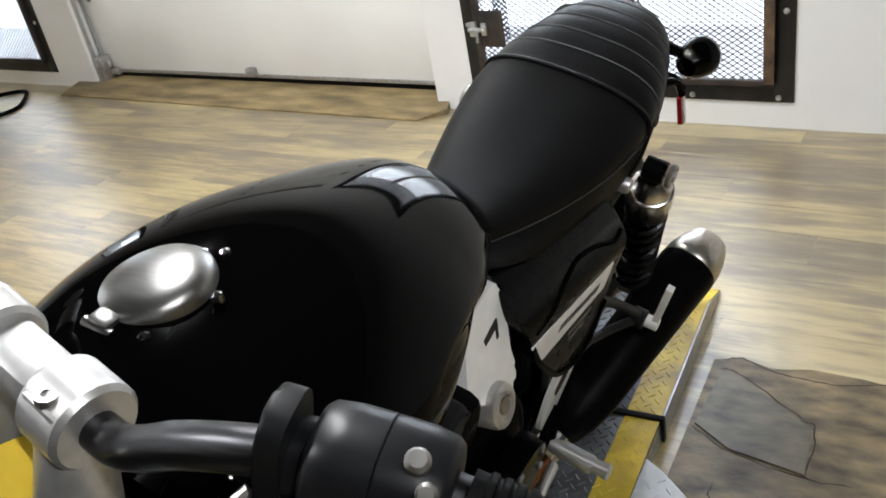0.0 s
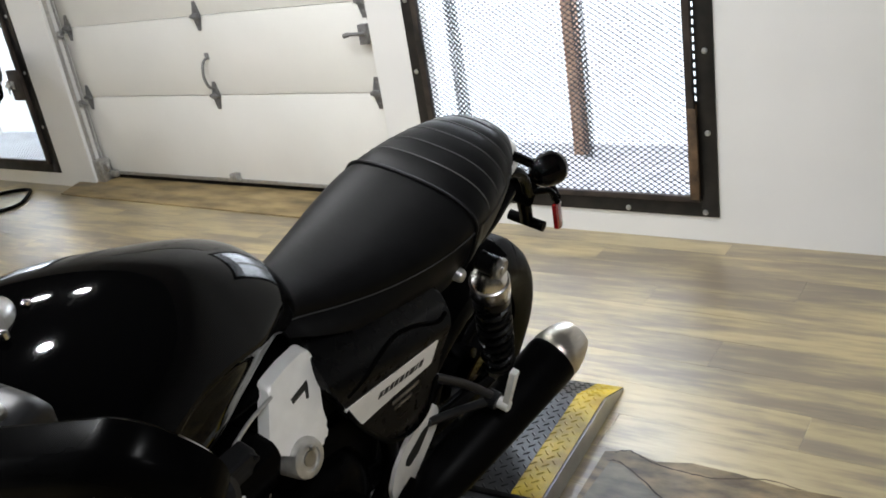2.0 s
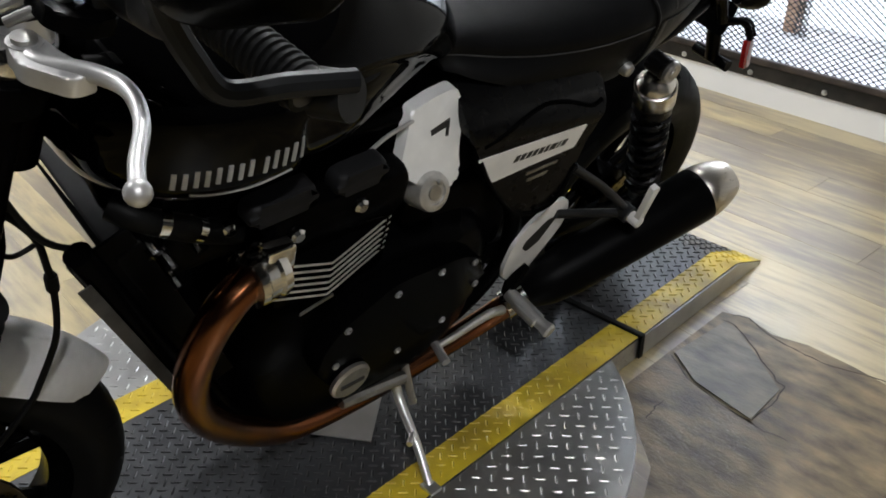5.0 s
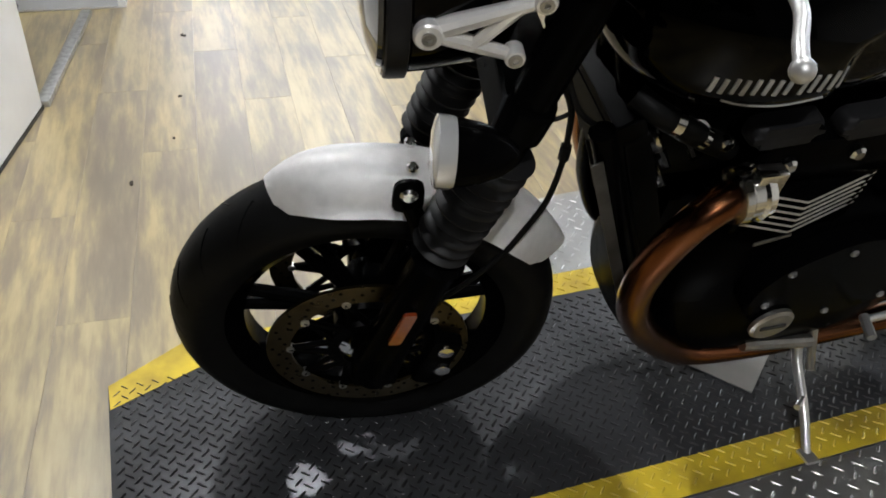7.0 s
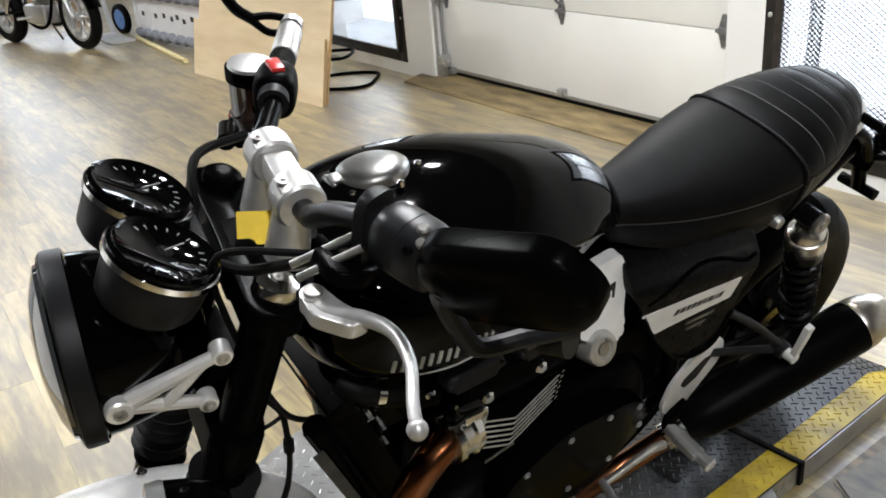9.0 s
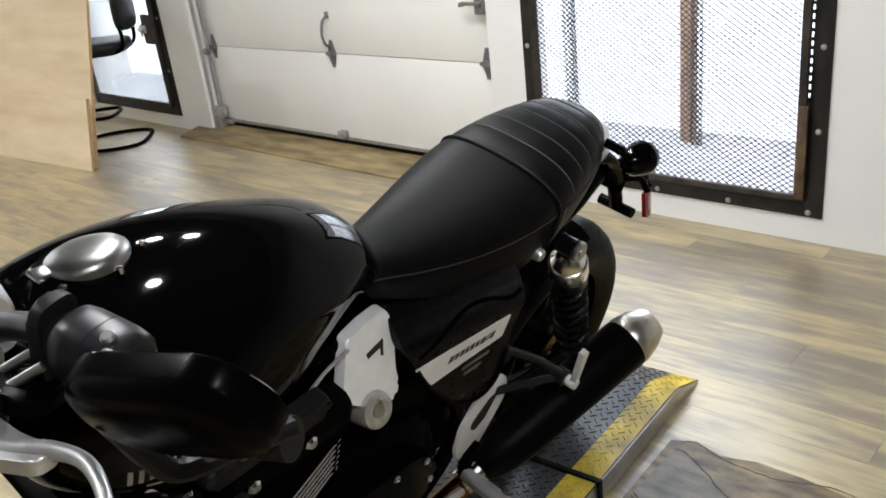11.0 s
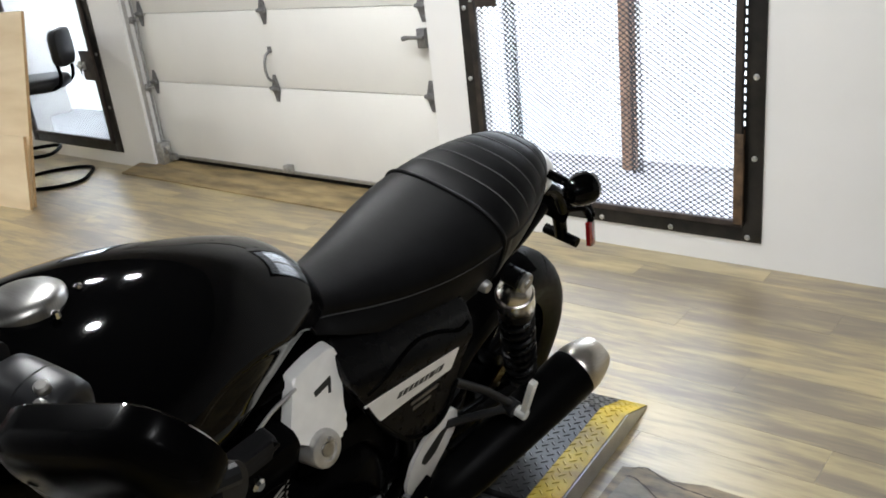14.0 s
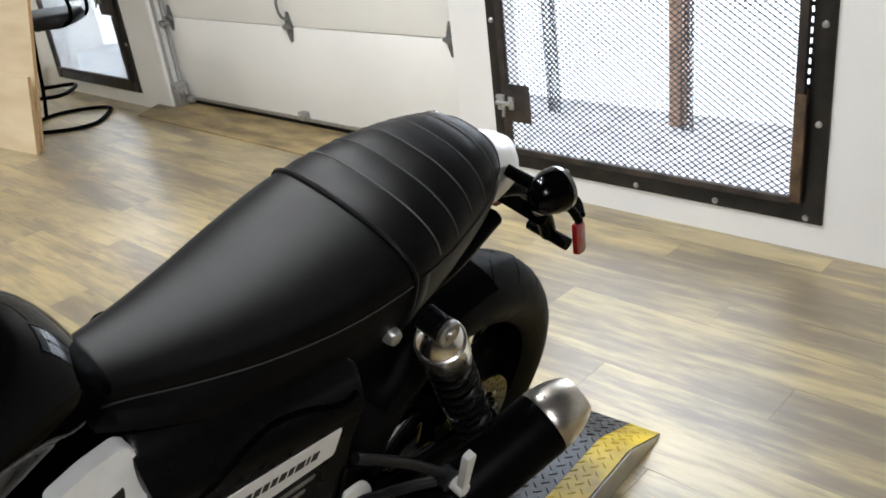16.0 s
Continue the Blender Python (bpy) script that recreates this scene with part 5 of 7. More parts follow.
# bar-end mirrors
for s in (1, -1):
    if s > 0:
        e0, e1 = (0.375, -0.405, 1.125), (0.40, -0.395, 1.135)
        arm, mc = [(0.400, -0.395, 1.148), (0.390, -0.44, 1.150), (0.379, -0.478, 1.148), (0.371, -0.496, 1.172), (0.366, -0.512, 1.205), (0.38, -0.525, 1.235)], Vector((0.415, -0.505, 1.268))
        nrm, uu = Vector((0.3995, -0.839, -0.3695)), Vector((0.107, 0.022, 0.065))
    else:
        e0, e1 = (-0.345, -0.270, 1.019), (-0.395, -0.238, 1.030)
        arm, mc = [(-0.40, -0.302, 1.046), (-0.40, -0.325, 1.064), (-0.40, -0.341, 1.087), (-0.40, -0.350, 1.108), (-0.40, -0.355, 1.135)], Vector((-0.40, -0.312, 1.150))
        nrm, uu = Vector((-0.78, -0.58, -0.12)), Vector((0.58, -0.78, 0.0))
        fork2 = [[(-0.40, -0.228, 1.030), (-0.40, -0.27, 1.045), (-0.40, -0.302, 1.048)], [(-0.40, -0.232, 1.012), (-0.40, -0.272, 1.018), (-0.40, -0.302, 1.043)]]
    bm = tube(B(), [e0, e1] if s > 0 else [(-0.385, -0.245, 1.028), e1], 0.0175, 18)
    mr = bp("bar_end_mirror", bm, "alu" if s < 0 else "armgrey", "black bar-end mirror on a cranked arm")
    part("arm", tube(B(), arm, 0.0085, 10), "armgrey" if s > 0 else "matt", mr)
    if s < 0:
        for q in fork2:
            part("arm_rail", tube(B(), q, 0.006, 10), "matt", mr)
    nrm.normalize()
    uu = (uu - nrm * uu.dot(nrm)).normalized()
    vv = nrm.cross(uu)
    if s > 0:
        rim2 = rounded([(-0.070, 0.030), (-0.040, 0.041), (0.058, 0.039), (0.083, 0.006), (0.068, -0.035), (-0.042, -0.040), (-0.072, -0.010)], 0.022, 5)
        bm = B()
        rows = [[mc + nrm * dd + uu * (a * gg) - vv * (b * gg) for a, b in rim2] for gg, dd in ((0.955, -0.004), (1.0, -0.003), (1.0, 0.010), (0.96, 0.017), (0.80, 0.022), (0.3, 0.024))]
        skin(bm, rows)
        part("shell", bm, "satin", mr, "matt black mirror shell", smooth=50)
        bm = B()
        skin(bm, [[mc - nrm * d + uu * (a * 0.95) - vv * (b * 0.94) for a, b in rim2] for d in (0.0042, 0.0052)])
        part("glass", bm, "mirror", mr, "mirror glass")
        continue
    bm = B()
    skin(bm, [ring(mc + nrm * dd, uu, vv, (0.112 if s > 0 else 0.062) * gg, (0.040 if s > 0 else 0.055) * gg, 40, 2.8) for gg, dd in ((0.94, -0.010), (1.0, -0.007), (1.0, 0.0), (0.95, 0.006), (0.78, 0.010), (0.4, 0.012), (0.02, 0.0125))])
    part("shell", bm, "matt", mr, "matt black mirror shell", smooth=50)
    bm = B()
    skin(bm, [ring(mc - nrm * d, uu, vv, r * (0.104 if s > 0 else 0.057), r * (0.040 if s > 0 else 0.050), 40, 2.8) for d, r in ((0.0122, 1.0), (0.0135, 0.985))])
    part("glass", bm, "chrome", mr, "mirror glass")
# front indicator
for s in (1,):
    c = Vector((0.216 * s, -0.655, 0.843))
    ax = Vector((-0.06 * s, -1, 0.0)).normalized()
    bm = lathe(B(), c, ax, [(-0.062, 0.010), (-0.05, 0.020), (-0.026, 0.030), (0.0, 0.0345)], 28)
    tube(bm, [c - ax * 0.035, (0.135 * s, -0.585, 0.835)], 0.011, 10)
    ind = bp("front_indicator", bm, "satin", "black bullet indicator with clear lens", front=True)
    part("lens_ring", steered(lathe(B(), c, ax, [(0.0, 0.0348), (0.004, 0.036), (0.017, 0.036), (0.019, 0.033), (0.022, 0.02), (0.0225, 0.001)], 28)), "palelens", ind, "pale clear lens")

# ---- tank
TANK = [  # y, half width, z top, z bottom, squareness
    (-0.468, 0.055, 0.940, 0.865, 2.3), (-0.45, 0.105, 0.962, 0.820, 2.7), (-0.40, 0.150, 0.982, 0.796, 3.0), (-0.33, 0.176, 0.990, 0.790, 3.0),
    (-0.25, 0.184, 0.994, 0.795, 2.8), (-0.16, 0.177, 0.991, 0.797, 2.6), (-0.08, 0.153, 0.982, 0.805, 2.4), (-0.01, 0.123, 0.968, 0.815, 2.2),
    (0.04, 0.102, 0.947, 0.823, 2.1), (0.066, 0.086, 0.920, 0.828, 2.1), (0.082, 0.070, 0.888, 0.833, 2.1), (0.093, 0.05, 0.855, 0.838, 2.2)]


def loft(stations, n=48, fine=4, crown=1.0):
    """Superellipse sections along y, smoothly between the stations."""
    ys = [Vector((s[0], s[1], s[2])) for s in stations]
    zs2 = [Vector((s[3], s[4], 0)) for s in stations]
    a, b = smooth_path(ys, fine), smooth_path(zs2, fine)
    rings = []
    for p, q in zip(a, b):
        y, w, zt, zb, sq = p.x, p.y, p.z, q.x, q.y
        zc, h = (zt * 0.45 + zb * 0.55), 0
        r = []
        for i in range(n):
            t = 2 * math.pi * i / n
            ct, st = math.cos(t), math.sin(t)
            hh = (zt - zc) if st >= 0 else (zc - zb)
            k = max(2.0, sq * crown) if st >= 0 else sq
            x = w * math.copysign(abs(ct) ** (2 / k), ct)
            z = zc + hh * math.copysign(abs(st) ** (2 / k), st)
            r.append(Vector((x, y, z)))
        rings.append(r)
    bm = B()
    skin(bm, rings)
    return bm


bm = loft(TANK, 112, 9, crown=0.84)


def scallop_top(y):
    """Upper edge of the knee recess."""
    return 0.943 - 1.9 * (y + 0.17) ** 2 if y > -0.17 else 0.943 - 4.2 * (y + 0.17) ** 2


for v in bm.verts:                      # knee recesses with a defined edge, and the narrow waist
    k = max(0.0, min(1.0, (v.co.y + 0.20) / 0.16)) * max(0.0, min(1.0, (0.93 - v.co.z) / 0.05))
    j = max(0.0, min(1.0, (scallop_top(v.co.y) - v.co.z) / 0.016)) * max(0.0, min(1.0, (v.co.y + 0.262 - 0.1 * (0.93 - v.co.z)) / 0.018))
    v.co.x *= (1 - 0.10 * k * k * (3 - 2 * k)) * (1 - 0.075 * j * j * (3 - 2 * j))
tank = bp("fuel_tank", bm, "gloss", "gloss black sculpted fuel tank", smooth=60)
c = Vector((-0.060, -0.298, 0.985))
ax = Vector((-0.34, -0.10, 1)).normalized()
cap = part("filler_cap", lathe(B(), c, ax, [(-0.014, 0.051), (0.0, 0.051), (0.004, 0.0495), (0.009, 0.044), (0.0135, 0.034), (0.016, 0.020), (0.017, 0.0005)], 64), "capmetal", tank, "brushed aluminium flip-up filler cap")
bm = box(B(), -0.011, 0.011, -0.062, -0.044, -0.008, 0.006, 0.004, Matrix.Translation(c))
lathe(bm, c + Vector((-0.014, -0.060, -0.002)), (1, 0, 0), [(0, 0.005), (0.028, 0.005)], 12)
part("hinge", bm, "capmetal", cap)
for i in range(6):
    bm = B()
    a = 2 * math.pi * i / 6 + 0.4
    u, v = ax.orthogonal().normalized(), ax.cross(ax.orthogonal().normalized())
    lathe(bm, c + (u * math.cos(a) + v * math.sin(a)) * 0.062 - ax * 0.010, ax, [(0, 0.005), (0.007, 0.005), (0.009, 0.002)], 10)
    part("bolt", bm, "chrome", cap)

from mathutils.bvhtree import BVHTree

# ---- seat
SEAT = [  # y, half width at the seam, z top, z seam, z of the lower edge, half width there
    (0.052, 0.046, 0.866, 0.842, 0.832, 0.070), (0.075, 0.050, 0.869, 0.840, 0.826, 0.079), (0.10, 0.055, 0.867, 0.837, 0.816, 0.086), (0.16, 0.074, 0.866, 0.831, 0.797, 0.100),
    (0.24, 0.099, 0.872, 0.830, 0.776, 0.112), (0.33, 0.122, 0.888, 0.838, 0.756, 0.117), (0.42, 0.134, 0.910, 0.852, 0.752, 0.115), (0.51, 0.128, 0.935, 0.861, 0.768, 0.107),
    (0.59, 0.109, 0.950, 0.869, 0.800, 0.094), (0.66, 0.084, 0.948, 0.872, 0.826, 0.072), (0.71, 0.053, 0.920, 0.866, 0.840, 0.046), (0.735, 0.028, 0.893, 0.861, 0.848, 0.025)]
SEAT_X = 0.0115
SEAT_F = list(zip(smooth_path([s[:3] for s in SEAT], 12), smooth_path([s[3:] for s in SEAT], 12)))
RIBS = [0.482 + 0.040 * i for i in range(6)]


def seat_section(y):
    for (a0, b0), (a1, b1) in zip(SEAT_F, SEAT_F[1:]):
        if a0.x <= y <= a1.x:
            f = (y - a0.x) / max(1e-6, a1.x - a0.x)
            return a0.lerp(a1, f), b0.lerp(b1, f)
    return SEAT_F[-1] if y > 0.5 else SEAT_F[0]


def seat_bow(t):
    """How far a cross seam runs rearward at its ends."""
    return 0.0154 * (1 - math.sin(max(0.0, min(math.pi, t))))


def seat_point(y, t, out=0.0):
    """t runs from the near seam (0) over the top (pi/2) to the far seam (pi); below 0 and above pi down the skirts."""
    a, b = seat_section(y)
    w, zt, zc, zb, wb = a.y, a.z, b.x, b.y, b.z
    if 0 <= t <= math.pi:
        ct, st = math.cos(t), math.sin(t)
        return Vector((SEAT_X + (w + out) * math.copysign(abs(ct) ** (2 / 2.48), ct), y, zc + (zt - zc + out) * abs(st) ** (2 / 2.48)))
    f = min(1.0, (-t if t < 0 else t - math.pi) / radians(60))
    if t > 0:
        wb = min(wb, w * 0.9)
    x = w + (wb - w) * f + (0.006 if t < 0 else 0.0) * math.sin(math.pi * f) + out
    return Vector((SEAT_X + (x if t < 0 else -x), y, zc + (zb - zc) * f))


rings = []
for i in range(118):
    y = SEAT[0][0] + (SEAT[-1][0] - SEAT[0][0]) * i / 117
    row = []
    for a in range(-60, 241, 5):
        t = radians(a)
        yr = y - seat_bow(t)
        puff = 0.0
        if 0.445 < yr < 0.70 and 0 < a < 180:
            puff = 0.0014 * abs(math.sin(math.pi * (yr - RIBS[0]) / 0.040)) ** 0.7 * min(1.0, math.sin(t) * 2.5) * min(1.0, (0.70 - yr) / 0.05)
        row.append(seat_point(y, t, puff))
    rings.append(row)
bm = B()
skin(bm, rings)
seat = bp("seat", bm, "leather", "black leather ribbed cafe-style seat", smooth=60)
for i, y in enumerate(RIBS):
    bm = tube(B(), [seat_point(y + seat_bow(radians(a)), radians(a), 0.0006) for a in range(8, 173, 6)], 0.0013, 6, step=2)
    part("seam", bm, "thread" if i == 0 else "faint", seat, "pale stitched rib seam" if i == 0 else "grey stitched rib seam")
bm = tube(B(), [seat_point(0.431 + seat_bow(radians(a)), radians(a), 0.001) for a in range(-58, 239, 6)], 0.0042, 8, step=2)
part("piping", bm, "leather", seat)
bm = B()
skin(bm, [[seat_point(y0 + seat_bow(radians(a)), radians(a), o) for y0, o in ((0.434, 0.0), (0.436, 0.0028), (0.458, 0.0028), (0.460, 0.0))] for a in list(range(-58, 4, 6))], closed=False, caps=False)
part("strap", bm, "leather", seat, "leather strap across the seat side", smooth=60)
for far in (0, 1):
    pts = [seat_point(0.058 + 0.64 * i / 20, math.pi if far else 0.0, 0.0012) for i in range(21)]
    part("seam", tube(B(), pts, 0.0011, 6, step=2), "faint", seat, "grey stitched side seam")
bp("seat_cowl", loft([(0.58, 0.088, 0.86, 0.80, 2.4), (0.68, 0.078, 0.880, 0.80, 2.3), (0.75, 0.066, 0.886, 0.798, 2.2), (0.785, 0.052, 0.880, 0.798, 2.1), (0.812, 0.028, 0.866, 0.80, 2.0)], 32), "alu", "brushed silver tail unit under the seat")

# ---- tail: light, number plate bracket, indicators, reflector
bm = tube(B(), [(0.05, 0.70, 0.83), (0.055, 0.80, 0.80), (0.052, 0.88, 0.72)], 0.012, 10)
tube(bm, [(-0.05, 0.70, 0.83), (-0.055, 0.80, 0.80), (-0.052, 0.88, 0.72)], 0.012, 10)
tube(bm, [(0.045, 1.040, 0.562), (-0.05, 1.044, 0.556)], 0.0135, 14)
tube(bm, [(0.0, 0.80, 0.80), (0.0, 0.93, 0.715), (0.0, 1.0, 0.62), (0.0, 1.035, 0.565)], 0.017, 12)
tube(bm, [(0.0, 0.985, 0.66), (0.05, 1.0, 0.69), (0.085, 0.975, 0.685)], 0.009, 10)
slab(bm, rounded([(-0.06, -0.02), (0.06, -0.02), (0.06, 0.05), (-0.06, 0.05)], 0.012), (0, 0.90, 0.70), (1, 0, 0), (0, 0.18, 1), 0.003)
bp("plate_bracket", bm, "satin", "black tail bracket with number plate carrier")
for s in (1, -1):
    bm = slab(B(), rounded([(-0.013, -0.034), (0.013, -0.034), (0.013, 0.026), (-0.013, 0.026)], 0.005), (0.092 * s, 0.965, 0.650), (0, 1, 0), (-0.33, 0.0, 0.944), 0.010 * s, 0.002)
    rf = bp("rear_reflector", bm, "red", "upright red reflector on a black arm")
    part("arm", tube(B(), [(0.05 * s, 0.88, 0.72), (0.075 * s, 0.935, 0.715), (0.09 * s, 0.965, 0.68)], 0.008, 8), "satin", rf)
    c = Vector((0.129, 0.765, 0.851)) if s > 0 else Vector((-0.112, 0.762, 0.832))
    ax = Vector((0.15 * s, 0.95, 0.1)).normalized()
    bm = lathe(B(), c, ax, [(-0.045, 0.004), (-0.043, 0.016), (-0.03, 0.027), (-0.005, 0.0345), (0.01, 0.0355)], 28)
    tube(bm, [(0.06 * s, 0.735, 0.865), c - ax * 0.005], 0.010, 10)
    ind = bp("rear_indicator", bm, "gloss", "black bullet rear indicator on a stalk")
    part("lens", lathe(B(), c, ax, [(0.01, 0.0355), (0.018, 0.034), (0.026, 0.02), (0.027, 0.001)], 24), "lens", ind, "smoked clear lens")

# ---- side panels, covers and marks
def plate_on(outline, at, depth, s, bevel=0.0, bseg=2, lift=0.0, cuts=False):
    """A plate whose x follows at(y, z), for either side of the bike."""
    bm = B()
    slab(bm, outline, (0, 0, 0), (0, 1, 0), (0, 0, 1), depth, bevel, bseg)
    for k in range(16 if cuts else 0):
        bmesh.ops.bisect_plane(bm, geom=bm.verts[:] + bm.edges[:] + bm.faces[:], plane_co=(0, 0, 0.66 + 0.0105 * k), plane_no=(0, 0, 1))
    for v in bm.verts:
        v.co.x = s * (v.co.x - depth + lift + at(v.co.y, v.co.z)) * (1.0 if s > 0 or at is tank_x else 0.7)
    return bm


def panel_x(y, z):
    return 0.153 + 0.137 * (y - 0.094) - 4.6 * max(0.0, z - 0.745) ** 1.5


def cover_x(y, z):
    return 0.154 - 0.5 * (z - 0.687)


tank_tree = BVHTree.FromPolygons([v.co.copy() for v in tank.data.vertices], [tuple(p.vertices) for p in tank.data.polygons])


def tank_x(y, z):
    hit = tank_tree.ray_cast(Vector((0.5, y, z)), Vector((-1, 0, 0)))[0]
    return hit.x if hit else 0.1


for s in (1, -1):
    outl = rounded([(0.073, 0.752), (0.072, 0.780), (0.080, 0.808), (0.16, 0.812), (0.25, 0.812), (0.335, 0.806), (0.353, 0.786), (0.332, 0.752), (0.316, 0.70), (0.312, 0.635), (0.300, 0.580), (0.266, 0.558), (0.218, 0.568), (0.190, 0.592), (0.134, 0.655), (0.090, 0.725)], 0.014, 3)
    if s < 0:
        outl = [(y, min(z, 0.768)) for y, z in outl if z < 0.80]
    sp = bp("side_panel", plate_on(outl, panel_x, 0.034, s, 0.008, 3, cuts=True), "panelblack", "satin black side panel with silver stripe")
    bar = [(0.094, 0.711), (0.19, 0.722), (0.300, 0.734), (0.290, 0.690), (0.20, 0.672), (0.137, 0.657)]
    part("stripe", plate_on(rounded(bar, 0.004, 2), panel_x, 0.002, s, lift=0.0015), "cover", sp, "silver stripe")
    bm = B()
    yy = 0.166
    for i, w in enumerate((0.0085, 0.009, 0.008, 0.008, 0.009, 0.007, 0.012, 0.004, 0.009)):
        z = 0.689 + 0.115 * (yy - 0.166)
        slab(bm, [(yy, z), (yy + w, z + 0.001), (yy + w + 0.004, z + 0.0135), (yy + 0.004, z + 0.0125)], (0, 0, 0), (0, 1, 0), (0, 0, 1), 0.0006)
        yy += w + 0.003
    for v in bm.verts:
        v.co.x = s * (v.co.x + 0.0014 + panel_x(v.co.y, v.co.z)) * (1 if s > 0 else 0.7)
    tagged(part("wordmark", bm, "dark_marks", sp, "row of dark bars in place of a model name", smooth=0), kind="stuff")
    for a in ([(0.205, 0.653), (0.262, 0.664), (0.265, 0.670), (0.205, 0.659)], [(0.212, 0.638), (0.248, 0.645), (0.251, 0.651), (0.212, 0.644)]):
        part("vent_bar", plate_on(a, panel_x, 0.002, s, lift=0.0018), "steel", sp, smooth=0)
    pts = [(0.100, 0.733), (0.135, 0.749), (0.175, 0.763), (0.22, 0.772), (0.262, 0.770), (0.306, 0.761), (0.33, 0.765)]
    part("crease", tube(B(), [(s * (panel_x(y, z) - 0.001) * (1 if s > 0 else 0.7), y, z) for y, z in pts], 0.004, 8), "satin", sp)
    part("lower_lip", tube(B(), [(s * panel_x(y, z) * (1 if s > 0 else 0.7), y, z) for y, z in [(0.10, 0.706), (0.136, 0.651), (0.19, 0.590), (0.218, 0.567), (0.264, 0.557), (0.300, 0.580), (0.312, 0.65)]], 0.005, 8), "satin", sp)
    # brushed cover ahead of the panel
    outl = rounded([(-0.041, 0.728), (-0.010, 0.794), (0.030, 0.803), (0.070, 0.807), (0.082, 0.799), (0.078, 0.760), (0.067, 0.722), (0.068, 0.700), (0.055, 0.684), (0.033, 0.682), (-0.013, 0.702), (-0.036, 0.716)], 0.006, 3)
    cv = bp("throttle_cover", plate_on(outl, cover_x, 0.02, s, 0.005, 3), "cover", "brushed aluminium throttle body cover")
    part("chevron_slot", plate_on([(0.019, 0.764), (0.056, 0.772), (0.056, 0.768), (0.050, 0.750), (0.045, 0.751), (0.048, 0.762), (0.020, 0.757)], cover_x, 0.001, s, lift=0.0008), "dark_marks", cv, "dark angled slot", smooth=0)
    part("strut", tube(B(), [(s * 0.106, -0.010, 0.783), (s * 0.112, -0.06, 0.776), (s * 0.125, -0.11, 0.765)], 0.003, 8), "cast", cv)
    c, ax = Vector((0.153 if s > 0 else -0.107, 0.009, 0.686)), Vector((0.92 * s, 0, 0.40))
    em = part("round_boss", lathe(B(), c, ax, [(-0.03, 0.0295), (0.004, 0.0300), (0.010, 0.028), (0.013, 0.022), (0.013, 0.018), (0.009, 0.0175), (0.009, 0.001)], 32), "bossmetal", cv, "round engraved boss")
    part("centre_disc", lathe(B(), c, ax, [(0.008, 0.0115), (0.012, 0.011), (0.012, 0.001)], 20), "steel", em)
    for i in range(3):
        a = 2 * math.pi * i / 3 + 1.5
        part("screw", lathe(B(), c + Vector((0.008 * s, 0.024 * math.cos(a), 0.024 * math.sin(a))), ax, [(0, 0.004), (0.006, 0.004), (0.007, 0.002)], 8), "steel", em)
    # maker's mark on the tank side, as plain bars with a sweep under them
    yy = -0.392
    for w, hgt in ((0.015, 0.022), (0.015, 0.022), (0.005, 0.022), (0.016, 0.022), (0.021, 0.022), (0.016, 0.024), (0.017, 0.025)):
        z = 0.850 + 0.125 * (yy + 0.392)
        for a in ((0.0, w - 0.0045) if w > 0.006 else (0.0,)):
            y0 = yy + a
            bm = plate_on([(y0, z), (y0 + 0.0045, z - 0.0004), (y0 + 0.0050, z + hgt * 0.5), (y0 + 0.0055, z + hgt), (y0 + 0.001, z + hgt), (y0 + 0.0005, z + hgt * 0.5)], tank_x, 0.004, s, lift=0.0016)
            part("wordmark_bar", bm, "white_text", tank, "pale bar in place of a maker's name", smooth=0)
        yy += w + 0.0062
    pts = [(-0.372, 0.839), (-0.35, 0.835), (-0.32, 0.835), (-0.295, 0.839), (-0.262, 0.851)]
    part("wordmark_sweep", tube(B(), [(s * (tank_x(y, z) + 0.0004), y, z) for y, z in pts], 0.0016, 6), "white_text", tank, "thin pale curved line")

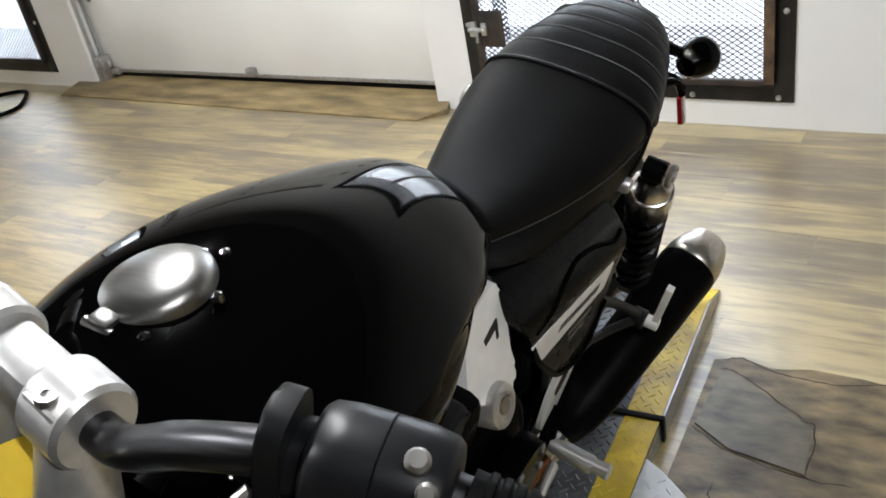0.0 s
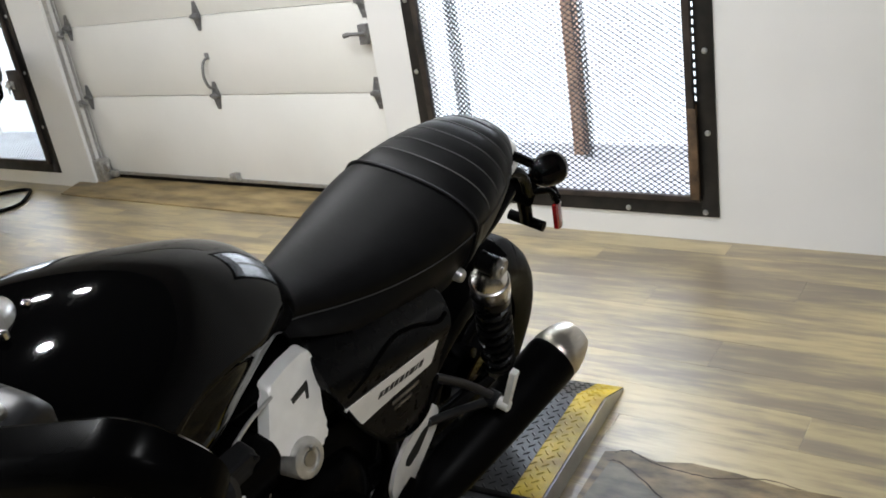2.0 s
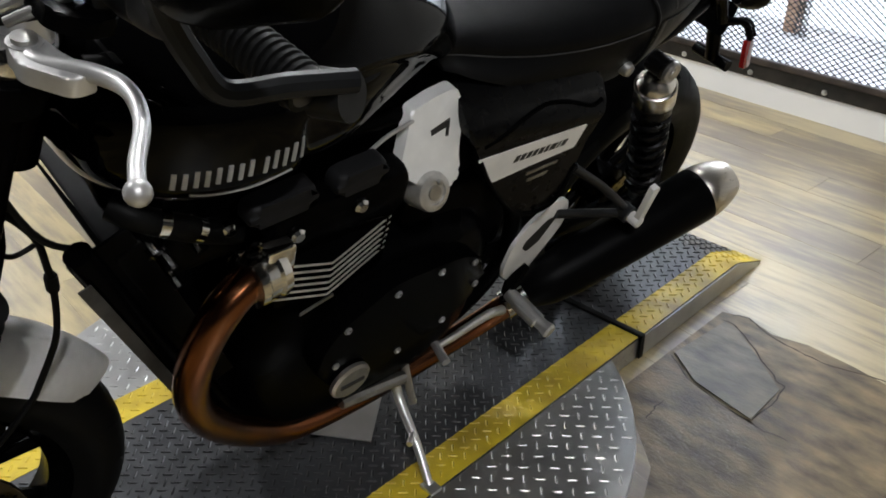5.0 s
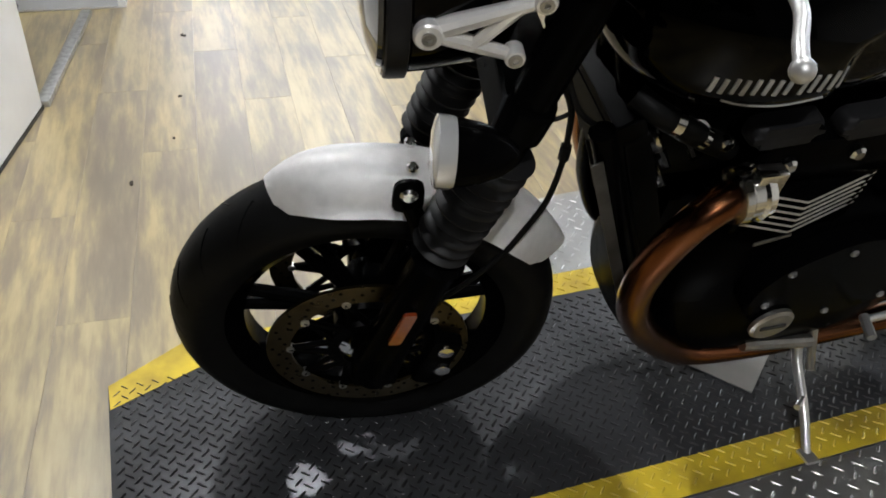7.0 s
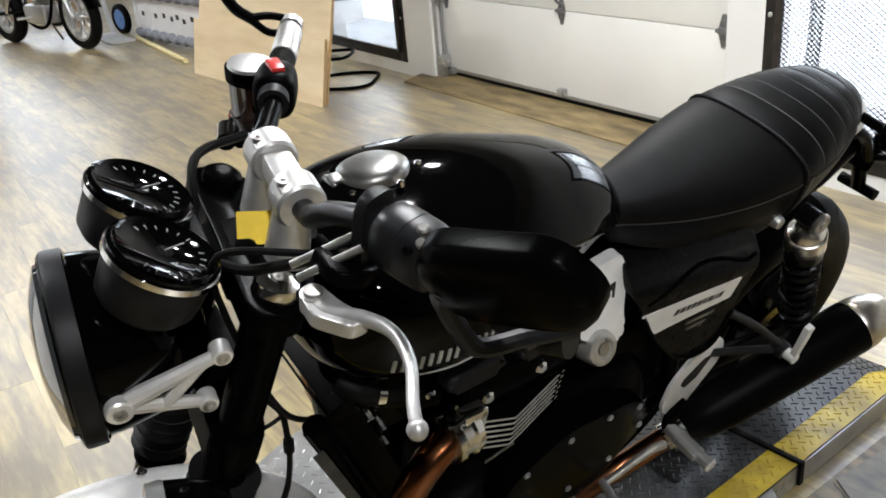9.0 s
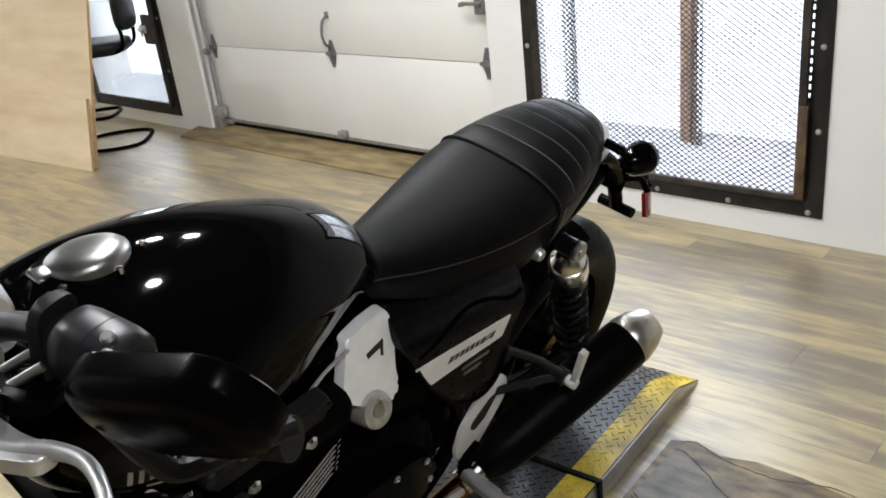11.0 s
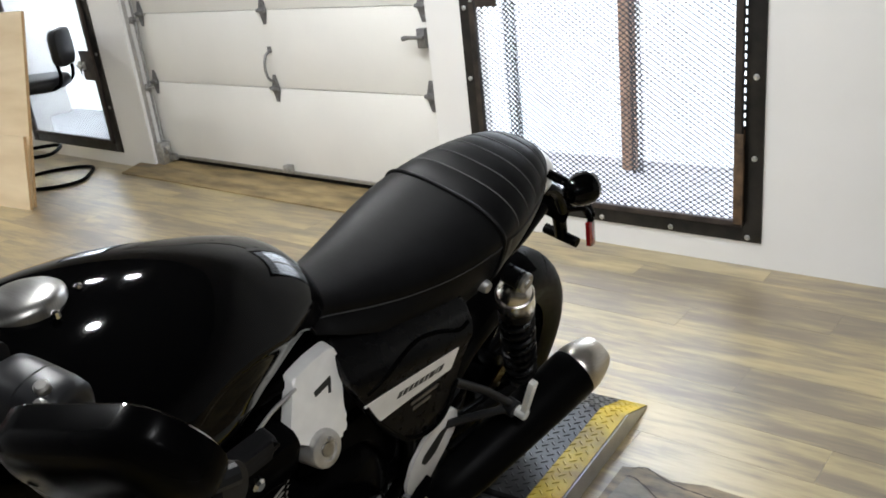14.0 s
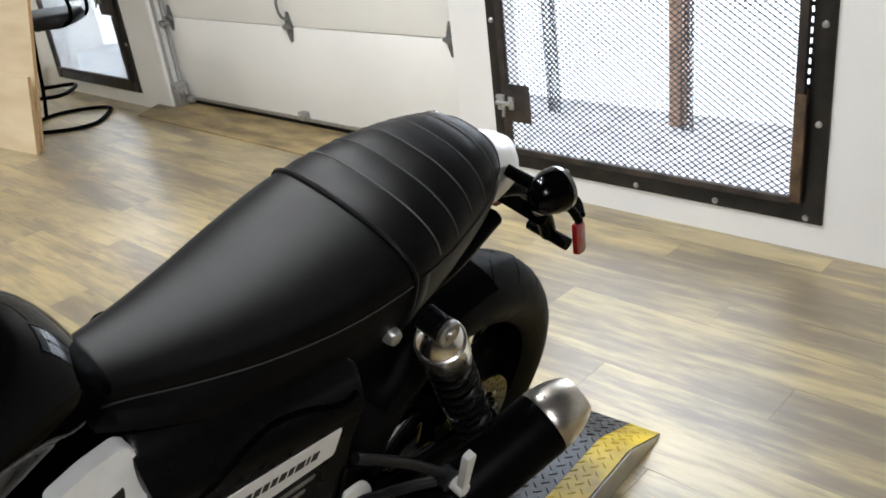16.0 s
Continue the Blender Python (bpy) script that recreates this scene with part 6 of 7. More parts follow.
# ---- frame
for s in (1, -1):
    bp("frame_tube", tube(B(), [(0.03 * s, -0.43, 0.86), (0.10 * s, -0.36, 0.80), (0.09 * s, -0.2, 0.785), (0.075 * s, 0.05, 0.775), (0.09 * s, 0.30, 0.775), (0.11 * s, 0.52, 0.79), (0.09 * s, 0.68, 0.82)], 0.015, 12), "satin", "black frame tube")
    bp("frame_tube", tube(B(), [(0.02 * s, -0.42, 0.82), (0.065 * s, -0.37, 0.62), (0.11 * s, -0.31, 0.40), (0.12 * s, -0.2, 0.25), (0.12 * s, 0.1, 0.22), (0.12 * s, 0.27, 0.30), (0.13 * s, 0.29, 0.45), (0.125 * s, 0.22, 0.62), (0.115 * s, 0.17, 0.77)], 0.016, 12), "satin", "black frame tube")
    bp("swingarm", tube(B(), [(0.10 * s, 0.22, 0.40), (0.105 * s, 0.45, 0.365), (0.108 * s, RY + 0.05, RR - 0.005)], lambda f: 0.026 - 0.006 * f, 14), "satin", "black tubular swingarm")
    top, bot = Vector((0.168 if s > 0 else -0.140, 0.467, 0.793)), Vector((0.163 * s, 0.650, 0.425))
    ax = (bot - top).normalized()
    L = (bot - top).length
    sh = bp("shock_absorber", tube(B(), [top, bot], 0.011, 12), "satin", "black twin shock with bright top cap")
    part("top_cap", lathe(B(), top, ax, [(0.024, 0.010), (0.026, 0.015), (0.044, 0.031), (0.047, 0.0325), (0.0475, 0.0315), (0.051, 0.0315), (0.0515, 0.0345), (0.053, 0.0365), (0.088, 0.0372), (0.090, 0.036), (0.090, 0.030)], 40), "capbright", sh, "polished cap")
    part("spring_seat", lathe(B(), top + ax * 0.09, ax, [(0.0, 0.0345), (0.026, 0.0345), (0.028, 0.033), (0.028, 0.02)], 32), "panelblack", sh)
    part("eye", lathe(B(), top - Vector((0.016, 0, 0)), (1, 0, 0), [(0, 0.011), (0, 0.0185), (0.032, 0.0185), (0.034, 0.017), (0.034, 0.011)], 24), "panelblack", sh)
    part("eye", lathe(B(), bot - Vector((0.018, 0, 0)), (1, 0, 0), [(0, 0.009), (0, 0.017), (0.036, 0.017), (0.036, 0.009)], 20), "steel", sh)
    part("top_bolt", lathe(B(), top + Vector(((0.022 if s > 0 else 0.012) * s, 0, 0)), (s, 0, 0), [(0, 0.0195), (0.006, 0.0195), (0.009, 0.017), (0.0075, 0.014), (0.0075, 0.009), (0.011, 0.008), (0.011, 0.001)], 24), "steel", sh)
    bm = B()
    u, v = ax.orthogonal().normalized(), ax.cross(ax.orthogonal().normalized())
    pts = []
    for i in range(8 * 14 + 1):
        f = i / (8 * 14)
        a = 2 * math.pi * i / 14
        pts.append(top + ax * (0.118 + (L - 0.173) * f) + (u * math.cos(a) + v * math.sin(a)) * 0.0300)
    tube(bm, pts, 0.0062, 8, curve=False)
    part("spring", bm, "panelblack", sh, "black coil spring")
    part("damper_body", lathe(B(), top + ax * 0.09, ax, [(0, 0.019), (L * 0.55, 0.019), (L * 0.56, 0.012)], 20), "matt", sh)
    part("lower_collar", lathe(B(), bot - ax * 0.055, ax, [(0, 0.030), (0.012, 0.030), (0.025, 0.018), (0.04, 0.016)], 24), "steel", sh)
bp("side_bolt", lathe(B(), (0.134, 0.420, 0.779), (1, 0, 0), [(0, 0.0125), (0.010, 0.0125), (0.016, 0.010), (0.018, 0.001)], 20), "alu", "domed silver frame bolt")

# rear inner fender and hugger
bm = B()
rows = []
for i in range(22):
    a = radians(20 + 118 * i / 21)
    rows.append([Vector((0.085 * u, RY + (RR + 0.03 - 0.02 * abs(u) ** 3) * math.cos(a), RR + (RR + 0.03 - 0.02 * abs(u) ** 3) * math.sin(a))) for u in [-1 + 2 * j / 8 for j in range(9)]])
skin(bm, rows[12:], closed=False, caps=False)
bmesh.ops.solidify(bm, geom=bm.faces[:], thickness=0.003)
bp("rear_fender", bm, "matt", "black plastic inner rear fender", smooth=60)

# ---- engine
eng = bp("crankcase", loft([(-0.275, 0.085, 0.42, 0.22, 3.0), (-0.245, 0.13, 0.52, 0.19, 3.4), (-0.15, 0.165, 0.57, 0.17, 3.6), (0.05, 0.17, 0.575, 0.17, 3.6), (0.18, 0.155, 0.56, 0.19, 3.4), (0.25, 0.12, 0.50, 0.25, 3.0)], 48), "satin", "black engine crankcase")
bm = box(B(), -0.145, 0.145, -0.235, -0.035, 0.54, 0.70, 0.02)
bp("cylinder_block", bm, "satin", "black finned cylinder block")
bm = box(B(), -0.155, 0.155, -0.265, -0.03, 0.66, 0.745, 0.022)
bp("cylinder_head", bm, "satin", "black cylinder head")
for s in (1, -1):
    for k in range(6):
        z = 0.586 + 0.0125 * k
        bm = B()
        out = [(0.02, -0.262), (0.150, -0.240), (0.176, -0.172), (0.170, -0.15), (0.140, -0.045), (0.02, -0.03)]
        slab(bm, [(x * s, y) for x, y in (out if s > 0 else out[::-1])], (0, 0, z), (1, 0, 0), (0, 1, 0), 0.0055)
        fin = bp("cooling_fin", bm, "satin", "black fin with machined bright edge", smooth=0)
        edge = [(x * s, y, z + 0.0027) for x, y in out[1:5]]
        part("fin_edge", tube(B(), edge, 0.0019, 6, curve=False), "bossmetal", fin, "bright machined edge")
    # camshaft cover with two ribs and bolts
    for y0, y1 in ((-0.29, -0.195), (-0.165, -0.085)):
        bm = slab(B(), rounded([(y0, 0.740), (y1, 0.746), (y1, 0.780), (y0, 0.774)], 0.014), (0.125 * s, 0, 0), (0, 1, 0), (0, 0, 1), 0.030 * s, 0.012, 4)
        bp("cam_cover", bm, "camgrey", "dark grey cam cover end")
    for x, y, z in ((0.125, -0.301, 0.727), (0.159, -0.224, 0.713), (0.156, -0.124, 0.718)):
        bp("head_bolt", lathe(B(), ((x - 0.006) * s, y, z), (s, 0, 0), [(0, 0.011), (0.010, 0.011), (0.014, 0.007), (0.014, 0.001)], 12), "chrome", "bright bolt head")
    # lower covers
    outl = rounded([(-0.150, 0.525), (-0.06, 0.575), (0.085, 0.562), (0.138, 0.52), (0.146, 0.465), (0.085, 0.405), (-0.02, 0.372), (-0.13, 0.372), (-0.18, 0.42), (-0.18, 0.48)], 0.03, 4)
    cov = bp("clutch_cover" if s < 0 else "alternator_cover", slab(B(), outl, (0.165 * s, 0, 0), (0, 1, 0), (0, 0, 1), 0.036 * s, 0.012, 3), "satin", "satin black engine cover")
    for y, z in ((-0.141, 0.517), (-0.055, 0.548), (0.03, 0.552), (0.105, 0.535), (0.125, 0.475), (0.07, 0.415), (-0.02, 0.392), (-0.15, 0.44)):
        part("screw", lathe(B(), (0.199 * s, y, z), (s, 0, 0), [(0, 0.0065), (0.004, 0.0065), (0.006, 0.0045), (0.003, 0.003)], 8), "hingegrey", cov)
    c = Vector((0.205 * s, -0.12, 0.392))
    oc = part("round_cap", lathe(B(), c, (s, 0, 0), [(0, 0.036), (0.006, 0.036), (0.010, 0.031), (0.010, 0.001)], 28), "steel", cov, "round polished timing cap")
    part("slot", box(B(), -0.002, 0.002, -0.022, 0.022, -0.004, 0.004, 0.001, Matrix.Translation(c + Vector((0.0105 * s, 0, 0)))), "dark_marks", oc)
    bm = slab(B(), [(-0.205, 0.553), (-0.15, 0.566), (-0.152, 0.571), (-0.205, 0.559)], (0.1665 * s, 0, 0), (0, 1, 0), (0, 0, 1), 0.002 * s)
    bp("engine_badge", bm, "steel", "thin bright engine badge", smooth=0)
# radiator and its frame
bm = B()
rad_o, rad_v = Vector((0, -0.344, 0.40)), Vector((0, -0.180, 0.432)).normalized()
slab(bm, rounded([(-0.115, 0.0), (0.115, 0.0), (0.115, 0.36), (-0.115, 0.36)], 0.01), rad_o + Vector((0, 0.078, 0.015)), (1, 0, 0), tuple(rad_v), 0.035, 0.004)
rad = bp("radiator", bm, "matt", "slim black radiator")
bm = B()
for i in range(44):
    h = 0.02 + 0.33 * i / 43
    p = rad_o + rad_v * h + Vector((0, 0.041, -0.002))
    tube(bm, [p + Vector((-0.1, 0, 0)), p + Vector((0.1, 0, 0))], 0.0018, 4)
tagged(part("fin", bm, "matt", rad, smooth=0), kind="stuff")
for s in (1, -1):
    back = 0.020 if s > 0 else 0.062
    part("side_tank", tube(B(), [rad_o + Vector((0.122 * s, back, 0.005)), rad_o + rad_v * (0.40 if s > 0 else 0.36) + Vector((0.122 * s, back, 0))], 0.016, 12), "satin", rad)
part("side_plate", box(B(), 0.1375, 0.1405, -0.006, 0.010, 0.0, 0.36, 0.001, Matrix.Translation(rad_o) @ Matrix.Rotation(math.atan2(0.180, 0.432), 4, "X")), "radside", rad, "pale scuffed radiator side plate")
part("inner_cowl", box(B(), 0.106, 0.112, 0.0, 0.075, 0.0, 0.37, 0.002, Matrix.Translation(rad_o) @ Matrix.Rotation(math.atan2(0.180, 0.432), 4, "X")), "matt", rad)
bp("air_box", box(B(), -0.085, 0.085, -0.365, -0.20, 0.62, 0.80, 0.02), "matt", "black plastic housing behind the radiator")
bp("oil_cooler", box(B(), -0.07, 0.07, -0.29, -0.23, 0.36, 0.55, 0.015), "matt", "dark oil cooler and hoses")
bp("coolant_hose", tube(B(), [(0.085, -0.425, 0.785), (0.11, -0.40, 0.775), (0.12, -0.34, 0.74), (0.11, -0.28, 0.70)], 0.016, 12), "rubber", "black coolant hose")
bp("hose_clip", lathe(B(), (0.115, -0.385, 0.768), (0.3, 1, -0.35), [(0, 0.0175), (0.011, 0.0175)], 16), "chrome", "bright hose clip")
bp("hose_clip", lathe(B(), (0.119, -0.345, 0.745), (0.0, 1, -0.7), [(0, 0.0175), (0.011, 0.0175)], 16), "chrome", "bright hose clip")
bp("pivot_plate", box(B(), -0.105, 0.105, 0.02, 0.30, 0.26, 0.61, 0.02), "matt", "black frame pivot casting")
bp("battery_box", box(B(), -0.06, 0.085, -0.05, 0.36, 0.60, 0.795, 0.02), "matt", "black plastic body under tank and seat")
for y, z, r in ((-0.395, 0.735, 0.010), (-0.372, 0.700, 0.008), (-0.365, 0.665, 0.007), (-0.352, 0.742, 0.008), (-0.335, 0.715, 0.009)):
    bp("hose_union", tube(B(), [(0.095, y, z), (0.122, y + 0.004, z - 0.012)], r, 10), "chrome", "small bright hose union")
# headers
for s in (1, -1):
    pts = [(0.172 * s, -0.255, 0.690), (0.182 * s, -0.305, 0.692), (0.190 * s, -0.352, 0.655), (0.190 * s, -0.378, 0.58), (0.182 * s, -0.372, 0.49), (0.170 * s, -0.335, 0.40), (0.155 * s, -0.265, 0.30), (0.14 * s, -0.16, 0.205), (0.135 * s, 0.0, 0.175), (0.14 * s, 0.2, 0.20), (0.165 * s, 0.31, 0.272)]
    if s < 0:
        pts = [(x * 0.8, y + 0.05 * (y < -0.2), z) for x, y, z in pts]
    hd = bp("exhaust_header", tube(B(), pts, 0.0235, 20, step=8), "header", "heat-tinted copper-brown exhaust header")
    c = Vector((0.176 if s > 0 else -0.141, -0.275 if s > 0 else -0.225, 0.690))
    bm = lathe(B(), c, (0.1 * s, -1, 0.0), [(-0.012, 0.030), (-0.012, 0.036), (0.0, 0.038), (0.004, 0.034), (0.018, 0.034), (0.022, 0.037), (0.032, 0.036), (0.034, 0.028)], 24)
    box(bm, -0.012, 0.012, -0.02, 0.02, -0.045, 0.045, 0.004, Matrix.Translation(c + Vector((0.004 * s, 0.008, 0))))
    part("flange_clamp", bm, "chrome", hd, "bright finned header clamp")
    # muffler
    a, b = Vector((0.172 * s, 0.345, 0.292)), Vector((0.245 * s, 0.72, 0.465))
    ax = (b - a).normalized()
    L = (b - a).length
    mf = bp("muffler", lathe(B(), a, ax, [(0.0, 0.027), (0.012, 0.034), (0.05, 0.046), (0.10, 0.052), (L - 0.01, 0.0575), (L, 0.0565)], 36), "matt", "matt black megaphone muffler")
    part("collar", lathe(B(), a - ax * 0.045, ax, [(0, 0.0255), (0, 0.0285), (0.046, 0.0285), (0.046, 0.026)], 28), "chrome", mf, "bright steel collar")
    part("end_cap", lathe(B(), b, ax, [(0.0, 0.056), (0.004, 0.0572), (0.02, 0.056), (0.045, 0.050), (0.065, 0.042), (0.075, 0.036), (0.076, 0.032), (0.07, 0.029), (0.03, 0.028), (0.03, 0.001)], 36), "conemetal", mf, "brushed stainless end cone")
    # foot controls and heel guards
    outl = rounded([(0.402, 0.500), (0.385, 0.517), (0.350, 0.518), (0.300, 0.484), (0.276, 0.440), (0.272, 0.385), (0.284, 0.352), (0.325, 0.333), (0.345, 0.338), (0.392, 0.412), (0.412, 0.449)], 0.010, 3)
    hg = bp("heel_guard", slab(B(), outl, (0.146 * s, 0, 0), (0, 1, 0), (0, 0, 1), 0.008 * s, 0.002), "cover", "brushed aluminium heel guard with slot")
    # Dark inlay painted for the shade inside the guard's opening.
    part("slot", slab(B(), rounded([(0.378, 0.478), (0.352, 0.478), (0.308, 0.440), (0.306, 0.425), (0.322, 0.410), (0.350, 0.425)], 0.006), (0.1545 * s, 0, 0), (0, 1, 0), (0, 0, 1), 0.0008 * s), "dark_marks", hg, smooth=0)
    bm = lathe(B(), (0.175 * s, 0.285, 0.335), (1 * s, 0.08, -0.06), [(0, 0.012), (0.01, 0.014), (0.09, 0.012), (0.105, 0.015), (0.11, 0.012)], 16)
    box(bm, -0.01, 0.05, -0.016, 0.016, -0.009, 0.009, 0.004, Matrix.Translation((0.205 * s + (-0.04 if s < 0 else 0), 0.289, 0.331)))
    fp = bp("foot_peg", bm, "alu", "ribbed aluminium foot peg")
    bm = tube(B(), [(0.15 * s, 0.34, 0.36), (0.165 * s, 0.30, 0.34), (0.175 * s, 0.285, 0.335)], 0.014, 10)
    part("bracket", bm, "satin", fp)
    if s > 0:
        bm = tube(B(), [(0.20, 0.245, 0.335), (0.205, 0.20, 0.355), (0.21, 0.15, 0.362), (0.215, 0.10, 0.365), (0.22, 0.06, 0.372)], lambda f: 0.009 - 0.003 * f, 10)
        tube(bm, [(0.215, 0.055, 0.375), (0.255, 0.045, 0.376)], 0.008, 10)
        bp("gear_lever", bm, "alu", "aluminium gear lever")
    bm = tube(B(), [(0.160 * s, 0.355, 0.605), (0.185 * s, 0.435, 0.550), (0.215 * s, 0.502, 0.492)], 0.0085, 12)
    tube(bm, [(0.155 * s, 0.37, 0.485), (0.180 * s, 0.44, 0.478), (0.215 * s, 0.502, 0.482)], 0.0085, 12)
    lathe(bm, (0.205 * s, 0.503, 0.485), (s, 0, 0), [(0, 0.001), (0, 0.018), (0.022, 0.018), (0.024, 0.016), (0.024, 0.001)], 20)
    hb = bp("pillion_hanger", bm, "switchgrey", "black tubular pillion hanger")
    bm = slab(B(), rounded([(-0.007, 0.0), (0.007, 0.0), (0.0095, 0.092), (0.005, 0.100), (-0.0095, 0.098)], 0.004), (0.238 * s, 0.507, 0.482), (0.0, 0.99, 0.12), (0.06 * s, -0.12, 0.99), 0.012 * s, 0.002)
    lathe(bm, (0.226 * s, 0.506, 0.484), (s, 0, 0), [(0, 0.012), (0.024, 0.012), (0.026, 0.010), (0.026, 0.001)], 16)
    part("folded_peg", bm, "cover", hb, "folded aluminium pillion peg")
# side stand
bm = tube(B(), [(0.150, 0.055, 0.215), (0.185, 0.052, 0.175), (0.262, 0.035, 0.150), (0.330, 0.018, 0.118)], lambda f: 0.0100 - 0.002 * f, 12)
box(bm, -0.016, 0.018, -0.013, 0.013, -0.004, 0.004, 0.003, Matrix.Translation((0.335, 0.016, 0.1215)) @ Matrix.Rotation(radians(-LEAN), 4, "Y"))
tube(bm, [(0.245, 0.04, 0.158), (0.262, 0.015, 0.163)], 0.006, 8)
ss = bp("side_stand", bm, "alu", "bare metal side stand resting on the runway")
part("spring", tube(B(), [(0.15, 0.075, 0.235), (0.20, 0.072, 0.17)], 0.008, 10), "steel", ss)
bp("stand_bracket", tube(B(), [(0.16, -0.075, 0.235), (0.17, 0.06, 0.225)], 0.012, 10), "steel", "plain steel stand stop bar")
# cables
for pts, r in (([(0.14, -0.47, 1.07), (0.10, -0.56, 1.06), (0.075, -0.55, 0.95), (0.09, -0.50, 0.80), (0.075, -0.44, 0.74)], 0.004),
               ([(0.09, -0.545, 0.855), (0.082, -0.52, 0.822), (0.078, -0.506, 0.80), (0.072, -0.493, 0.769), (0.069, -0.487, 0.726), (0.067, -0.484, 0.70), (0.065, -0.484, 0.651), (0.064, -0.488, 0.61), (0.064, -0.498, 0.576), (0.066, -0.514, 0.537), (0.068, -0.53, 0.505), (0.085, -0.58, 0.46), (0.09, -0.64, 0.40)], 0.0042),
               ([(0.085, -0.548, 0.79), (0.079, -0.534, 0.773), (0.076, -0.520, 0.760), (0.073, -0.504, 0.762), (0.071, -0.491, 0.769)], 0.0030),
               ([(0.067, -0.485, 0.712), (0.0665, -0.484, 0.69)], 0.0075),
               ([(-0.20, -0.45, 1.01), (-0.13, -0.53, 1.03), (-0.06, -0.54, 0.98), (-0.04, -0.52, 0.88)], 0.006),
               ([(0.16, -0.45, 1.08), (0.12, -0.53, 1.05), (0.03, -0.545, 0.99), (0.02, -0.50, 0.90)], 0.006)):
    bp("cable", tube(B(), pts, r, 8), "rubber", "black rubber-covered cable", front=True)
# brake calipers
for s in (1, -1):
    bm = box(B(), 0.062 * s - 0.028, 0.062 * s + 0.03, 0.085, 0.135, -0.065, 0.055, 0.012, Matrix.Translation((0.012 * s, FY, RF + 0.01)) @ Matrix.Rotation(radians(-14), 4, "X"))
    cal = bp("brake_caliper", bm, "satin", "black radial brake caliper", front=True)
    for z in (-0.03, 0.02):
        bm = lathe(B(), (0.102 * s, FY + 0.115, RF + z), (s, 0, 0), [(0, 0.012), (0.006, 0.012), (0.007, 0.001)], 14)
        part("bolt", steered(bm), "chrome", cal)

# ---------------------------------------------------------------- things by the long wall
def sheet(name, a, b, lean, high, thick, material, label, edge="plyedge"):
    """A board standing on the floor from a to b, leaning back by lean metres at its top."""
    a, b = Vector((*a, 0)), Vector((*b, 0))
    u = (b - a).normalized()
    back = Vector((0, 0, 1)).cross(u)
    v = (Vector((0, 0, 1)) * math.sqrt(high * high - lean * lean) + back * lean) / high
    ob = empty(name, pose(0, 0, 0), label, "plywood")
    w = (b - a).length
    part("face", slab(B(), [(0, 0), (w, 0), (w, high), (0, high)], a + Vector((0, 0, 0.002)), tuple(u), tuple(v), -thick), material, ob, smooth=0)
    part("cut_edge", slab(B(), [(w + 0.0005, 0.001), (w + 0.003, 0.001), (w + 0.003, high), (w + 0.0005, high)], a + Vector((0, 0, 0.002)), tuple(u), tuple(v), -thick), edge, ob, "layered cut edge", smooth=0)
    return ob


sheet("plywood_sheet", (-5.83, 1.525), (-3.93, 1.665), 0.26, 1.13, 0.018, "ply", "large pale plywood sheet leaning back in front of the window")
sheet("plywood_board", (-5.80, 1.485), (-3.90, 1.625), 0.085, 0.43, 0.018, "ply", "lower plywood board leaning on a larger sheet")


def drafting_chair(m):
    ch = empty("drafting_chair", m, "black vinyl cantilever drafting chair on a tubular sled base", "chair")
    pts = [(0.22, 0.0, 0.012), (0.20, -0.17, 0.012), (0.08, -0.24, 0.012), (-0.12, -0.22, 0.012), (-0.22, -0.10, 0.012), (-0.22, 0.10, 0.012), (-0.12, 0.22, 0.012), (0.08, 0.24, 0.012), (0.20, 0.17, 0.012), (0.22, 0.0, 0.012)]
    part("floor_loop", tube(B(), pts, 0.012, 10), "satin", ch, "black tubular floor loop")
    for s in (1, -1):
        part("leg", tube(B(), [(-0.20, 0.13 * s, 0.014), (-0.17, 0.14 * s, 0.2), (-0.15, 0.15 * s, 0.40), (-0.13, 0.17 * s, 0.59)], 0.012, 10), "satin", ch)
        part("back_upright", tube(B(), [(0.02, 0.17 * s, 0.60), (0.20, 0.17 * s, 0.61), (0.24, 0.16 * s, 0.68), (0.23, 0.15 * s, 0.78), (0.24, 0.13 * s, 0.92)], 0.012, 10), "satin", ch)
    part("footrest", tube(B(), [(-0.175, -0.14, 0.2), (0.02, -0.15, 0.2), (0.06, 0, 0.2), (0.02, 0.15, 0.2), (-0.175, 0.14, 0.2)], 0.012, 10), "satin", ch, "tubular foot ring")
    bm = B()
    skin(bm, [ring((0, 0, z), (1, 0, 0), (0, 1, 0), 0.23 * g, 0.22 * g, 36, 3.4) for z, g in ((0.595, 0.9), (0.605, 1.0), (0.64, 1.02), (0.665, 0.97), (0.675, 0.8), (0.678, 0.3))])
    part("seat", bm, "fabric", ch, "padded black vinyl seat", smooth=60)
    bm = B()
    skin(bm, [ring((0.245 + d, 0, 0.84), (0, 1, 0), (0, 0, 1), 0.20 * g, 0.115 * g, 36, 4) for d, g in ((0.03, 0.93), (0.025, 1.0), (-0.005, 1.0), (-0.025, 0.93), (-0.03, 0.5))])
    part("backrest", bm, "fabric", ch, "padded black vinyl backrest", smooth=60)
    return ch


drafting_chair(pose(-4.40, 2.09, 0.0, 0, 0, 46))

rack = empty("parts_crate", pose(-7.2, 1.86, 0, 0, 0, 4), "white moulded crate panel with grey padded edges", "crate")
bm = box(B(), -0.78, 0.78, -0.02, 0.02, 0.05, 0.66, 0.01)
part("panel", bm, "whitep", rack)
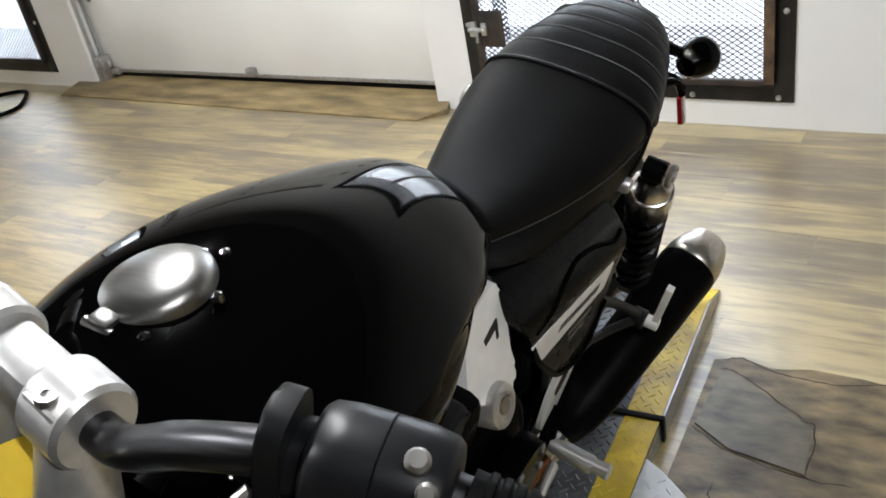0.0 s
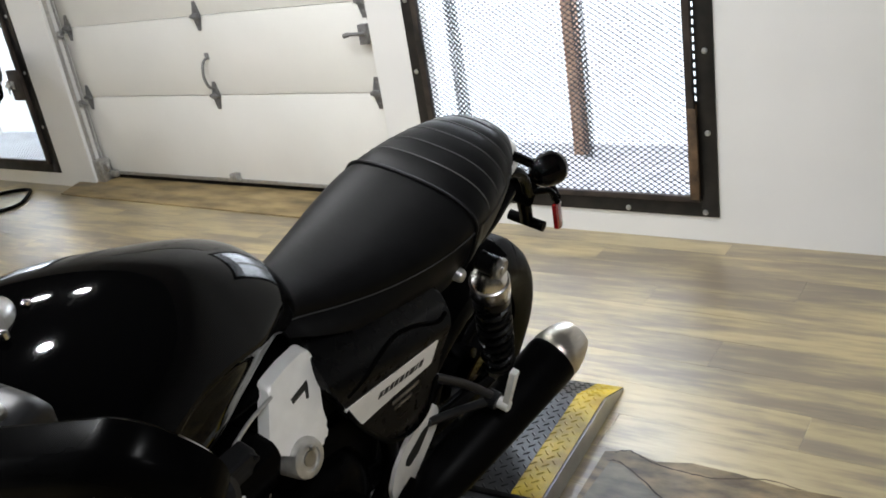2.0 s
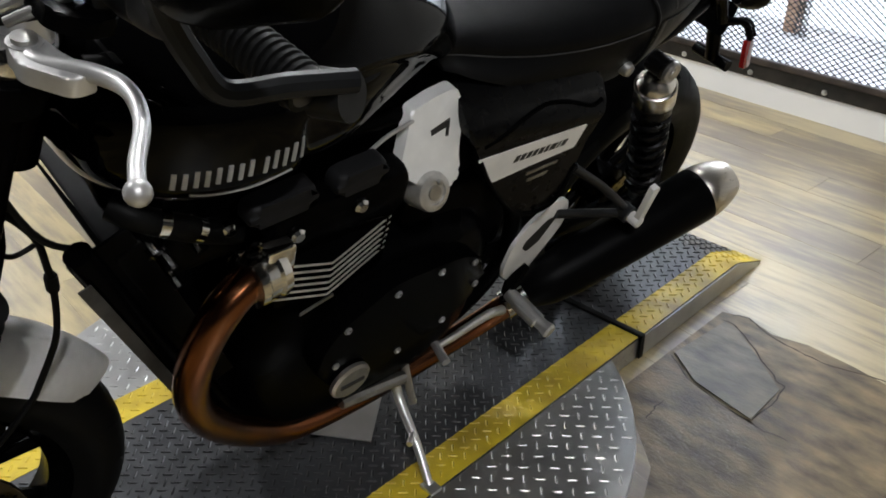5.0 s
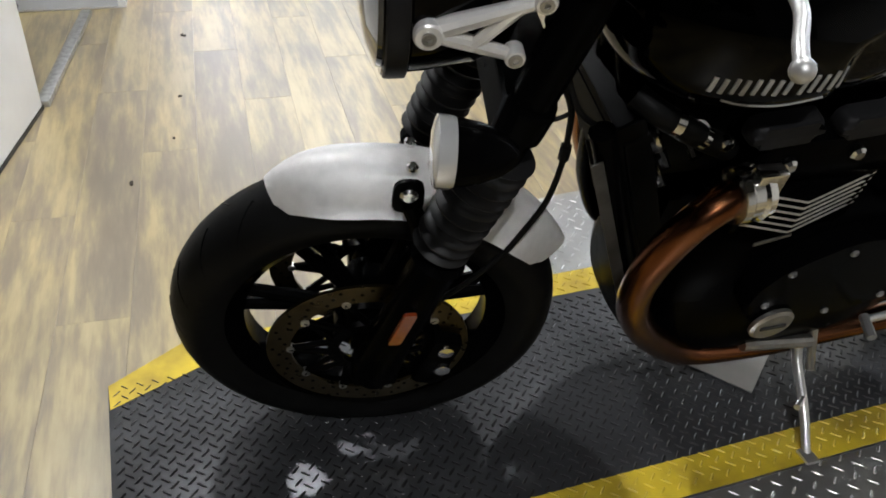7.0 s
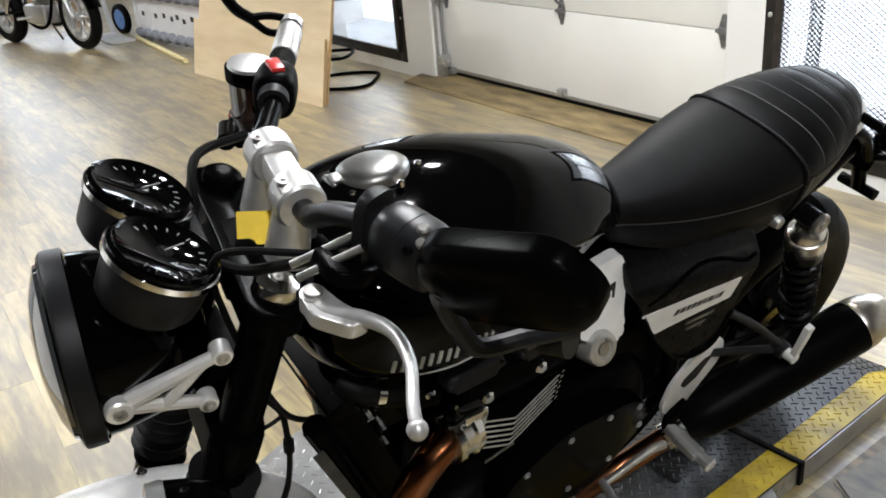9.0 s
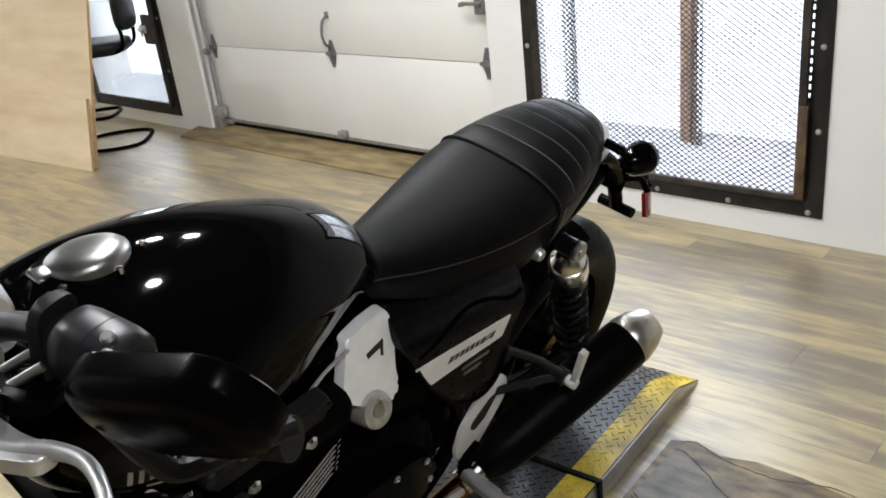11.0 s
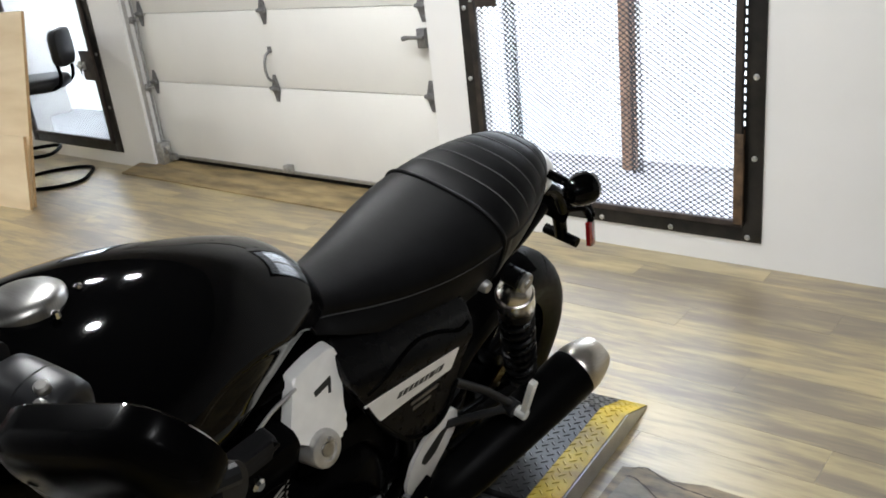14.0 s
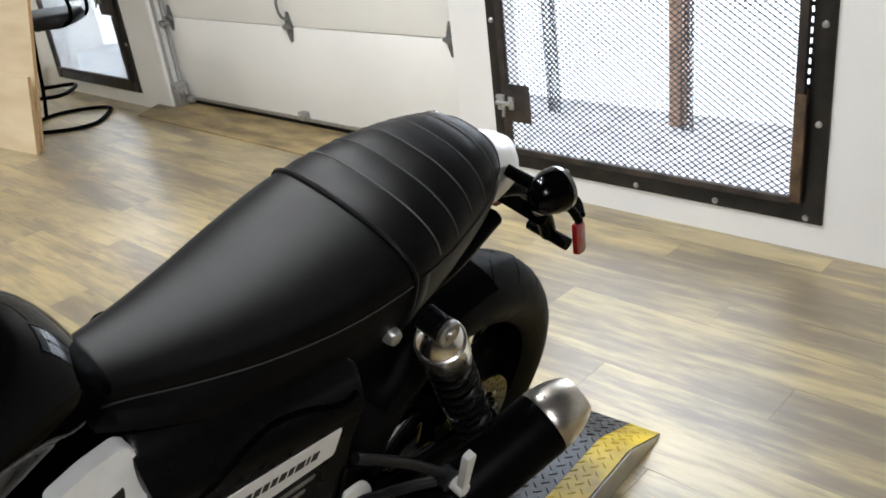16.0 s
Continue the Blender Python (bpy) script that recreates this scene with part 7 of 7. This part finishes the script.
# Dark plates on the panel, painted for the shade in its holes.
for i in range(9):
    part("slot_hole", slab(B(), rounded([(-0.03, -0.022), (0.03, -0.022), (0.03, 0.022), (-0.03, 0.022)], 0.012), (-0.66 + 0.165 * i + 0.03 * math.sin(i * 5), -0.021, 0.27 + 0.02 * math.sin(i * 3)), (1, 0, 0), (0, 0, 1), 0.003), "dark_marks", rack, smooth=0)
for z, h in ((0.08, 0.04), (0.47, 0.045)):
    pts = [(-0.80 + 0.1 * i, -0.045, z + 0.012 * (-1) ** i) for i in range(17)]
    part("padded_edge", tube(B(), pts, h, 10), "galvgrey", rack, "grey wavy padding")
for x in (-0.84, -0.50, 0.84):
    part("post", box(B(), x - 0.03, x + 0.03, -0.035, 0.035, 0, 1.25, 0.006), "whitep", rack, "white upright post")
part("top_rail", box(B(), -0.81, 0.81, -0.03, 0.03, 1.19, 1.25, 0.006), "whitep", rack)
bm = B()
skin(bm, [ring((0.75 * f, 0.02, 0.98 + 0.03 * math.sin(f * 5)), (0, 1, 0), (0, 0, 1), 0.02 + 0.05 * (1 - f * f), 0.30 * math.sqrt(max(0.02, 1 - f * f)), 24, 2.4) for f in [-0.98 + 0.14 * i for i in range(15)]])
tagged(put(bm, "body_panel", "whitep", smooth=60), "white moulded vehicle body panel resting on a crate", "body panel").matrix_world = pose(-7.2, 1.97, -0.02, 0, 0, 4)
bm = B()
skin(bm, [ring((0.32 * f, 0, 0.70), (0, 1, 0), (0, 0, 1), 0.09 * (1 - 0.3 * f * f), 0.05 * (1 - 0.4 * f * f), 20, 2.4) for f in (-1, -0.9, -0.5, 0, 0.5, 0.9, 1)])
tagged(put(bm, "cushion", "cream", smooth=60), "cream rolled cushion lying on a white crate", "cushion").matrix_world = pose(-7.0, 1.85, 0.0, 0, 0, 4)
bm = B()
skin(bm, [ring((0, d, 0), (1, 0, 0), (0, 0, 1), 0.17 * g, 0.12 * g, 28, 2.6) for d, g in ((-0.012, 0.9), (-0.01, 1), (0.01, 1), (0.012, 0.9))])
tagged(put(bm, "oval_cover", "cream", smooth=50), "pale olive oval cover leaning on a white panel", "cover").matrix_world = pose(-6.75, 1.83, 0.86, -14, 12, 4)
tagged(put(tube(B(), [(-8.02, 1.735, 0.022), (-6.28, 1.60, 0.022)], 0.022, 12), "pipe", "yellowpipe"), "pale yellow plastic pipe lying on the floor", "pipe")

trolley = empty("trolley", pose(-8.62, 1.78, 0), "hand trolley with blue-hubbed wheels beside a crate", "trolley")
for s in (0, 1):
    c = Vector((0.0 + 0.42 * s, 0.22 * s, 0.155))
    wh = part("wheel", lathe(B(), c, (0.25, -1, 0.0), [(-0.03, 0.105), (-0.035, 0.13), (-0.02, 0.155), (0.02, 0.155), (0.035, 0.13), (0.03, 0.105), (-0.03, 0.105)], 32), "rubber", trolley, "black tyre")
    part("hub", lathe(B(), c, (0.25, -1, 0.0), [(-0.02, 0.11), (0.02, 0.11), (0.03, 0.08), (0.022, 0.035), (0.035, 0.03), (0.035, 0.001)], 32), "bluep", wh, "pale blue pressed hub")
part("foot_plate", box(B(), -0.16, 0.62, -0.32, -0.08, 0.0, 0.02, 0.004), "whitep", trolley)
for s in (0, 1):
    part("upright", box(B(), -0.18 + 0.03, -0.12 + 0.03, 0, 0.04, 0.018, 1.1, 0.005, pose(0.5 * s, 0.2 * s - 0.1, 0, 6, 0, 0)), "whitep", trolley)
part("shelf", box(B(), -0.2, 0.6, -0.1, 0.3, 0.42, 0.45, 0.005), "satin", trolley)
random.seed(4)
for x, y, w, d, h in ((-10.75, 0.95, 0.5, 0.4, 0.34), (-11.1, 1.55, 0.45, 0.35, 0.42), (-10.3, 1.75, 0.4, 0.4, 0.3)):
    cb = empty("cardboard_box", pose(x, y, 0, 0, 0, random.uniform(-20, 20)), "closed brown cardboard box standing on the floor", "box", group="cardboard boxes")
    part("carton", box(B(), -w / 2, w / 2, -d / 2, d / 2, 0.0, h, 0.006), "card", cb)
    part("tape", box(B(), -w / 2 - 0.001, w / 2 + 0.001, -0.025, 0.025, h + 0.0005, h + 0.0015), "cream", cb, "strip of packing tape", smooth=0)


# ---------------------------------------------------------------- parked machines
def spoked_wheel(parent, c, r, half, spokes, rimmat, name):
    tyre = part("tyre", lathe(B(), c, (1, 0, 0), [(half * math.sin(radians(a)) if abs(a) < 100 else math.copysign(half * 0.8, a), r - half * 0.9 * (1 - math.cos(radians(a)))) for a in list(range(-130, 131, 20)) + [-130]], 48), "rubber", parent, "black " + name + " tyre", smooth=60)
    part("rim", lathe(B(), c, (1, 0, 0), [(-half * 0.7, r - half * 1.5), (-half * 0.7, r - half * 1.9), (0, r - half * 2.1), (half * 0.7, r - half * 1.9), (half * 0.7, r - half * 1.5), (0, r - half * 1.4), (-half * 0.7, r - half * 1.5)], 48), rimmat, tyre)
    part("hub", lathe(B(), c, (1, 0, 0), [(-0.06, 0.01), (-0.06, 0.035), (-0.02, 0.04), (0.02, 0.04), (0.06, 0.035), (0.06, 0.01)], 20), rimmat, tyre)
    for i in range(spokes):
        a = 2 * math.pi * i / spokes
        d = Vector((0, math.cos(a), math.sin(a)))
        k = 0.003 if spokes > 16 else 0.013
        part("spoke", tube(B(), [Vector(c) + d * 0.03 + Vector((0.02 * (-1) ** i, 0, 0)), Vector(c) + d * (r - half * 1.95)], k, 6), rimmat, tyre)
    return tyre


def parked_bike(name, m, label, base, rf, rr, hf, hr, spokes, rimmat, paint, fork, seat_h, tall, dirt):
    """A parked motorcycle; y runs rearward, the front axle at y = 0."""
    mb = empty(name, m, label, "motorcycle")
    spoked_wheel(mb, (0, 0, rf), rf, hf, spokes, rimmat, "front")
    spoked_wheel(mb, (0, base, rr), rr, hr, spokes, rimmat, "rear")
    rake = 0.48 * (tall - rf)
    for s in (1, -1):
        part("fork_leg", tube(B(), [(0.075 * s, 0, rf), (0.075 * s, rake * 0.55, rf + (tall - rf) * 0.55)], 0.024, 12), fork, mb, "lower fork leg")
        part("fork_tube", tube(B(), [(0.075 * s, rake * 0.5, rf + (tall - rf) * 0.5), (0.075 * s, rake, tall)], 0.018, 12), "chrome", mb)
        part("swingarm", tube(B(), [(0.08 * s, base * 0.55, rr * 1.15), (0.09 * s, base, rr)], 0.02, 10), "satin" if not dirt else "alu", mb)
        part("shock_absorber", tube(B(), [(0.10 * s, base * 0.86, rr * 1.05), (0.10 * s, base * 0.72, seat_h - 0.05)], 0.022, 12), "chrome" if not dirt else "redp", mb)
        part("frame_tube", tube(B(), [(0.03 * s, rake * 0.9, tall * 0.9), (0.08 * s, base * 0.33, rf * 0.8), (0.09 * s, base * 0.58, rf * 0.8), (0.09 * s, base * 0.68, seat_h - 0.06)], 0.016, 10), "satin", mb)
        part("foot_peg", tube(B(), [(0.10 * s, base * 0.52, rf * 0.95), (0.24 * s, base * 0.54, rf * 0.97)], 0.014, 10), "alu", mb)
    y0 = rake + 0.02
    part("fuel_tank", loft([(y0, 0.05, tall - 0.02, tall - 0.12, 2.2), (y0 + 0.08, 0.12, tall + 0.02, tall - 0.2, 2.4), (y0 + 0.26, 0.13, tall + 0.01, tall - 0.2, 2.4), (y0 + 0.40, 0.08, seat_h + 0.06, seat_h - 0.05, 2.4)], 28), paint, mb, "painted fuel tank", smooth=60)
    part("seat", loft([(y0 + 0.36, 0.08, seat_h + 0.06, seat_h - 0.03, 2.4), (y0 + 0.5, 0.12, seat_h + 0.02, seat_h - 0.05, 2.6), (base * 0.95, 0.11, seat_h + 0.06, seat_h, 2.6), (base * 1.08, 0.07, seat_h + 0.08, seat_h + 0.04, 2.4)], 28), "fabric", mb, "black seat", smooth=60)
    part("engine", box(B(), -0.11, 0.11, base * 0.34, base * 0.62, rf * 0.72, rf * 1.35, 0.04), "alu", mb, "silver engine case")
    for k in range(6):
        part("cylinder_fin", box(B(), -0.075, 0.075, base * 0.36, base * 0.50, rf * 1.36 + 0.022 * k, rf * 1.36 + 0.010 + 0.022 * k, 0.003), "alu" if dirt else "steel", mb)
    part("clutch_cover", lathe(B(), (0.11, base * 0.45, rf), (1, 0, 0), [(0, 0.075), (0.025, 0.07), (0.03, 0.05), (0.03, 0.001)], 28), "chrome" if not dirt else "alu", mb)
    part("exhaust", tube(B(), [(0.06, base * 0.36, rf * 1.5), (0.10, base * 0.22, rf * 1.2), (0.12, base * 0.34, rf * 0.75), (0.13, base * 0.7, rf * 0.85), (0.15, base * 1.05, rr * 1.15)], lambda f: 0.02 + 0.02 * max(0, f - 0.5) * 2, 14), "chrome" if not dirt else "steel", mb)
    part("handlebar", tube(B(), [(-0.36, rake + 0.12, tall + 0.10), (-0.2, rake + 0.04, tall + 0.12), (0, rake, tall + 0.03), (0.2, rake + 0.04, tall + 0.12), (0.36, rake + 0.12, tall + 0.10)], 0.012, 10), "satin", mb)
    bm, rows = B(), []
    lift = 0.16 if dirt else 0.03
    for i in range(15):
        a = radians((165 if not dirt else 140) - (125 if not dirt else 90) * i / 14)
        rows.append([Vector((0.07 * u, (rf + lift - 0.03 * abs(u) ** 2.5) * math.cos(a), rf + (rf + lift - 0.03 * abs(u) ** 2.5) * math.sin(a))) for u in [-1 + j / 4 for j in range(9)]])
    skin(bm, rows, closed=False, caps=False)
    bmesh.ops.solidify(bm, geom=bm.faces[:], thickness=0.004)
    part("front_fender", bm, paint, mb, smooth=60)
    part("rear_fender", loft([(base * 0.85, 0.07, rr * 2 + 0.10, rr * 2 + 0.06, 2.5), (base * 1.05, 0.08, rr * 2 + 0.14, rr * 2 + 0.10, 2.5), (base * 1.32, 0.05, rr * 2 + 0.16, rr * 2 + 0.14, 2.5)], 20), paint, mb, smooth=60)
    for s in (1, -1):
        part("side_panel", slab(B(), rounded([(y0 + 0.05, tall - 0.22), (y0 + 0.34, tall - 0.16), (base * 0.72, seat_h - 0.04), (base * 0.62, seat_h - 0.22), (y0 + 0.22, rf * 1.75)], 0.03), (0.115 * s, 0, 0), (0, 1, 0), (0, 0, 1), 0.012 * s, 0.003), paint, mb, "painted side panel")
    part("side_stand", tube(B(), [(0.10, base * 0.55, rf * 0.75), (0.20, base * 0.58, 0.05), (0.22, base * 0.58, 0.012)], 0.011, 10), "steel", mb)
    if not dirt:
        part("headlamp", lathe(B(), (0, rake * 0.75, tall - 0.06), (0, -1, 0), [(-0.08, 0.03), (-0.05, 0.075), (0.02, 0.09), (0.04, 0.085), (0.05, 0.001)], 28), "chrome", mb)
    else:
        part("number_board", slab(B(), rounded([(-0.09, -0.1), (0.09, -0.1), (0.07, 0.1), (-0.07, 0.1)], 0.03), (0, rake * 0.55, tall - 0.06), (1, 0, 0), (0, 0.3, 0.95), 0.008, 0.002), "whitep", mb, "white front number board")
    return mb


def heading(front, rear):
    d = Vector(rear) - Vector(front)
    return math.degrees(math.atan2(d.y, d.x)) - 90


parked_bike("motorcycle", pose(-8.04, 1.24, 0, 0, 0, heading((-8.04, 1.24), (-9.37, 0.84))), "dark parked cruiser motorcycle with chrome engine and cast wheels", 1.42, 0.315, 0.315, 0.055, 0.07, 10, "alu", "gloss", "alu", 0.70, 0.86, False)
parked_bike("dirt_bike", pose(-5.77, -0.195, 0, 0, 0, heading((-5.77, -0.195), (-5.07, -0.835))), "small red and white dirt bike on its side stand", 0.95, 0.23, 0.205, 0.032, 0.04, 24, "alu", "redp", "alu", 0.62, 0.72, True)

sc = empty("scooter", pose(-7.37, 0.065, 0, 0, 0, heading((-7.37, 0.065), (-6.65, -0.85))), "red step-through scooter parked beside a dirt bike", "scooter")
spoked_wheel(sc, (0, 0, 0.215), 0.215, 0.045, 5, "satin", "front")
spoked_wheel(sc, (0, 1.18, 0.215), 0.215, 0.05, 5, "satin", "rear")
part("leg_shield", loft([(0.10, 0.05, 0.86, 0.42, 2.6), (0.16, 0.18, 0.92, 0.30, 3.0), (0.24, 0.22, 0.90, 0.24, 3.2), (0.28, 0.20, 0.86, 0.26, 3.2)], 32), "redp", sc, "red front leg shield", smooth=60)
part("footboard", box(B(), -0.19, 0.19, 0.26, 0.66, 0.20, 0.28, 0.02), "redp", sc)
part("rear_body", loft([(0.60, 0.16, 0.62, 0.26, 3.0), (0.75, 0.20, 0.72, 0.30, 3.0), (1.15, 0.19, 0.74, 0.40, 2.8), (1.45, 0.10, 0.72, 0.56, 2.4)], 32), "redp", sc, smooth=60)
part("seat", loft([(0.62, 0.12, 0.76, 0.70, 2.6), (0.8, 0.15, 0.80, 0.72, 2.8), (1.35, 0.12, 0.82, 0.74, 2.6)], 28), "fabric", sc, "black seat", smooth=60)
part("fender", loft([(-0.17, 0.05, 0.40, 0.34, 2.4), (0.0, 0.075, 0.47, 0.38, 2.6), (0.16, 0.07, 0.44, 0.34, 2.6)], 24), "satin", sc, smooth=60)
for s in (1, -1):
    part("fork_leg", tube(B(), [(0.07 * s, 0, 0.215), (0.06 * s, 0.12, 0.55)], 0.02, 10), "satin", sc)
part("handlebar", tube(B(), [(-0.33, 0.27, 1.0), (-0.1, 0.2, 1.0), (0.1, 0.2, 1.0), (0.33, 0.27, 1.0)], 0.016, 10), "satin", sc)
part("headset", loft([(0.10, 0.06, 1.02, 0.94, 2.4), (0.18, 0.13, 1.05, 0.88, 2.6), (0.26, 0.1, 1.03, 0.86, 2.6)], 24), "redp", sc, smooth=60)

# ---------------------------------------------------------------- partitions and barrier
pa = empty("partition", pose(-2.725, -1.14, 0, 0, 0, -2.5), "white partition panel with a grey inner face", "partition", kind="structure")
part("core", box(B(), -0.043, 0.04, -2.2, 0.0, 0.0, 2.2, 0.002), "whitep", pa)
part("inner_face", box(B(), 0.0415, 0.046, -2.2, -0.03, 0.01, 2.2), "greyface", pa, "pale grey laminate face", smooth=0)
cab = empty("cabinet", pose(-1.555, -1.4225, 0, 0, 0, -11), "white laminate cabinet standing on the floor", "cabinet")
part("carcass", box(B(), -0.199, 0.9, -0.62, 0.0, 0.0, 2.0, 0.003), "whitep", cab)
# Shade of the gap at the floor, painted as a thin dark strip.
part("plinth_strip", box(B(), -0.199, 0.9, 0.0005, 0.004, 0.0, 0.012), "dark_marks", cab, "dark strip painted for the shade at the cabinet foot", smooth=0)
tr = box(B(), 0, 0.872, -0.02, 0.02, 0, 0.022, 0.003, pose(-2.625, -1.29, 0, 0, 0, -6.2))
tagged(put(tr, "floor_trim", "galv"), "aluminium threshold strip screwed to the floor", "trim", kind="structure")
plain("wall_recess", -2.66, -1.0, -1.98, -1.90, 0, 2.2, "greyface", "grey laminate back of a recess between partitions", "wall")
bx = empty("tool_box", pose(-2.1, -1.62, 0), "black plastic box standing in the recess", "box")
part("body", box(B(), -0.2, 0.2, -0.14, 0.14, 0, 0.14, 0.012), "charcoal", bx)
part("lid", box(B(), -0.205, 0.205, -0.145, 0.145, 0.141, 0.17, 0.01), "satin", bx)
tagged(put(tube(B(), [(-2.50, -1.60, 2.1), (-2.46, -1.55, 1.3), (-2.42, -1.50, 0.7), (-2.38, -1.52, 0.25), (-2.40, -1.60, 0.02), (-2.5, -1.72, 0.012)], 0.009, 10), "hanging_cable", "green"), "lime green cable hanging down to the floor", "cable")
tagged(put(tube(B(), [(-2.54, -1.62, 2.1), (-2.47, -1.57, 1.2), (-2.40, -1.50, 0.5), (-2.34, -1.56, 0.02), (-2.3, -1.75, 0.01)], 0.006, 10), "hanging_cable", "charcoal"), "thin grey cable hanging down to the floor", "cable")
po = empty("post", pose(-3.46, -1.22, 0), "white post with yellow foot and collar", "post")
part("foot", box(B(), -0.09, 0.09, -0.05, 0.05, 0.02, 0.30, 0.012), "yellow", po, "yellow plastic foot")
part("rubber_pad", box(B(), -0.095, 0.095, -0.055, 0.055, 0, 0.02, 0.004), "rubber", po, "ribbed rubber pad")
part("tube", tube(B(), [(0, 0, 0.30), (0, 0, 0.88)], 0.03, 16), "whitep", po)
part("collar", box(B(), -0.06, 0.06, -0.045, 0.045, 0.86, 1.10, 0.01), "yellow", po, "yellow plastic collar")
ba = empty("barrier", pose(-4.03, -1.215, 0, 0, 0, 177.6), "grey barrier panel with orange frame and red and white striped base", "barrier")
part("panel", box(B(), 0.03, 1.40, -0.012, 0.012, 0.20, 1.0, 0.003), "greyface", ba)
for x in (0.0, 1.40):
    part("frame_post", box(B(), x, x + 0.035, -0.02, 0.02, 0.0, 1.05, 0.005), "orange", ba)
part("frame_rail", box(B(), 0.036, 1.399, -0.02, 0.02, 1.01, 1.05, 0.005), "orange", ba)
for i in range(14):
    x = 0.036 + i * 0.0974
    part("stripe", slab(B(), [(x, 0.0), (x + 0.0964, 0.0), (x + 0.0964, 0.19), (x, 0.19)], (0, 0.012, 0.004), (1, 0, 0), (0, 0, 1), 0.024), "redp" if i % 2 == 0 else "whitep", ba, smooth=0)

# ---------------------------------------------------------------- worn floor beside the ramp
DAMAGE = [(0.195, 0.741), (0.207, 0.932), (0.245, 0.928), (0.386, 0.823), (0.426, 0.791), (0.432, 0.661), (0.281, 0.685)]
tagged(put(slab(B(), DAMAGE[::-1], (0, 0, 0.0042), (1, 0, 0), (0, 1, 0), -0.0035, 0.0006), "loose_plank_piece", "greyplank", smooth=0), "broken grey plank piece lying loose on the floor", "plank piece")
PATCH = [(0.186, 0.56), (0.25, 0.50), (0.37, 0.40), (0.46, 0.22), (0.60, 0.30), (0.72, 0.46), (0.80, 0.66), (0.90, 0.82), (0.88, 0.95), (0.72, 0.985), (0.60, 0.978), (0.50, 0.992), (0.39, 0.995), (0.31, 0.972), (0.24, 0.994), (0.178, 0.972)]
tagged(put(slab(B(), PATCH, (0, 0, 0.0002), (1, 0, 0), (0, 1, 0), 0.0003), "worn_floor_patch", "wornpatch", smooth=0), "dark worn patch where the plank surface has broken away", "floor patch", kind="structure")
random.seed(11)


def crack(pts, w=0.005):
    """A ragged open seam: a narrow strip with uneven sides."""
    path = smooth_path([(x, y, 0.0009) for x, y in pts], 6)
    bm, rows = B(), []
    path = [p + Vector((random.gauss(0, 0.0015), random.gauss(0, 0.0015), 0)) for p in path]
    for i, p in enumerate(path):
        d = (path[min(i + 1, len(path) - 1)] - path[max(0, i - 1)]).normalized()
        nn = Vector((-d.y, d.x, 0))
        a, b = [w * random.uniform(0.25, 1.0) * (1 if 0 < i < len(path) - 1 else 0.1) for _ in range(2)]
        rows.append([p + nn * a, p - nn * b])
    skin(bm, rows, closed=False, caps=False)
    tagged(put(bm, "floor_crack", "crackfill", smooth=0), "dark open seam in the worn floor", "crack", group="floor cracks", kind="structure")


crack([(0.202, 0.975), (0.237, 0.992), (0.312, 0.963), (0.39, 0.956), (0.459, 0.959), (0.56, 0.99), (0.65, 0.98)], 0.0028)
crack([(0.28, 0.509), (0.275, 0.55), (0.273, 0.586)], 0.002)
crack([(0.19, 0.735), (0.28, 0.68), (0.435, 0.655), (0.52, 0.66)], 0.0026)
crack([(0.436, 0.66), (0.43, 0.80), (0.39, 0.83), (0.245, 0.934), (0.2, 0.94)], 0.0026)

random.seed(7)
for x, y in [(-4.35, -0.27), (-3.3, -0.79), (-3.06, -0.97), (-2.31, -0.93), (-3.63, -0.82), (-3.07, -0.98), (-2.32, -0.94), (-1.75, -0.97), (-1.45, -1.0), (-1.2, -1.12), (-7.55, 1.21)]:
    r = random.uniform(0.006, 0.012)
    bm = slab(B(), [(r * random.uniform(0.6, 1.5) * math.cos(a), r * random.uniform(0.4, 1.0) * math.sin(a)) for a in [k * math.pi / 3.5 for k in range(7)]], (x, y, 0.0008), (1, 0, 0), (0, 1, 0), 0.0025, 0.0004)
    tagged(put(bm, "floor_chip", "crackfill", smooth=0), "small dark chip of debris lying on the floor", "debris", group="floor debris")

# ---------------------------------------------------------------- floor boards
def board_mesh():
    return put(box(B(), -0.6105, 0.6105, -0.0761, 0.0761, -0.011, 0.0, 0.0005), "plank", "plank", smooth=0)


floor = empty("floor", pose(0, 0, 0, 0, 0, -2.3), "pale oak printed vinyl plank floor with worn patches", "floor", kind="structure")
proto = board_mesh()
pm = proto.data
bpy.data.objects.remove(proto)
near, rest = [], []
for r in range(-43, 18):
    y = r * 0.1525
    off = ((r * 0.37) % 1.0) * 1.22
    for c in range(-11, 6):
        x = c * 1.2215 + off
        if y > 2.37 or x < -12.8 or x > 6:
            continue
        (near if -5.4 < x < 1.6 and -1.6 < y else rest).append((x, y))
for x, y in near[:300]:
    ob = new("plank", pm)
    ob.parent = floor
    ob.location = (x, y, 0)
rest += near[300:]
verts, faces = [], []
for x, y in rest:
    b = len(verts)
    for dz in (-0.011, 0.0):
        for dx, dy in ((-0.6105, -0.0761), (0.6105, -0.0761), (0.6105, 0.0761), (-0.6105, 0.0761)):
            verts.append((x + dx, y + dy, dz))
    faces += [tuple(b + k for k in f) for f in ((4, 5, 6, 7), (0, 1, 5, 4), (1, 2, 6, 5), (2, 3, 7, 6), (3, 0, 4, 7))]
me = bpy.data.meshes.new("far_planks")
me.from_pydata(verts, [], faces)
me.materials.append(M["plank"])
ob = new("far_planks", me)
ob.parent = floor
tagged(ob, kind="stuff")
